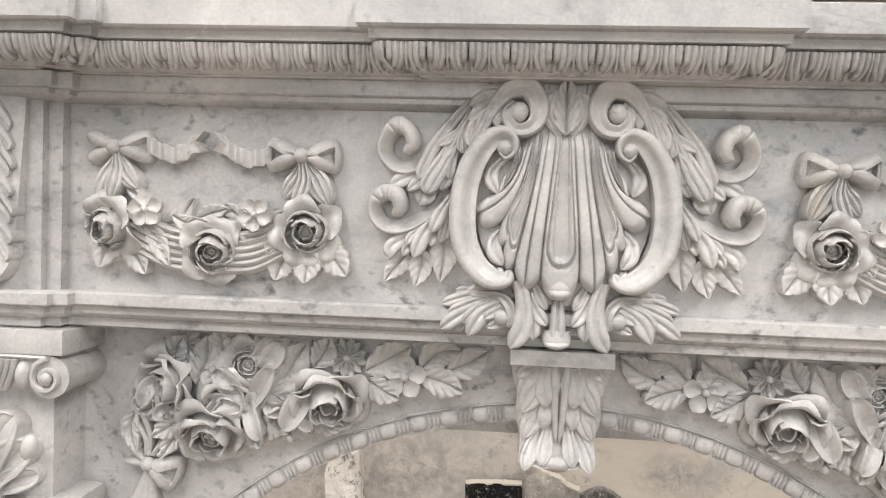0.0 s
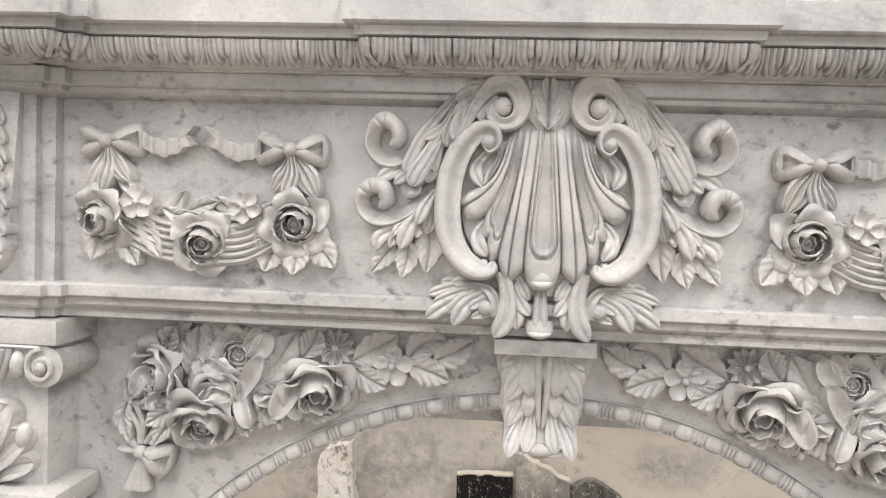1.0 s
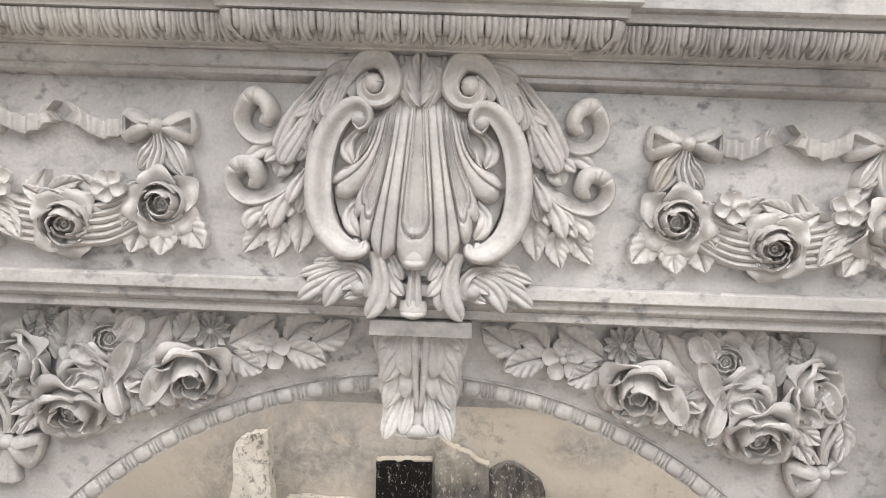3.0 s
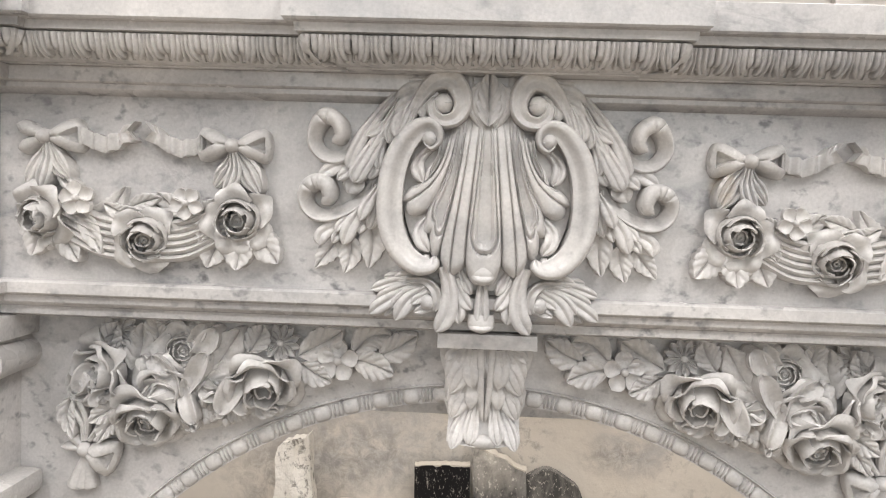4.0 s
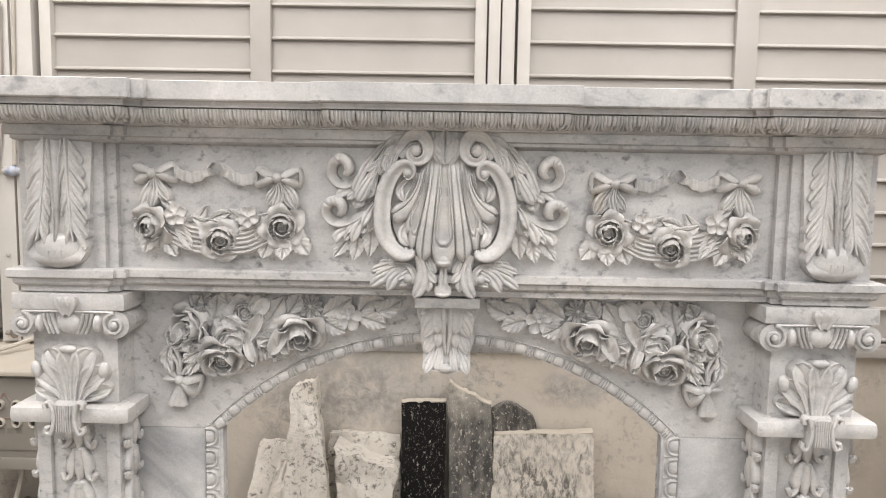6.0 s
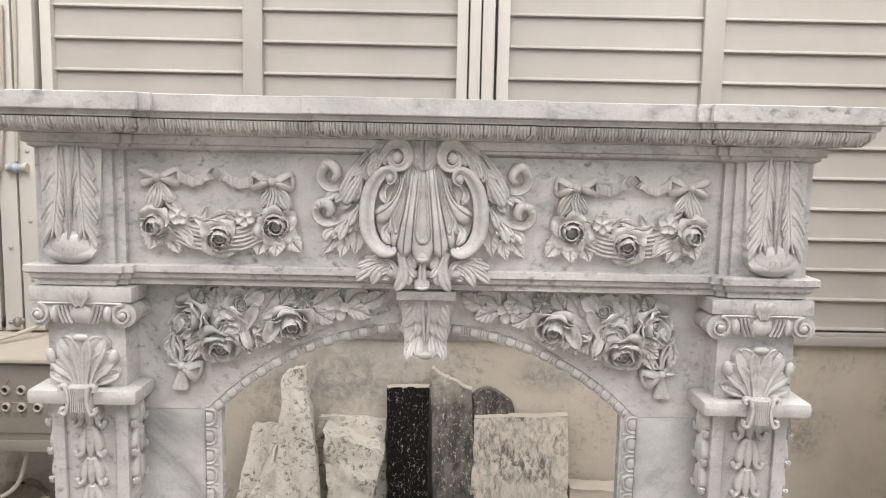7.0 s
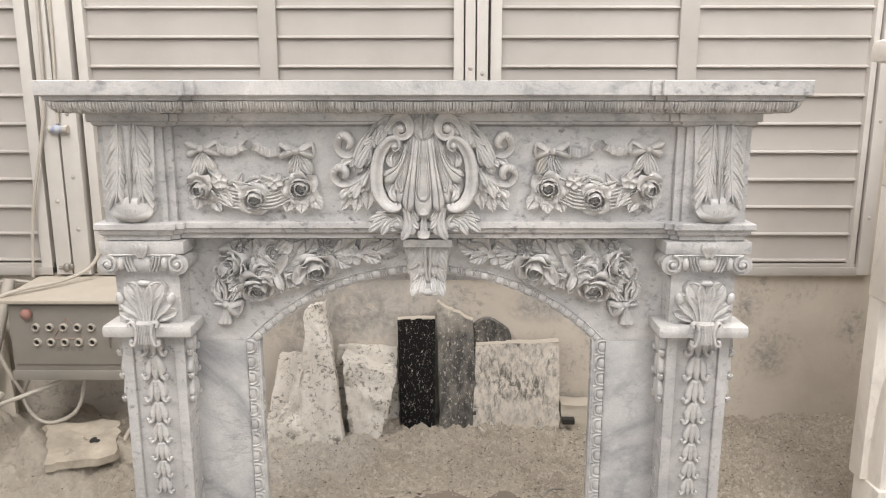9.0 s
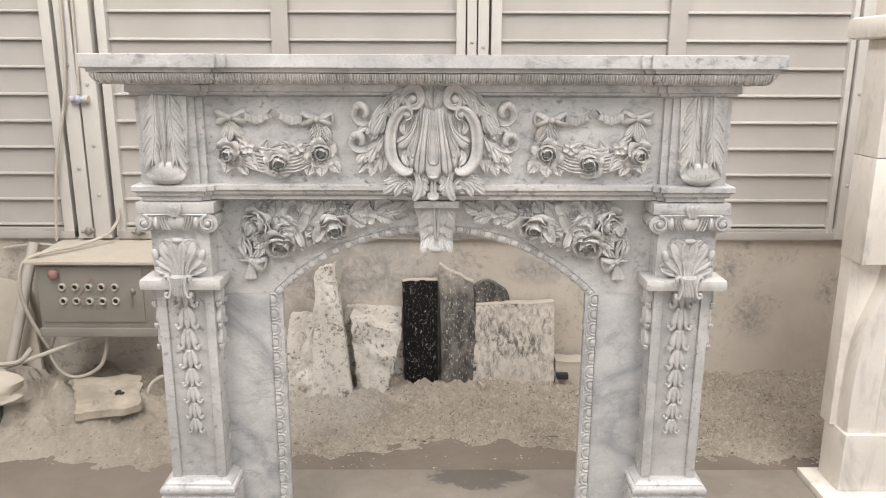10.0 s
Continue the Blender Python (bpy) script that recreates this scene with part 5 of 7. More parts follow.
for side in (-1, 1):
    zs, n = SPRING + 0.008, 640
    s = np.linspace(0, zs, n)[:, None]
    v = np.linspace(0, 1, 21)[None, :]
    f = (s / 0.0455) % 1.0
    r = ((np.abs(f - 0.5) / 0.47) ** 2.6 + (np.clip(0.80 - v, 0, 1) / 0.76) ** 2.4) ** (1 / 2.5)
    egg = np.where(r < 0.60, 0.0045 * np.sqrt(np.clip(1 - (r / 0.60) ** 2, 0, 1)) + 0.001, np.where((r > 0.70) & (r < 0.95), 0.0065 * np.sin(math.pi * np.clip((r - 0.70) / 0.25, 0, 1)) ** 0.5, 0.0))
    dart = np.clip(1 - (np.minimum(f, 1 - f) / 0.05) ** 2, 0, 1) * np.clip((0.55 - v) / 0.5, 0, 1) * 0.005
    d = 0.0005 + 0.002 * v + np.maximum(egg, dart)
    x = CX + side * (OPEN_X + 0.007 + (BEAD - 0.010) * v)
    part("egg_moulding", Shape().relief(np.dstack([x + 0 * s, s + 0 * v, d]), -0.004).world(SLAB_Y), MARBLE_CARVED, mantel, "upright moulding of carved eggs")

# ---- columns and capitals ----


def husk(size):
    """A bellflower that hangs down: a ridged bell with two curled tips."""
    s = Shape()
    s.ball((0, 0.026, 0.006), (0.0135, 0.010, 0.010))
    s.join(finger([(0, 0.03), (0, 0.005), (0, -0.027)], 0.0075, 0.0105, 0.010, 0.011, 0.009, False, 0.0, tip=0.62))
    for sg in (-1, 1):
        s.join(finger([(sg * 0.004, 0.028), (sg * 0.014, 0.006), (sg * 0.016, -0.016)], 0.0085, 0.0085, 0.008, 0.010, 0.006, False, 0.0, tip=0.3))
        s.join(scroll([(sg * 0.013, -0.004), (sg * 0.016, -0.019), (sg * 0.025, -0.024), (sg * 0.029, -0.015)], (0.0055, 0.0050), (0.008, 0.007), 14, (0.007, 0.011), 0, 0.0042, 8))
    return s.moved(0, 0, 0, 0, size)


def flank(shape, x, sg, yc):
    v = np.array(shape.v)
    out = Shape()
    out.add(np.stack([x + sg * v[:, 2], yc + v[:, 0], v[:, 1]], 1), shape.f)
    return out


def column(side):
    cx = CX + side * 0.712
    w = 0.081
    front = -0.004
    col = part("column", Shape().box(cx - w, cx + w, front + 0.012, BACK, 0.24, 1.03, 0.001), MARBLE, mantel, "square marble column with a hanging chain of bellflowers")
    # raised border of the shaft
    for a, b, z0, z1 in ((-w, -w + 0.026, 0.2525, 0.857), (w - 0.026, w, 0.2525, 0.857)):
        part("border", Shape().box(cx + a, cx + b, front, front + 0.014, z0, z1, 0.002), MARBLE, col)
    part("neck", Shape().box(cx - w - 0.001, cx + w + 0.001, front + 0.002, BACK - 0.004, 0.875, 1.026, 0.002), MARBLE, col)
    # plinth
    part("plinth", Shape().box(cx - 0.112, cx + 0.112, -0.036, BACK + 0.01, 0.0, 0.2005, 0.003), MARBLE, mantel)
    plan = [(cx - w, BACK), (cx - w, front), (cx + w, front), (cx + w, BACK)]
    part("plinth_moulding", sweep(plan, [(-0.02, 0.252), (0.004, 0.252), (0.018, 0.243), (0.021, 0.240), (0.021, 0.236), (0.027, 0.234), (0.031, 0.228), (0.032, 0.221), (0.031, 0.214), (0.027, 0.208), (0.024, 0.206), (0.024, 0.201), (-0.02, 0.201)]), MARBLE, mantel)
    # the band with its clasp
    band = Shape().box(cx - 0.116, cx + 0.116, front - 0.036, SLAB_Y + 0.002, 0.854, 0.887, 0.012)
    part("band", band, MARBLE_CARVED, col)
    yb = front - 0.036
    clasp = part("clasp", finger([(cx, 0.897), (cx, 0.87), (cx, 0.843)], 0.026, 0.024, 0.006, 0.006, 0.012, False, -0.03, 24, 15, 0, 0.05).world(yb), MARBLE_CARVED, col)
    for k in range(-3, 4):
        part("clasp_rib", scroll([(cx + 0.0045 * k, 0.896), (cx + 0.004 * k, 0.87), (cx + 0.0045 * k, 0.845)], (0.0016, 0.0016), (0.003, 0.003), 8, (0.0175, 0.0175), 0, None, 6).world(yb), MARBLE_CARVED, clasp)
    for sg in (-1, 1):
        part("clasp_scroll", scroll([(cx + sg * 0.034, 0.889), (cx + sg * 0.036, 0.898), (cx + sg * 0.026, 0.900), (cx + sg * 0.019, 0.872), (cx + sg * 0.026, 0.842), (cx + sg * 0.036, 0.844), (cx + sg * 0.034, 0.853)], (0.0045, 0.0045), (0.010, 0.010), 40, (0.012, 0.012), 0.2, None, 8).world(yb), MARBLE_CARVED, clasp)
    # palmette on the neck
    ny = front + 0.002
    pal = part("palmette", Shape().ball((cx, 0.93, -0.002), (0.055, 0.05, 0.02)).world(ny), MARBLE_CARVED, col)
    # lobes: where the tip lies, half width, depth there, and the size of its turned-over end
    for tx, tz, wide, d1, lip in ((0.0740, 0.028, 0.0165, 0.010, None), (0.0670, 0.066, 0.0235, 0.016, (0.0105, 0.0165)), (0.0440, 0.104, 0.0240, 0.020, None), (0.0, 0.108, 0.0225, 0.022, (0.0175, 0.0080))):
        for sg in (-1, 1) if tx else (1,):
            pts = [(cx + sg * tx * 0.14, 0.888), (cx + sg * tx * 0.32, 0.892 + tz * 0.42), (cx + sg * tx * 0.62, 0.892 + tz * 0.78), (cx + sg * tx, 0.892 + tz)]
            lobe = part("lobe", frond(pts, 0.0085, wide, d1 - 0.004, d1, 0.0160, 0.16, 3, 0.004, 0.0, 1.0, 0.75, 30, 25).world(ny), MARBLE_CARVED, pal)
            if lip:
                part("lip", Shape().ball((0, 0, 0), (*lip, 0.0085), 10, 18).moved(cx + sg * tx * 0.97, 0.892 + tz * 0.99, d1 + 0.008, -sg * 14 if tx else 0).world(ny), MARBLE_CARVED, lobe)
    # chain of bellflowers
    z, size = 0.826, 1.0
    for k in range(8):
        part("bellflower", husk(size * 1.18).moved(cx, z).world(front + 0.012), MARBLE_CARVED, col)
        z -= 0.0685 * size
        size *= 0.945
    for sg in (-1, 1):
        for k in range(3):
            part("side_bellflower", flank(husk(1.1 - 0.05 * k).moved(0, 0.822 - 0.066 * k), cx + sg * w, sg, 0.035), MARBLE_CARVED, col)
    # capital: abacus, scroll roll, eggs
    cap = part("capital", Shape().box(cx - 0.107, cx + 0.107, front - 0.024, BACK, 1.073, 1.1045, 0.0025), MARBLE, col, "capital with two scrolls and carved eggs")
    part("cushion", Shape().box(cx - 0.098, cx + 0.098, front - 0.018, BACK - 0.02, 1.028, 1.0725, 0.006), MARBLE, cap)
    for sg in (-1, 1):
        roll = Shape()
        a = np.linspace(0, 2 * math.pi, 24, endpoint=False)
        ys = np.linspace(front - 0.020, BACK - 0.02, 8)
        waist = 0.0265 - 0.004 * np.sin(np.linspace(0, math.pi, 8))
        g = np.array([[(cx + sg * 0.088 + r * math.cos(t), y, 1.0455 + r * math.sin(t)) for t in a] for y, r in zip(ys, waist)])
        roll.grid(g, False, True).add(g[0], [tuple(range(24))]).add(g[-1], [tuple(range(24))])
        part("scroll_roll", roll, MARBLE_CARVED, cap)
        part("volute", volute((cx + sg * 0.088, 1.0455), 0.0062, 0.0235, 1.6, 90, sg, (0.0035, 0.003), (0.007, 0.006), (0.002, 0.004), 44, 0.2, 1.3).world(front - 0.020), MARBLE_CARVED, cap)
    part("egg", Shape().ball((cx, 1.047, -0.002), (0.025, 0.0220, 0.014)).world(front - 0.018), MARBLE_CARVED, cap)
    for sg in (-1, 1):
        for o in (0.026, 0.034, 0.042):
            part("dart", scroll([(cx + sg * (o + 0.004), 1.067), (cx + sg * o, 1.048), (cx + sg * (o - 0.008), 1.028)], (0.0028, 0.0028), (0.009, 0.009), 14, (0.004, 0.004), 0, None, 8).world(front - 0.018), MARBLE_CARVED, cap)
        part("egg", Shape().ball((cx + sg * 0.055, 1.047, 0.0), (0.010, 0.019, 0.014)).world(front - 0.018), MARBLE_CARVED, cap)
    part("string", scroll([(cx - 0.085, 1.070), (cx, 1.0705), (cx + 0.085, 1.070)], (0.003, 0.003), (0.006, 0.006), 12, (0.002, 0.002), 0, None, 8).world(front - 0.018), MARBLE_CARVED, cap)
    for sg in (-1, 0, 1):
        part("tulip_petal", frond([(cx + sg * 0.002, 1.066), (cx + sg * 0.010, 1.082), (cx + sg * 0.018, 1.100)], 0.0060, 0.0085, 0.006, 0.009 + 0.003 * (1 - abs(sg)), 0.006, 0.0, 1, 0.002, 0.0, 1.0, 0.3).world(front - 0.022), MARBLE_CARVED, cap)


def bracket(side):
    """The leaf-carved console on the frieze over each column."""
    cx = CX + side * 0.722
    y0 = -0.016
    u, v = np.linspace(0, 1, 36)[:, None], np.linspace(-1, 1, 15)[None, :]
    hw = (0.0635 - 0.010 * u) * np.sqrt(np.clip(1 - 0.86 * np.clip((u - 0.84) / 0.16, 0, 1) ** 2.4, 0, 1))
    d = 0.012 + 0.010 * u + 0.010 * np.clip((u - 0.62) / 0.3, 0, 1) ** 2 * (1 - np.clip((u - 0.93) / 0.07, 0, 1) ** 2) - 0.004 * v ** 2
    con = part("console", Shape().relief(np.dstack([cx + v * hw, 1.392 - 0.235 * u + 0 * v, d]), -0.004).world(y0), MARBLE_CARVED, mantel, "console carved with hanging acanthus leaves")
    # two hanging acanthus leaves: lobes sweep down from each rib in three tiers that overlap
    rib = ((0.0205, 1.396), (0.0225, 1.320), (0.0262, 1.280), (0.0285, 1.250), (0.0310, 1.224), (0.0350, 1.205))
    rib_x = lambda z: np.interp(-z, [-q[1] for q in rib], [q[0] for q in rib])
    for sg in (-1, 1):
        for name, reach, drop, lobes in (("inner_leaf", -0.0150, 0.034, 9), ("outer_leaf", 0.0335, 0.040, 9)):
            f, w = np.linspace(0, 1, 136)[:, None], np.linspace(0, 1, 19)[None, :]
            tier = (3 * f) % 1.0
            tier = tier - np.clip((tier - 0.94) / 0.06, 0, 1) * tier
            lobe = np.abs(np.sin(math.pi * (lobes * f + 0.04))) ** 0.6
            z0 = 1.397 - 0.171 * f
            span = reach * (0.80 + 0.26 * tier) * (0.74 + 0.26 * lobe) * (1 - 0.35 * np.clip((f - 0.86) / 0.14, 0, 1))
            x = rib_x(z0) + span * w ** 0.9
            z = z0 - drop * (0.70 + 0.42 * tier) * (0.90 + 0.10 * lobe) * w ** 1.25
            d = 0.0165 + 0.010 * f + 0.0052 * tier * (0.35 + 0.65 * w) + 0.0034 * (lobe - 0.55) * np.clip(1.8 * w, 0, 1) + 0.0032 * np.sin(math.pi * np.clip(1.1 * w, 0, 1)) - 0.0022 * w ** 4
            d = d + 0.0005 * np.cos(2 * math.pi * 3 * lobes * f) * np.clip(2 * w, 0, 1)
            part(name, Shape().relief(np.dstack([cx + sg * x, z, d]), 0.0).world(y0), MARBLE_CARVED, con)
        part("leaf_rib", frond([(cx + sg * q[0], q[1]) for q in rib], 0.0026, 0.0018, 0.021, 0.030, 0.004, 0.0, 1, 0.0, 0.0, 1.0).world(y0), MARBLE_CARVED, con)
        part("stem_edge", scroll([(cx + sg * 0.0125, 1.394), (cx + sg * 0.006, 1.31), (cx + sg * 0.0012, 1.205)], (0.0026, 0.0010), (0.005, 0.004), 26, (0.020, 0.029), 0, None, 8).world(y0), MARBLE_CARVED, con)
    part("stem", finger([(cx, 1.394), (cx, 1.31), (cx, 1.203)], 0.0120, 0.0016, 0.013, 0.028, 0.005, True, 0.0, 26, 13).world(y0), MARBLE_CARVED, con)
    part("foot", Shape().ball((cx, 1.188, 0.017), (0.047, 0.034, 0.016), 14, 24).world(y0), MARBLE_CARVED, con)
    for k in (-1, 0, 1):
        part("foot_ridge", scroll([(cx + 0.011 * k, 1.189), (cx + 0.012 * k, 1.180), (cx + 0.011 * k, 1.170)], (0.0020, 0.0014), (0.003, 0.002), 10, (0.0320, 0.0285), 0, None, 8).world(y0), MARBLE_CARVED, con)


for side in (-1, 1):
    column(side)
    bracket(side)

# ---- shutters over the back wall ----
GRANITE = Nodes("black_granite", 0.6)
GRANITE.b.inputs["Specular IOR Level"].default_value = 0.12
GRANITE.colour(GRANITE.mix(GRANITE.ramp(GRANITE.noise(110, 8, 0.85, 0.8, GRANITE.stretch(1, 1, 0.45)), (0.575, 0.0), (0.605, 1.0)), (0.009, 0.008, 0.008), (0.46, 0.42, 0.365)))
GRANITE.bump(GRANITE.noise(60, 4), 0.2, 0.004)
GRANITE = GRANITE.mat
GREY_STONE = Nodes("grey_stone", 0.75)
gs = GREY_STONE.mix(GREY_STONE.ramp(GREY_STONE.noise(30, 6, 0.65, 0.4, GREY_STONE.stretch(1, 1, 0.4)), (0.4, 0.0), (0.62, 1.0)), (0.055, 0.052, 0.048), (0.18, 0.168, 0.151))
gs = GREY_STONE.mix(GREY_STONE.ramp(GREY_STONE.noise(110, 5, 0.7, 0.3, GREY_STONE.stretch(1, 1, 0.6)), (0.575, 0.0), (0.63, 0.9)), gs, (0.50, 0.457, 0.396))
gs = GREY_STONE.mix(GREY_STONE.maths("MULTIPLY", GREY_STONE.spot((0.06, 1.2, 0.60), 0.17), GREY_STONE.ramp(GREY_STONE.noise(16, 6, 0.7, 0.4), (0.35, 0.2), (0.6, 1.0))), gs, (0.56, 0.51, 0.44))
GREY_STONE.colour(gs)
GREY_STONE.bump(GREY_STONE.noise(60, 5), 0.4, 0.005)
GREY_STONE = GREY_STONE.mat
ROUGH_WHITE = Nodes("rough_white_stone", 0.85)
rw = ROUGH_WHITE.mix(ROUGH_WHITE.ramp(ROUGH_WHITE.noise(9, 6, 0.6, 0.3), (0.35, 0.0), (0.65, 1.0)), (0.722, 0.681, 0.615), (0.623, 0.578, 0.512))
rw = ROUGH_WHITE.mix(ROUGH_WHITE.maths("MULTIPLY", ROUGH_WHITE.ramp(ROUGH_WHITE.noise(42, 7, 0.75, 0.5), (0.52, 0.0), (0.60, 1.0)), ROUGH_WHITE.ramp(ROUGH_WHITE.noise(7, 4, 0.6, 0.4), (0.40, 0.1), (0.54, 0.95))), rw, (0.175, 0.157, 0.133))
ROUGH_WHITE.colour(rw)
ROUGH_WHITE.bump(ROUGH_WHITE.noise(48, 7, 0.7), 0.7, 0.012)
ROUGH_WHITE = ROUGH_WHITE.mat
MOTTLED = Nodes("mottled_stone", 0.8)
mo = MOTTLED.maths("MULTIPLY", MOTTLED.ramp(MOTTLED.noise(52, 7, 0.75, 0.5, MOTTLED.stretch(1, 1, 0.45)), (0.43, 0.0), (0.62, 1.0)), MOTTLED.maths("ADD", MOTTLED.spot((0.34, 1.15, 0.27), 0.36, (1, 1, 1.3)), MOTTLED.ramp(MOTTLED.noise(9, 4, 0.6, 0.5), (0.45, 0.0), (0.6, 0.6))))
MOTTLED.colour(MOTTLED.mix(mo, (0.63, 0.58, 0.51), (0.15, 0.137, 0.12)))
MOTTLED.bump(MOTTLED.noise(40, 5), 0.4, 0.006)
MOTTLED = MOTTLED.mat
MUD = Nodes("slurry_and_chips", 0.9)
mud = MUD.mix(MUD.ramp(MUD.noise(5, 6, 0.65, 0.4), (0.35, 0.0), (0.65, 1.0)), (0.43, 0.37, 0.292), (0.58, 0.51, 0.412))
mud = MUD.mix(MUD.ramp(MUD.noise(26, 8, 0.85, 0.6, MUD.stretch(1, 1, 1, (0, 0, 0), (4, 2, 1))), (0.50, 0.0), (0.62, 0.85)), mud, (0.70, 0.63, 0.53))
# pale marble dust below the offcuts
mud = MUD.mix(MUD.maths("MULTIPLY", MUD.ramp(MUD.spot((-0.55, 1.0, 0.05), 0.42), (0.0, 0.0), (0.5, 0.9)), MUD.ramp(MUD.noise(18, 7, 0.75, 0.5), (0.35, 0.3), (0.6, 1.0))), mud, (0.66, 0.615, 0.55))
mud = MUD.mix(MUD.maths("MULTIPLY", MUD.ramp(MUD.spot((-1.75, 0.75, 0.1), 0.75), (0.0, 0.0), (0.5, 0.85)), MUD.ramp(MUD.noise(14, 7, 0.75, 0.5), (0.35, 0.2), (0.6, 1.0))), mud, (0.66, 0.595, 0.50))
mud = MUD.mix(MUD.ramp(MUD.noise(19, 7, 0.8, 0.5, MUD.stretch(1, 1, 1, (0, 0, 0), (1, 8, 2))), (0.56, 0.0), (0.68, 0.7)), mud, (0.25, 0.21, 0.16))
# coarse chips, fewer in the smooth slurry by the control box
gravel = MUD.ramp(MUD.spot((-1.75, 0.75, 0.1), 0.95), (0.0, 1.0), (0.35, 0.12))
mud = MUD.mix(MUD.maths("MULTIPLY", gravel, MUD.ramp(MUD.noise(60, 8, 0.8, 0.4, MUD.stretch(1, 1, 1, (0, 0, 0), (3, 3, 6))), (0.53, 0.0), (0.58, 0.85))), mud, (0.74, 0.67, 0.57))
mud = MUD.mix(MUD.maths("MULTIPLY", gravel, MUD.ramp(MUD.noise(58, 8, 0.85, 0.8, MUD.stretch(1, 1, 1, (0, 0, 0), (8, 5, 2))), (0.555, 0.0), (0.62, 0.85))), mud, (0.115, 0.094, 0.07))
MUD.colour(mud)
MUD.bump(MUD.noise(70, 8, 0.8), 0.9, 0.025)
MUD = MUD.mat
BOX_METAL = make_dusty("grey_green_enamel", (0.271, 0.253, 0.226), (0.234, 0.219, 0.193), 7, 0.55, 0, 0.08, (0.344, 0.316, 0.267), 0.5)
DUSTY_TOP = make_dusty("dust_layer", (0.508, 0.455, 0.381), (0.459, 0.41, 0.34), 12, 0.95, 0, 0.3)
PALE_PLASTIC = make_dusty("pale_plastic", (0.492, 0.451, 0.394), (0.426, 0.389, 0.336), 12, 0.6)
DARK = make_dusty("dark_void", (0.02, 0.018, 0.016), (0.03, 0.027, 0.024), 12, 0.7, 0, 0.1, (0.05, 0.045, 0.04), 0.3)
RED = make_dusty("faded_red_plastic", (0.344, 0.139, 0.115), (0.295, 0.164, 0.139), 40, 0.5, 0, 0.1, (0.369, 0.271, 0.23), 0.5)
BLUE_PLASTIC = make_dusty("pale_blue_plastic", (0.287, 0.344, 0.476), (0.41, 0.426, 0.476), 60, 0.4, 0, 0.1, (0.492, 0.459, 0.426), 0.5)
STEEL = make_dusty("dull_steel", (0.328, 0.303, 0.271), (0.246, 0.23, 0.205), 30, 0.5, 0.6, 0.1)
DUSTY_WHITE = Nodes("dusty_white_marble", 0.55)
dw = DUSTY_WHITE.mix(DUSTY_WHITE.ramp(DUSTY_WHITE.noise(5, 6, 0.6, 0.3), (0.35, 0.0), (0.65, 1.0)), (0.84, 0.795, 0.73), (0.78, 0.73, 0.66))
dw = DUSTY_WHITE.mix(DUSTY_WHITE.maths("MULTIPLY", DUSTY_WHITE.ramp(DUSTY_WHITE.noise(9, 6, 0.65, 0.8, DUSTY_WHITE.stretch(1, 1, 0.35)), (0.50, 0.0), (0.68, 1.0)), 0.55), dw, (0.426, 0.398, 0.361))
dw = DUSTY_WHITE.mix(DUSTY_WHITE.ramp(DUSTY_WHITE.noise(60, 5, 0.7, 0.3), (0.6, 0.0), (0.72, 0.35)), dw, (0.369, 0.336, 0.295))
DUSTY_WHITE.colour(dw)
DUSTY_WHITE.bump(DUSTY_WHITE.noise(40, 6, 0.65), 0.15, 0.006)
DUSTY_WHITE = DUSTY_WHITE.mat

SY = WALL_Y
STEP, FIRST, ROWS_UP = 0.1152, 0.754, 16
BAYS = [(-2.95, -2.36), (-2.30, -1.665), (-1.395, -0.695), (-0.627, 0.092), (0.276, 0.995), (1.067, 1.768)]


def slat(width):
    """One louvre: a leaning face that ends in a rolled lip, drawn across from 0 to width."""
    prof = [(0.0125, 0.1148), (0.0080, 0.0150), (0.0060, 0.0128), (-0.0020, 0.0115), (-0.0040, 0.0085), (-0.0040, 0.0045), (-0.0015, 0.0020), (0.010, 0.0005), (0.024, 0.0005), (0.030, 0.106)]
    s = Shape()
    g = np.array([[(x, y, z) for y, z in prof] for x in (0.0, width)])
    s.grid(g, False, True)
    for k in (0, 1):
        s.add(g[k], [tuple(range(len(prof)))])
    return s


for k, (a, b) in enumerate(BAYS):
    sh = tagged(placed(new("shutter_%d" % (k + 1)), (a, SY, FIRST)), "cream painted metal louvre shutter", "", "", "structure")
    first = None
    for r in range(ROWS_UP):
        if first is None:
            v = slat(b - a)
            mesh = bpy.data.meshes.new("slat")
            mesh.from_pydata(v.v, [], v.f)
            finish(mesh, PAINT)
            first = new("slat", mesh)
            first.parent = sh
        else:
            o = again(first, 0, 0, r * STEP)
            o.rotation_euler = (radians(random.uniform(-0.5, 0.5)), radians(random.uniform(-0.08, 0.08)), 0)
TOP = FIRST + ROWS_UP * STEP
frames = [("mullion", -0.697, -0.625, 0.014), ("mullion", 0.993, 1.069, 0.014), ("mullion", -2.36, -2.30, 0.014), ("frame_post", 0.088, 0.128, 0.020), ("frame_post", 0.134, 0.174, 0.030), ("frame_post", 0.180, 0.225, 0.030), ("frame_post", 0.236, 0.280, 0.020),
          ("frame_post", -1.668, -1.622, 0.022), ("frame_post", -1.600, -1.535, 0.032), ("frame_post", -1.525, -1.452, 0.036), ("frame_post", -1.432, -1.392, 0.022), ("frame_post", 1.766, 1.790, 0.022), ("frame_post", 1.800, 1.850, 0.032)]
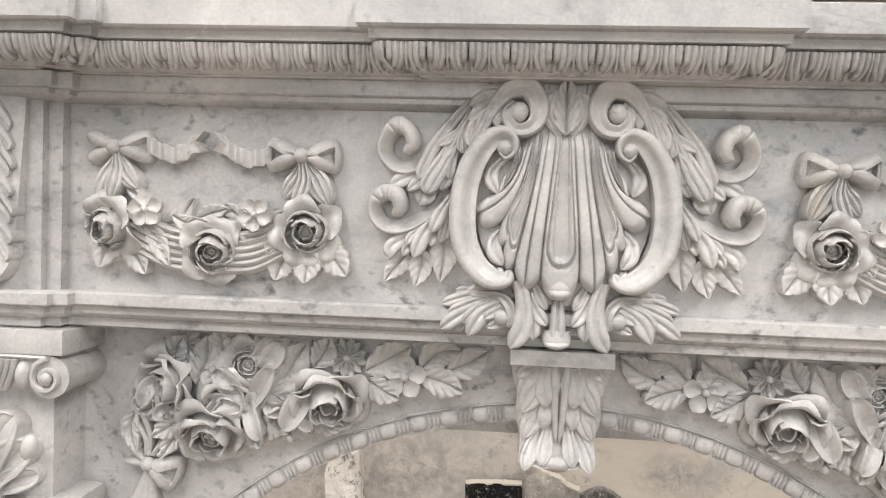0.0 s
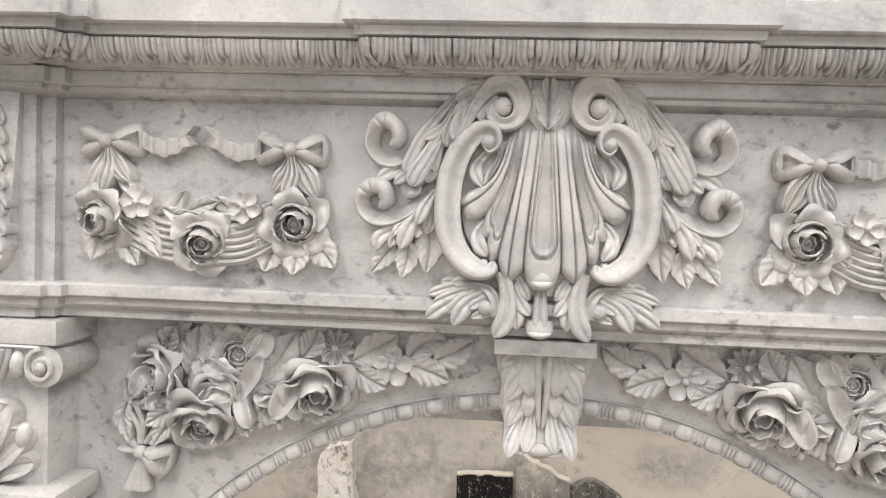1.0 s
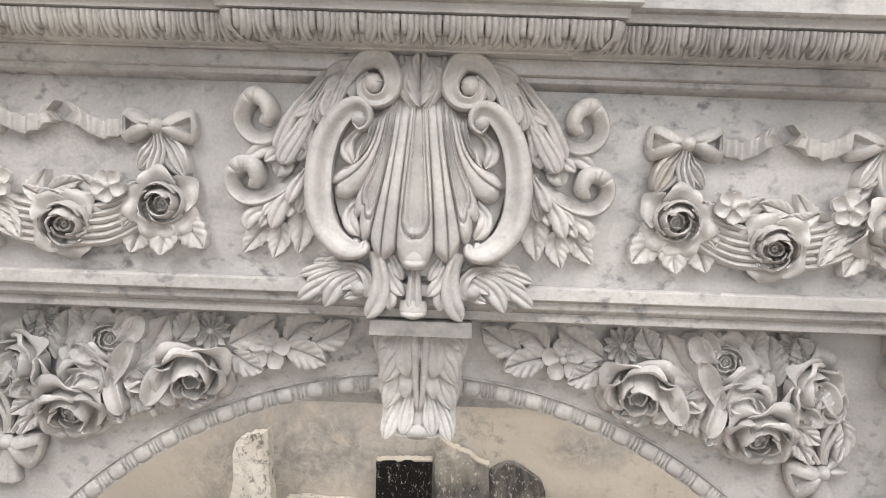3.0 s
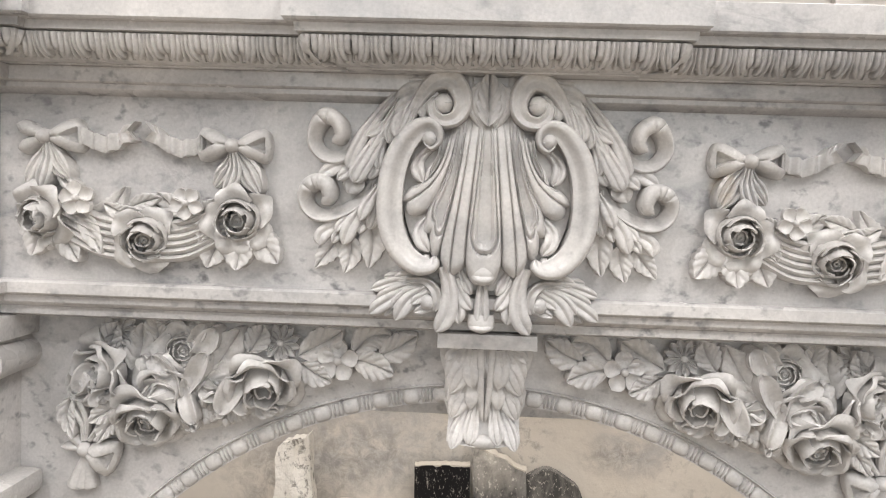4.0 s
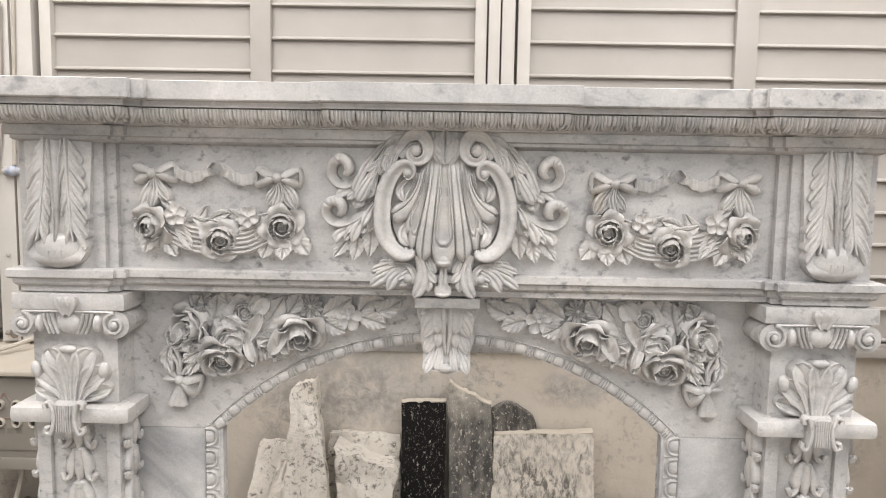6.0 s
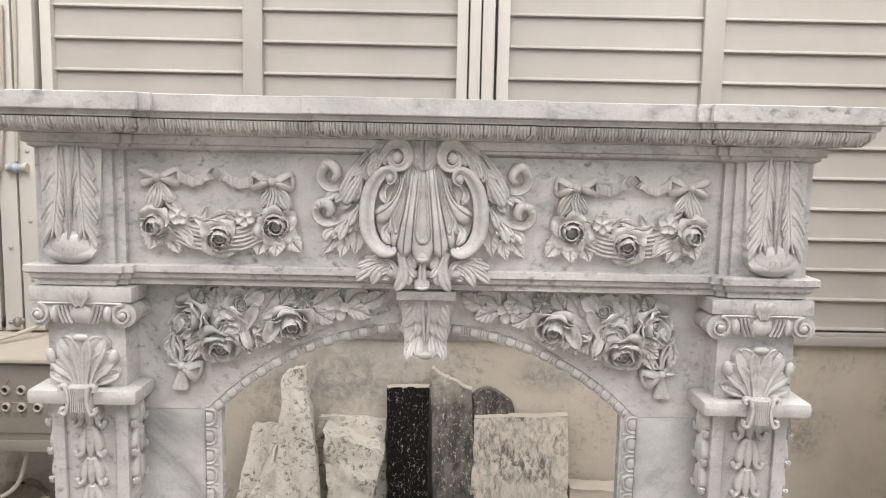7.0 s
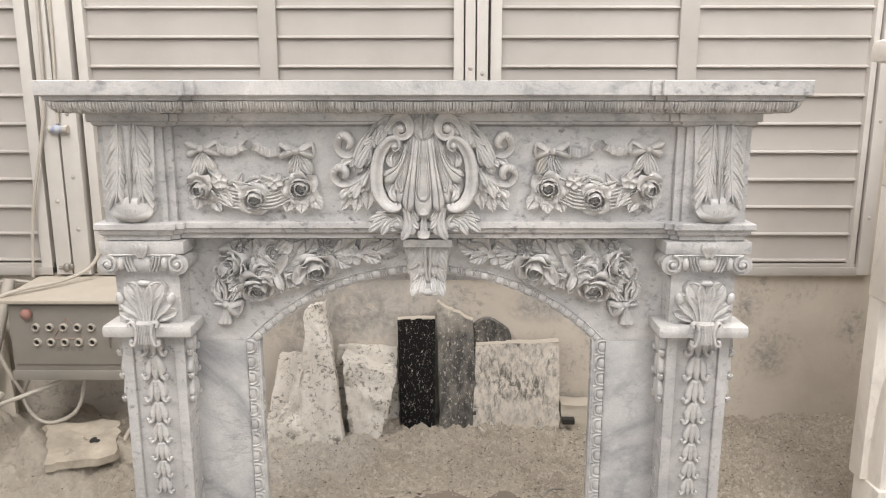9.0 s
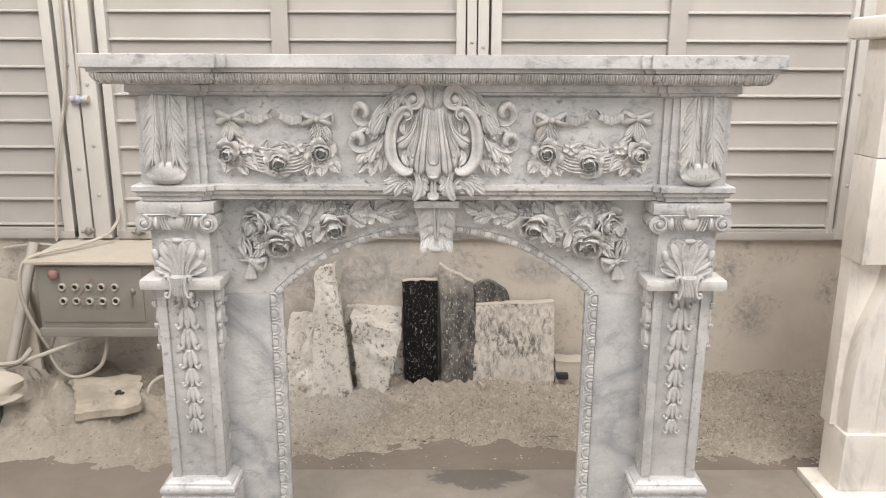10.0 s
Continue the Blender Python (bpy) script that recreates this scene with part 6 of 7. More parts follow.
for nm, a, b, out in frames:
    setting(nm, Shape().box(a, b, SY - out, SY + 0.06, 0.752 if nm == "mullion" else 0.705, TOP, 0.003), PAINT if nm == "mullion" else POST_PAINT_LIT, "cream painted steel frame post" if nm == "frame_post" else "flat cream painted mullion")
setting("frame_back", Shape().box(-2.95, 1.85, SY + 0.045, SY + 0.06, 0.70, TOP, 0), PAINT, "cream sheet behind the louvres")
for a, b in ((-2.95, -1.622), (-1.432, 0.13), (0.232, 1.850)):
    setting("bottom_rail", Shape().box(a, b, SY - 0.024, SY + 0.05, 0.700, 0.735, 0.003).box(a, b, SY - 0.014, SY + 0.05, 0.7355, 0.749, 0.002), PAINT, "cream painted bottom rail of the shutters")
for x, z in ((0.155, 1.56), (0.203, 1.54), (0.155, 1.30), (-1.488, 1.12), (-1.565, 1.02), (-1.488, 1.38), (-1.565, 1.46), (-1.488, 0.9), (1.825, 1.35), (1.825, 0.95)):
    setting("bolt", Shape().ball((x, SY - (0.037 if x < -1 else 0.031), z), (0.009, 0.005, 0.009), 6, 10), PAINT, "painted bolt head")
setting("upper_wall_band", Shape().box(-4.2, 4.6, SY - 0.01, SY + 0.1, TOP, 3.62, 0), PAINT, "cream wall above the shutters")
setting("side_panel", Shape().box(1.85, 4.6, SY - 0.004, SY + 0.1, 0.70, TOP, 0), PLASTER, "plain wall beside the shutters")
setting("side_panel", Shape().box(-4.2, -2.95, SY - 0.004, SY + 0.1, 0.70, TOP, 0), PLASTER, "plain wall beside the shutters")

# latch with a pale blue tap
tap = tagged(placed(new("tap_valve"), (-1.525, SY - 0.05, 1.318)), "small pale blue plastic tap on the shutter post", "valve")
part("valve_body", Shape().pipe([(-1.55, SY - 0.05, 1.318), (-1.50, SY - 0.05, 1.318)], 0.014, 12).ball((-1.527, SY - 0.052, 1.318), (0.018, 0.020, 0.019)), BLUE_PLASTIC, tap)
part("valve_knob", Shape().ball((-1.556, SY - 0.05, 1.318), (0.009, 0.017, 0.017)), PALE_PLASTIC, tap)
part("valve_pipe", Shape().pipe([(-1.50, SY - 0.05, 1.318), (-1.482, SY - 0.05, 1.318)], 0.017, 12), PALE_PLASTIC, tap)
part("valve_stem", Shape().pipe([(-1.53, SY - 0.05, 1.33), (-1.515, SY - 0.045, 1.39)], 0.003, 6), STEEL, tap)

# ---- control box ----
BX0, BX1, BY, BZ0, BZ1 = -1.655, -1.165, 0.955, 0.352, 0.665
box = tagged(placed(new("control_box"), ((BX0 + BX1) / 2, SY, BZ0)), "grey-green metal control box with rows of push buttons on the wall", "control box")
part("body", Shape().box(BX0, BX1, BY, SY, BZ0, BZ1, 0.004), BOX_METAL, box)
part("lid", Shape().box(BX0 - 0.03, BX1 + 0.03, BY - 0.03, SY - 0.002, BZ1 + 0.001, BZ1 + 0.014, 0.003).add([(BX0 - 0.028, BY - 0.028, BZ1 + 0.0145), (BX1 + 0.028, BY - 0.028, BZ1 + 0.0145), (BX1 + 0.028, SY - 0.004, BZ1 + 0.03), (BX0 - 0.028, SY - 0.004, BZ1 + 0.03)], [(0, 1, 2, 3)]), DUSTY_TOP, box, "dust covered rain lid")
part("door", Shape().box(BX0 + 0.012, BX1 - 0.05, BY - 0.006, BY - 0.0006, BZ0 + 0.06, BZ1 - 0.012, 0.002), BOX_METAL, box)
part("bottom_flange", Shape().box(BX0 - 0.004, BX1 + 0.004, BY - 0.012, BY - 0.0006, BZ0 - 0.004, BZ0 + 0.034, 0.002), BOX_METAL, box)


def ring_of(c, r0, r1, depth, n=18):
    """A bezel that faces forward."""
    prof = [(r0, 0.0), (r0, depth * 0.8), ((r0 + r1) / 2, depth), (r1, depth * 0.6), (r1, 0.0)]
    a = np.linspace(0, 2 * math.pi, n, endpoint=False)
    g = np.array([[(c[0] + r * math.cos(t), c[1] - d, c[2] + r * math.sin(t)) for r, d in prof] for t in a])
    return Shape().grid(g, True, False)


for row in range(2):
    for k in range(5):
        c = (-1.548 + 0.0545 * k, BY - 0.006, 0.5655 - 0.060 * row)
        btn = part("push_button", ring_of(c, 0.0095, 0.0165, 0.012), PALE_PLASTIC, box, "white bezel push button")
        part("button_cap", Shape().ball((c[0], c[1] - 0.001, c[2]), (0.0098, 0.005, 0.0098), 6, 12), DARK, btn)
part("emergency_button", Shape().ball((-1.575, BY - 0.018, 0.622), (0.0225, 0.016, 0.0215), 8, 16).pipe([(-1.575, BY - 0.018, 0.622), (-1.575, BY, 0.622)], 0.012, 10), RED, box, "faded red mushroom button")
part("lock", Shape().ball((-1.257, BY - 0.008, 0.548), (0.013, 0.008, 0.013)), STEEL, box)
part("key", Shape().box(-1.263, -1.258, BY - 0.022, BY - 0.016, 0.485, 0.545, 0.0015), STEEL, box)
FADED_RED = make_dusty("faded_red_print", (0.328, 0.213, 0.18), (0.279, 0.221, 0.193), 60, 0.6, 0, 0.05, (0.295, 0.271, 0.234), 0.6)
FADED_GREY = make_dusty("faded_print", (0.164, 0.156, 0.139), (0.221, 0.209, 0.184), 60, 0.6, 0, 0.05, (0.271, 0.254, 0.221), 0.6)
for a, b, c2, d in ((-1.485, 0.520, -1.425, 0.605), (-1.425, 0.605, -1.365, 0.520), (-1.485, 0.520, -1.365, 0.520)):
    part("warning_mark", Shape().pipe([(a, BY - 0.0062, b), (c2, BY - 0.0062, d)], 0.0030, 6), FADED_RED, box)
for k in range(4):
    part("warning_text_bar", Shape().box(-1.475 + 0.028 * k, -1.455 + 0.028 * k, BY - 0.0068, BY - 0.0061, 0.468, 0.486, 0), FADED_GREY, box)

# ---- cables and pipes ----


def cable(pts, r, label, mat, steps=50, name="cable"):
    tagged(part(name, Shape().pipe(pts, r, 8, steps), mat, None, "", pts[0]), label, "cable" if name == "cable" else name)


cable([(-1.415, SY - 0.03, 0.84), (-1.412, SY - 0.045, 0.79), (-1.45, 1.19, 0.735), (-1.53, 1.10, 0.708), (-1.62, 1.01, 0.702), (-1.695, 0.95, 0.672), (-1.715, 0.93, 0.56), (-1.695, 0.95, 0.42), (-1.65, 0.98, 0.28)], 0.008, "thick pale cable running from the post over the control box lid", PALE_PLASTIC)
cable([(-1.555, SY - 0.045, 1.9), (-1.575, SY - 0.05, 1.4), (-1.66, SY - 0.05, 1.0), (-1.69, SY - 0.06, 0.70)], 0.0065, "pale dusty cable hanging down the shutter post", PALE_PLASTIC)
cable([(-1.50, SY - 0.04, 2.2), (-1.515, SY - 0.045, 1.6), (-1.522, SY - 0.05, 1.34)], 0.006, "thin pale wire along the shutter post", PALE_PLASTIC, 30)
cable([(-1.64, 1.05, 0.352), (-1.66, 1.0, 0.25), (-1.60, 0.98, 0.165), (-1.52, 0.98, 0.155), (-1.44, 1.0, 0.21), (-1.42, 1.05, 0.352)], 0.008, "pale cable looping under the control box", PALE_PLASTIC)
cable([(-1.42, 1.05, 0.345), (-1.6, 0.95, 0.29), (-1.78, 0.9, 0.235), (-1.9, 0.85, 0.22)], 0.009, "pale cable leaving the control box", PALE_PLASTIC)
cable([(-1.70, 0.93, 0.30), (-1.75, 0.9, 0.25), (-1.85, 0.88, 0.255), (-1.9, 0.86, 0.31)], 0.010, "short pale hose end", PALE_PLASTIC)
cable([(-1.95, SY - 0.02, 0.655), (-1.8, SY - 0.03, 0.675), (-1.65, SY - 0.03, 0.665), (-1.5, SY - 0.03, 0.69)], 0.007, "thin dusty cable along the wall", PALE_PLASTIC)
tagged(part("pipe", Shape().pipe([(-1.79, SY - 0.06, 0.69), (-1.87, 1.0, 0.10)], 0.024, 12), PALE_PLASTIC, None, "", (-1.87, 1.0, 0.10)), "pale plastic pipe leaning on the wall", "pipe")
for x in (-1.555, -1.33):
    tagged(part("hinge", Shape().ball((x, SY - 0.035, 0.735), (0.016, 0.014, 0.020)).pipe([(x - 0.03, SY - 0.035, 0.735), (x + 0.03, SY - 0.035, 0.735)], 0.008, 8).ball((x + 0.024, SY - 0.04, 0.742), (0.010, 0.01, 0.013)), STEEL, None, "", (x, SY - 0.035, 0.735)), "rusty steel shutter latch clogged with dust", "latch")

# ---- rubble and slurry ----


def ground_height(x, y):
    toe = 0.47 + 0.075 * math.exp(-((x - 0.25) / 0.62) ** 4) + 0.03 * math.sin(2.3 * x + 1) + 0.07 * noise.noise((x * 2.2, 0.4, 3.1)) + 0.07 * noise.noise((x * 9, y * 9, 2.1))
    r = min(1.0, max(0.0, (y - toe) / 0.5))
    r = r * r * (3 - 2 * r)
    n1 = noise.fractal((x * 5, y * 5, 0.3), 1.0, 2.0, 5)
    n2 = 1 - 2 * abs(noise.fractal((x * 14, y * 14, 1.3), 0.9, 2.0, 4))
    n3 = noise.fractal((x * 45, y * 45, 4.3), 0.9, 2.0, 3)
    lump = max(0.0, noise.noise((x * 6.5, y * 6.5, 7.7)) + 0.05)
    left = math.exp(-((x + 1.70) / 0.60) ** 2) * (0.085 + 0.25 * lump + 0.04 * n1) * min(1.0, r * 1.5) * (1 - 0.55 * math.exp(-((x + 1.42) / 0.30) ** 2 - ((y - 1.15) / 0.25) ** 2))
    left *= 1 - 0.7 * min(1.0, max(0.0, (y - 0.88) / 0.3))
    mid = math.exp(-((x + 0.1) / 0.6) ** 4) * 0.018 * r
    rough = min(1.0, r * 3)
    return -0.010 + r * 0.035 + rough * (0.014 + 0.026 * n1 + 0.015 * n2 + 0.016 * n3) + left + mid - 0.06 * math.exp(-((x + 1.31) / 0.16) ** 2 - ((y - 0.67) / 0.10) ** 2) * r


nx, ny = 640, 130
g = np.zeros((nx, ny, 3))
for i, x in enumerate(np.linspace(-3.0, 2.6, nx)):
    for j, y in enumerate(np.linspace(0.36, SY + 0.005, ny)):
        g[i, j] = (x, y, ground_height(x, y))
heap = Shape().grid(g)
tagged(part("rubble_heap", heap, MUD, None, "heap of beige stone slurry and chips along the wall", (0, 0.36, 0), 80), "", "rubble", "", "stuff")
rng = random.Random(5)
pale, dark = Shape(), Shape()
for k in range(11000):
    x, y = rng.uniform(-2.3, 2.1), 0.475 + (SY - 0.495) * rng.random() ** 1.15
    r = rng.uniform(0.0020, 0.0055) * (1.9 if rng.random() < 0.05 else 1)
    z = ground_height(x, y)
    if z < 0 and rng.random() < 0.88:
        continue
    z = max(0.001, z)
    pts = [(x + r * rng.uniform(0.6, 1.4) * math.cos(a), y + r * rng.uniform(0.6, 1.4) * math.sin(a), z + rng.uniform(-0.3, 0.3) * r) for a in (0.2, 1.8, 3.4, 5.0)]
    if x < -1.0 and rng.random() < 0.7:
        continue
    (pale if k % 5 else dark).add(pts + [(x + 0.2 * r, y, z + r * rng.uniform(0.2, 0.6)), (x - 0.3 * r, y + 0.2 * r, z + r * 0.3)], [(0, 1, 4), (1, 2, 5, 4), (2, 3, 5), (3, 0, 4, 5)])
tagged(part("stone_chips", pale, make_dusty("pale_chips", (0.56, 0.50, 0.415), (0.40, 0.345, 0.28), 30, 0.9), None, "scattered pale stone chips on the slurry", (0, 0.5, 0), 10), "", "rubble", "", "stuff")
tagged(part("dark_chips", dark, make_dusty("dark_chips", (0.16, 0.135, 0.105), (0.07, 0.058, 0.045), 30, 0.9, 0, 0.15, (0.30, 0.26, 0.20), 0.3), None, "scattered dark stone chips on the slurry", (0, 0.5, 0), 10), "", "rubble", "", "stuff")

STRIP = Nodes("swept_concrete", 0.7)
st = STRIP.mix(STRIP.ramp(STRIP.noise(7, 6, 0.65, 0.4), (0.35, 0.0), (0.65, 1.0)), (0.295, 0.262, 0.222), (0.235, 0.209, 0.175))
damp = STRIP.maths("MULTIPLY", STRIP.maths("ADD", STRIP.spot((0.17, 0.42, 0.0), 0.36, (1.0, 2.4, 1)), STRIP.noise(9, 7, 0.75, 0.8)), 0.55)
st = STRIP.mix(STRIP.ramp(damp, (0.53, 0.0), (0.58, 0.9)), st, (0.125, 0.112, 0.098))
st = STRIP.mix(STRIP.ramp(STRIP.noise(48, 6, 0.75, 0.5), (0.60, 0.0), (0.68, 0.7)), st, (0.38, 0.338, 0.285))
STRIP.colour(st)
STRIP.bump(STRIP.noise(40, 6, 0.7), 0.2, 0.006)
setting("floor_strip", Shape().box(-0.62, 1.34, 0.10, 0.470, -0.02, 0.004, 0.002), STRIP.mat, "pale swept concrete strip with a dark damp stain")

# ---- leaning offcuts ----


def offcut(name, label, foot, top, depth, y_foot, y_top, mat, rough=0.006, seed=1, z0=-0.03, zl=0.5, zr=0.5, cat="stone slab", dust=False):
    """A broken slab that leans on the wall: foot and top spans across, heights of its two upper corners."""
    rng = random.Random(seed)
    nu, nv = 14, 22
    p = np.zeros((nu, nv, 3))
    q = np.zeros((nu, nv, 3))
    for i in range(nu):
        for j in range(nv):
            u, v = i / (nu - 1), j / (nv - 1)
            xl, xr = foot[0] + (top[0] - foot[0]) * v, foot[1] + (top[1] - foot[1]) * v
            zt = zl + (zr - zl) * u + rough * 1.5 * noise.noise((u * 5, seed, 0.5))
            x, z = xl + (xr - xl) * u, z0 + (zt - z0) * v
            if i in (0, nu - 1):
                x += rough * noise.noise((v * 9, seed, 2.0 + i))
            y = y_foot + (y_top - y_foot) * v
            bulge = rough * 1.2 * noise.fractal((u * 3, v * 6, seed * 1.7), 1.0, 2.0, 4)
            p[i, j] = (x, y + bulge, z)
            q[i, j] = (x + 0.004 * (0.5 - u), y + depth, z - 0.004 * v)
    s = Shape().grid(p).grid(q[:, ::-1])
    ring = s.rim(nu, nv)
    n = len(ring)
    s.add([p[a] for a in ring] + [q[a] for a in ring], [(k, (k + 1) % n, n + (k + 1) % n, n + k) for k in range(n)])
    ob = tagged(part(name, s, mat, None, "", ((foot[0] + foot[1]) / 2, y_foot, 0), 30), label, cat)
    if dust:
        pts = [(p[i, -1] + q[i, -1]) / 2 for i in range(nu)]
        pts = spline([(a[0], a[2] + 0.001, 0.0) for a in pts], 40)
        rad = np.array([0.004 + 0.005 * max(0.0, 0.6 + noise.noise((k * 0.35, seed, 1.0))) for k in range(40)])
        part("dust", Shape().tube(pts, rad, depth * 0.55, 10).world(y_top + depth / 2), DUSTY_TOP, ob, "pale dust lying on the top edge")
    return ob


offcut("stone_slab", "upright rough white stone offcut leaning on the wall", (-0.71, -0.50), (-0.655, -0.50), 0.04, 0.98, 1.20, ROUGH_WHITE, 0.008, 2, -0.03, 0.365, 0.372)
offcut("stone_post", "tall tapering white stone post leaning on the wall", (-0.536, -0.345), (-0.522, -0.436), 0.06, 0.94, 1.10, ROUGH_WHITE, 0.010, 3, -0.03, 0.590, 0.625, "stone post")
offcut("stone_slab", "low pitted white stone slab leaning beside the post", (-0.690, -0.43), (-0.560, -0.50), 0.05, 0.95, 1.06, ROUGH_WHITE, 0.016, 13, -0.03, 0.335, 0.375)
offcut("stone_slab", "broad rough white slab leaning on the wall", (-0.46, -0.14), (-0.41, -0.155), 0.04, 1.18, 1.235, ROUGH_WHITE, 0.008, 4, -0.03, 0.395, 0.385)
offcut("stone_chunk", "broken white stone chunk with a grey flank", (-0.335, -0.235), (-0.375, -0.150), 0.12, 1.04, 1.10, ROUGH_WHITE, 0.013, 5, -0.03, 0.385, 0.300, "stone chunk")
offcut("granite_slab", "black speckled granite slab leaning on the wall", (-0.135, 0.015), (-0.150, 0.012), 0.03, 1.13, 1.215, GRANITE, 0.002, 6, -0.03, 0.517, 0.524, dust=True)
offcut("stone_slab", "dusty dark grey stone slab with a chipped slanting top", (0.035, 0.195), (0.018, 0.172), 0.035, 1.13, 1.215, GREY_STONE, 0.006, 7, -0.03, 0.590, 0.515, dust=True)
offcut("stone_slab", "mottled pale slab with dark stains leaning on the wall", (0.170, 0.545), (0.185, 0.541), 0.045, 1.12, 1.205, MOTTLED, 0.006, 8, -0.03, 0.405, 0.418, dust=True)
disc = Shape()
a = np.linspace(0, math.pi * 2, 30, endpoint=False)
for y in (1.225, 1.265):
    disc.add([(0.235 + 0.105 * math.cos(t), y, 0.415 + 0.095 * math.sin(t) + 0.006 * math.sin(5 * t)) for t in a], [tuple(range(30))])
disc.grid(np.array([[(0.235 + 0.105 * math.cos(t), y, 0.415 + 0.095 * math.sin(t) + 0.006 * math.sin(5 * t)) for y in (1.225, 1.265)] for t in a]), True, False)
tagged(part("stone_disc", disc, GREY_STONE, None, "", (0.235, 1.225, 0.32)), "round grey stone offcut behind the slabs", "stone disc")
offcut("stone_splinter", "thin pale stone splinter lying against the slabs", (0.255, 0.290), (0.190, 0.205), 0.02, 1.06, 1.10, ROUGH_WHITE, 0.003, 9, 0.02, 0.085, 0.075, "stone splinter")
# the wall's low ledge, then a black box as the shade in its slot
offcut("low_ledge", "low pale dusty ledge by the slabs", (0.548, 0.76), (0.550, 0.75), 0.10, 1.13, 1.15, DUSTY_TOP, 0.005, 10, -0.03, 0.158, 0.150, "stone block")
tagged(part("dark_slot", Shape().box(0.552, 0.604, 1.112, 1.16, 0.084, 0.107, 0.001), DARK, None, "", (0.574, 1.1, 0.078)), "small black box drawn as the shade in a slot of the ledge", "block")

tagged(part("twig", Shape().pipe([(0.40, 0.60, 0.035), (0.44, 0.63, 0.055), (0.49, 0.64, 0.05)], 0.0035, 7, 12).pipe([(0.44, 0.63, 0.052), (0.47, 0.59, 0.045)], 0.0025, 6, 8), STEEL, None, "", (0.40, 0.60, 0.035)), "short dark broken twig on the rubble", "twig")

# things half sunk in the heap
board = make_dusty("dusty_board", (0.58, 0.515, 0.42), (0.38, 0.33, 0.265), 9, 0.95, 0, 0.5, (0.25, 0.215, 0.165), 0.6)
gu, gv = np.meshgrid(np.linspace(0, 1, 22), np.linspace(0, 1, 22), indexing="ij")
back, front = (-1.57 + 0.29 * gu, 0.99 + 0.02 * gu), (-1.41 + 0.22 * gu, 0.665 + 0.075 * gu)
px, py = back[0] + (front[0] - back[0]) * gv, back[1] + (front[1] - back[1]) * gv
wob = np.array([[noise.fractal((u * 2.2, v * 2.2, 5.1), 1.0, 2.0, 4) for v in gv[0]] for u in gu[:, 0]])
rag = np.array([[noise.fractal((u * 7, v * 7, 9.1), 1.0, 2.0, 3) for v in gv[0]] for u in gu[:, 0]])
edge = np.maximum(np.abs(gu - 0.5), np.abs(gv - 0.5)) * 2
top = 0.146 - 0.014 * gv + 0.010 * wob + 0.004 * rag
plate = tagged(part("sunken_plate", Shape().sheet(np.dstack([px + 0.016 * rag * edge ** 4, py + 0.016 * wob * edge ** 4, top]), -0.030), board, None, "", (-1.4, 0.85, 0.11), 50), "dust covered tray lying on the heap, its torn hole drawn as a black patch", "tray")
# flat black balls on the whole sheet draw the darkness inside a torn hole
hz = float(top[14, 11])
part("hole", Shape().ball((px[14, 11], py[14, 11], hz), (0.013, 0.030, 0.004), 6, 12).ball((px[14, 11] + 0.018, py[14, 11] - 0.012, hz), (0.012, 0.012, 0.004), 6, 10), DARK, plate)
tagged(part("hose_end", Shape().pipe([(-1.215, 0.86, 0.10), (-1.195, 0.90, 0.155), (-1.155, 0.93, 0.175), (-1.125, 0.95, 0.14)], 0.008, 8, 20), DUSTY_TOP, None, "", (-1.17, 0.9, 0.10)), "short dusty bent hose end sticking out of the heap", "hose")
sack = Shape()
ga = np.linspace(0, math.pi, 16)
gb = np.linspace(0, 2 * math.pi, 24, endpoint=False)
sk = np.array([[(-1.86 + 0.20 * math.sin(t) * math.cos(p) * (1 + 0.35 * noise.noise((math.cos(p) * 1.6, math.sin(p) * 1.6, t * 2))), 0.72 + 0.15 * math.sin(t) * math.sin(p), 0.205 + 0.085 * math.cos(t) * (1 + 0.5 * noise.noise((math.cos(p) * 2.2, math.sin(p) * 2.2, t * 2 + 4)))) for p in gb] for t in ga])
sack.grid(sk, False, True)
tagged(part("sack", sack, DUSTY_TOP, None, "", (-1.86, 0.72, 0.13)), "crumpled pale sack on the rubble", "sack")
tagged(part("bin", Shape().box(-2.2, -1.72, 0.35, 0.75, -0.01, 0.15, 0.01), GREY_STONE, None, "", (-1.96, 0.55, 0)), "dusty grey tub at the edge of the rubble", "tub")
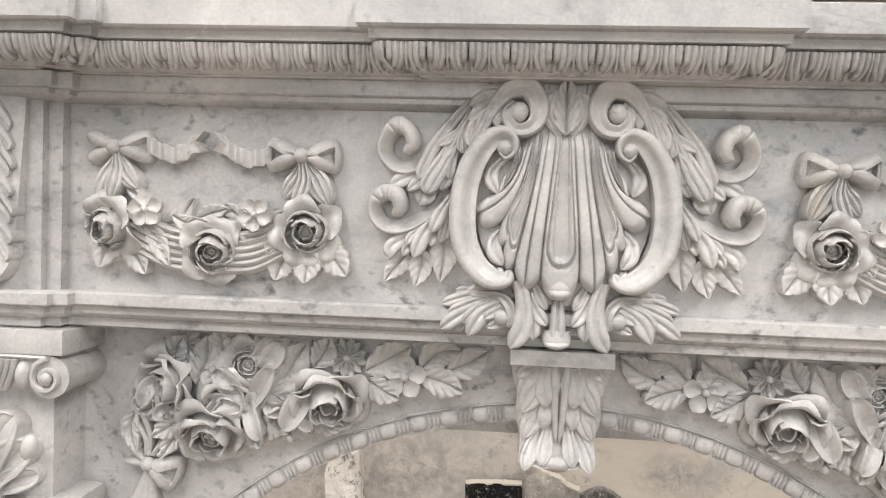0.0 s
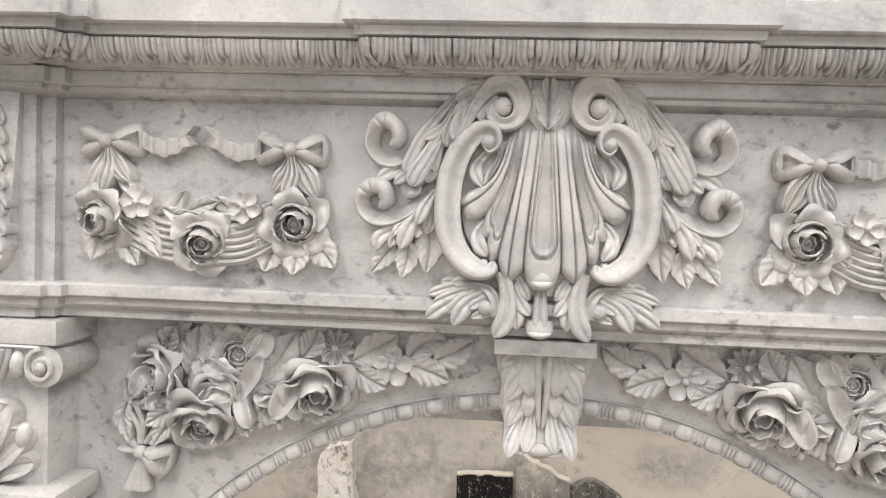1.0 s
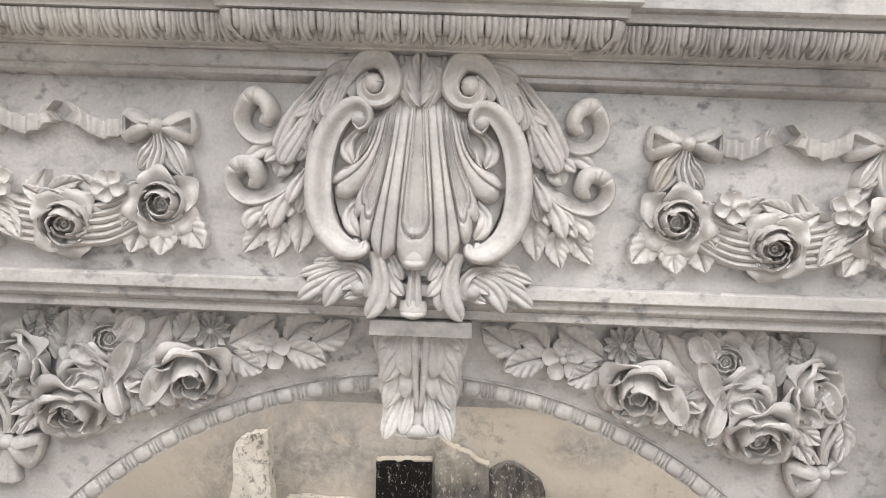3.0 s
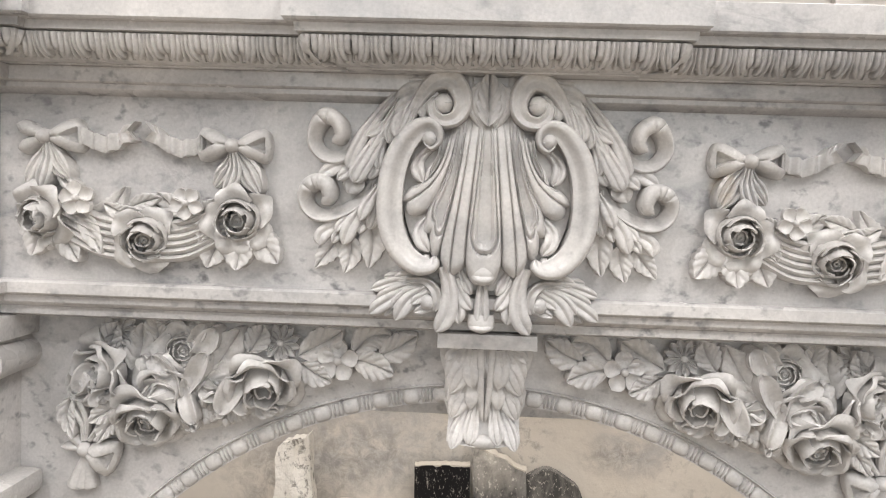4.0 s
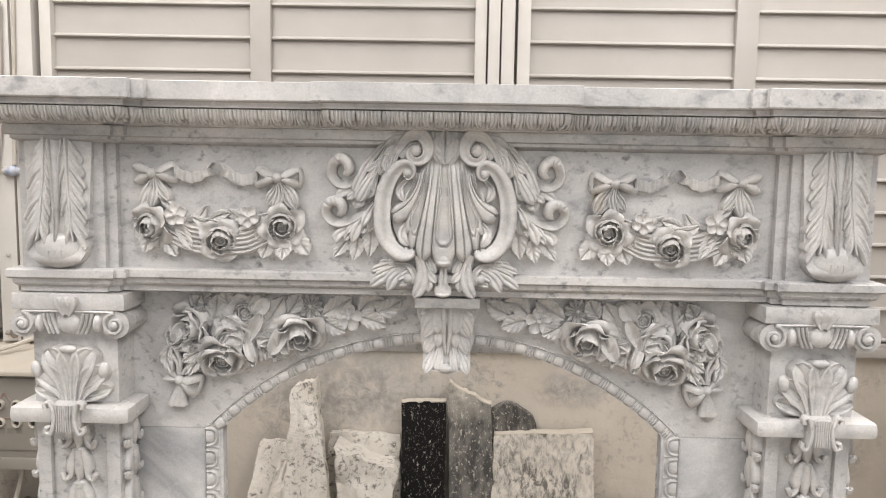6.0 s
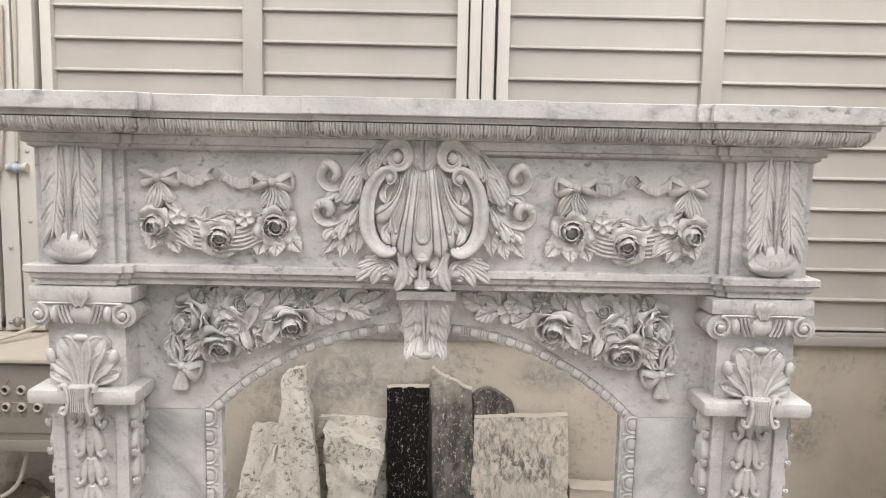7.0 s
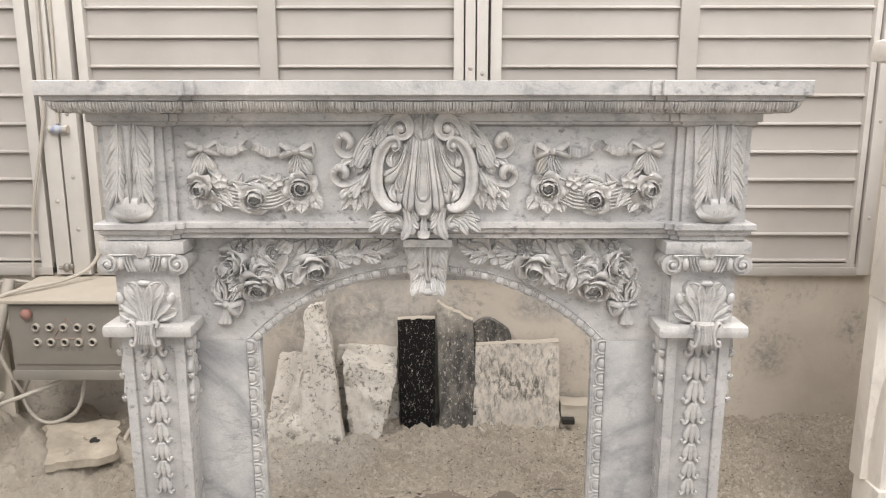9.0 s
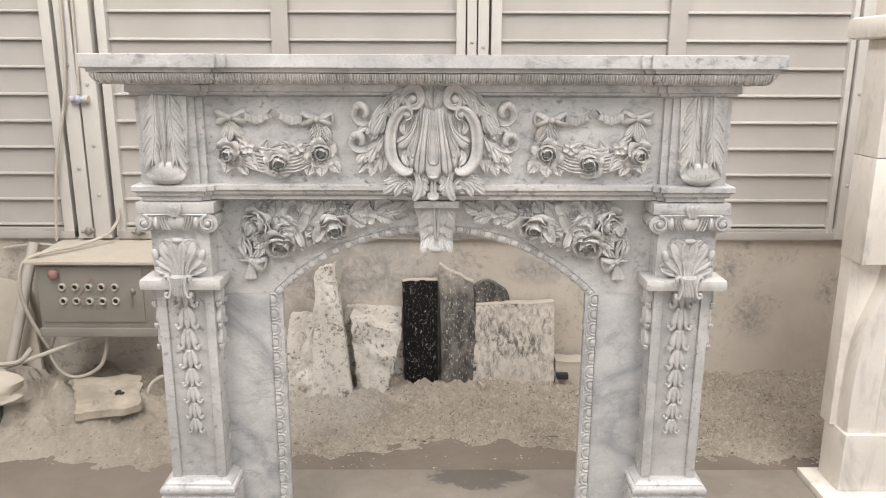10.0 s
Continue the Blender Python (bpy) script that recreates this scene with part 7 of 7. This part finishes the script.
offcut("stone_sheet", "pale dusty sheet leaning on the wall", (-2.05, -1.74), (-1.98, -1.86), 0.02, 1.08, 1.24, DUSTY_TOP, 0.004, 12, 0.0, 0.52, 0.50, "sheet")

# ---- the other marble piece beside the mantel ----
pier = tagged(placed(new("marble_pier"), (1.66, 0.36, 0)), "pale dusty marble pier with a swelling leg on a block", "marble pier")
part("foot_slab", Shape().box(1.345, 2.1, 0.245, 0.45, -0.01, 0.028, 0.004), DUSTY_WHITE, pier)
part("base_block", Shape().box(1.412, 2.05, 0.285, 0.43, 0.0285, 0.243, 0.006), DUSTY_WHITE, pier)


def leg_slice(y0, y1, dx):
    """One upright roll of the leg: its swelling edge, drawn back to the core."""
    c = spline([(1.420 + dx, 0, 0.244), (1.416 + dx, 0, 0.35), (1.422 + dx, 0, 0.5), (1.440 + dx, 0, 0.62), (1.490 + dx, 0, 0.78), (1.503 + dx, 0, 0.93), (1.50 + dx, 0, 1.05)], 40)
    f = np.linspace(0, 1, 9)
    g = np.array([[(q[0] + 0.006 * (2 * k - 1) ** 6, y0 + (y1 - y0) * k, q[2]) for k in f] for q in c])
    back = g.copy()
    back[..., 0] = 2.0
    s = Shape().grid(g)
    for e in (0, -1):
        s.grid(np.stack([g[:, e], back[:, e]], 1))
        s.grid(np.stack([g[e], back[e]], 1))
    return s


part("leg", leg_slice(0.300, 0.425, 0.0), DUSTY_WHITE, pier)
part("leg_rim", Shape().tube([(x, z, 0.0) for x, z in ((1.515, 0.25), (1.512, 0.40), (1.522, 0.55), (1.56, 0.70), (1.60, 0.82))], 0.008, 0.008, 10).world(0.302), DUSTY_WHITE, pier)
part("back_panel", Shape().box(1.394, 2.05, 0.362, 0.432, 0.244, 0.8445, 0.004), DUSTY_WHITE, pier)
part("upper_block", Shape().box(1.388, 2.05, 0.290, 0.428, 0.845, 1.190, 0.004), DUSTY_WHITE, pier)
part("upper_block", Shape().box(1.388, 2.05, 0.290, 0.428, 1.192, 1.553, 0.004), DUSTY_WHITE, pier)
part("cap", Shape().box(1.328, 2.1, 0.235, 0.47, 1.554, 1.622, 0.022), DUSTY_WHITE, pier)
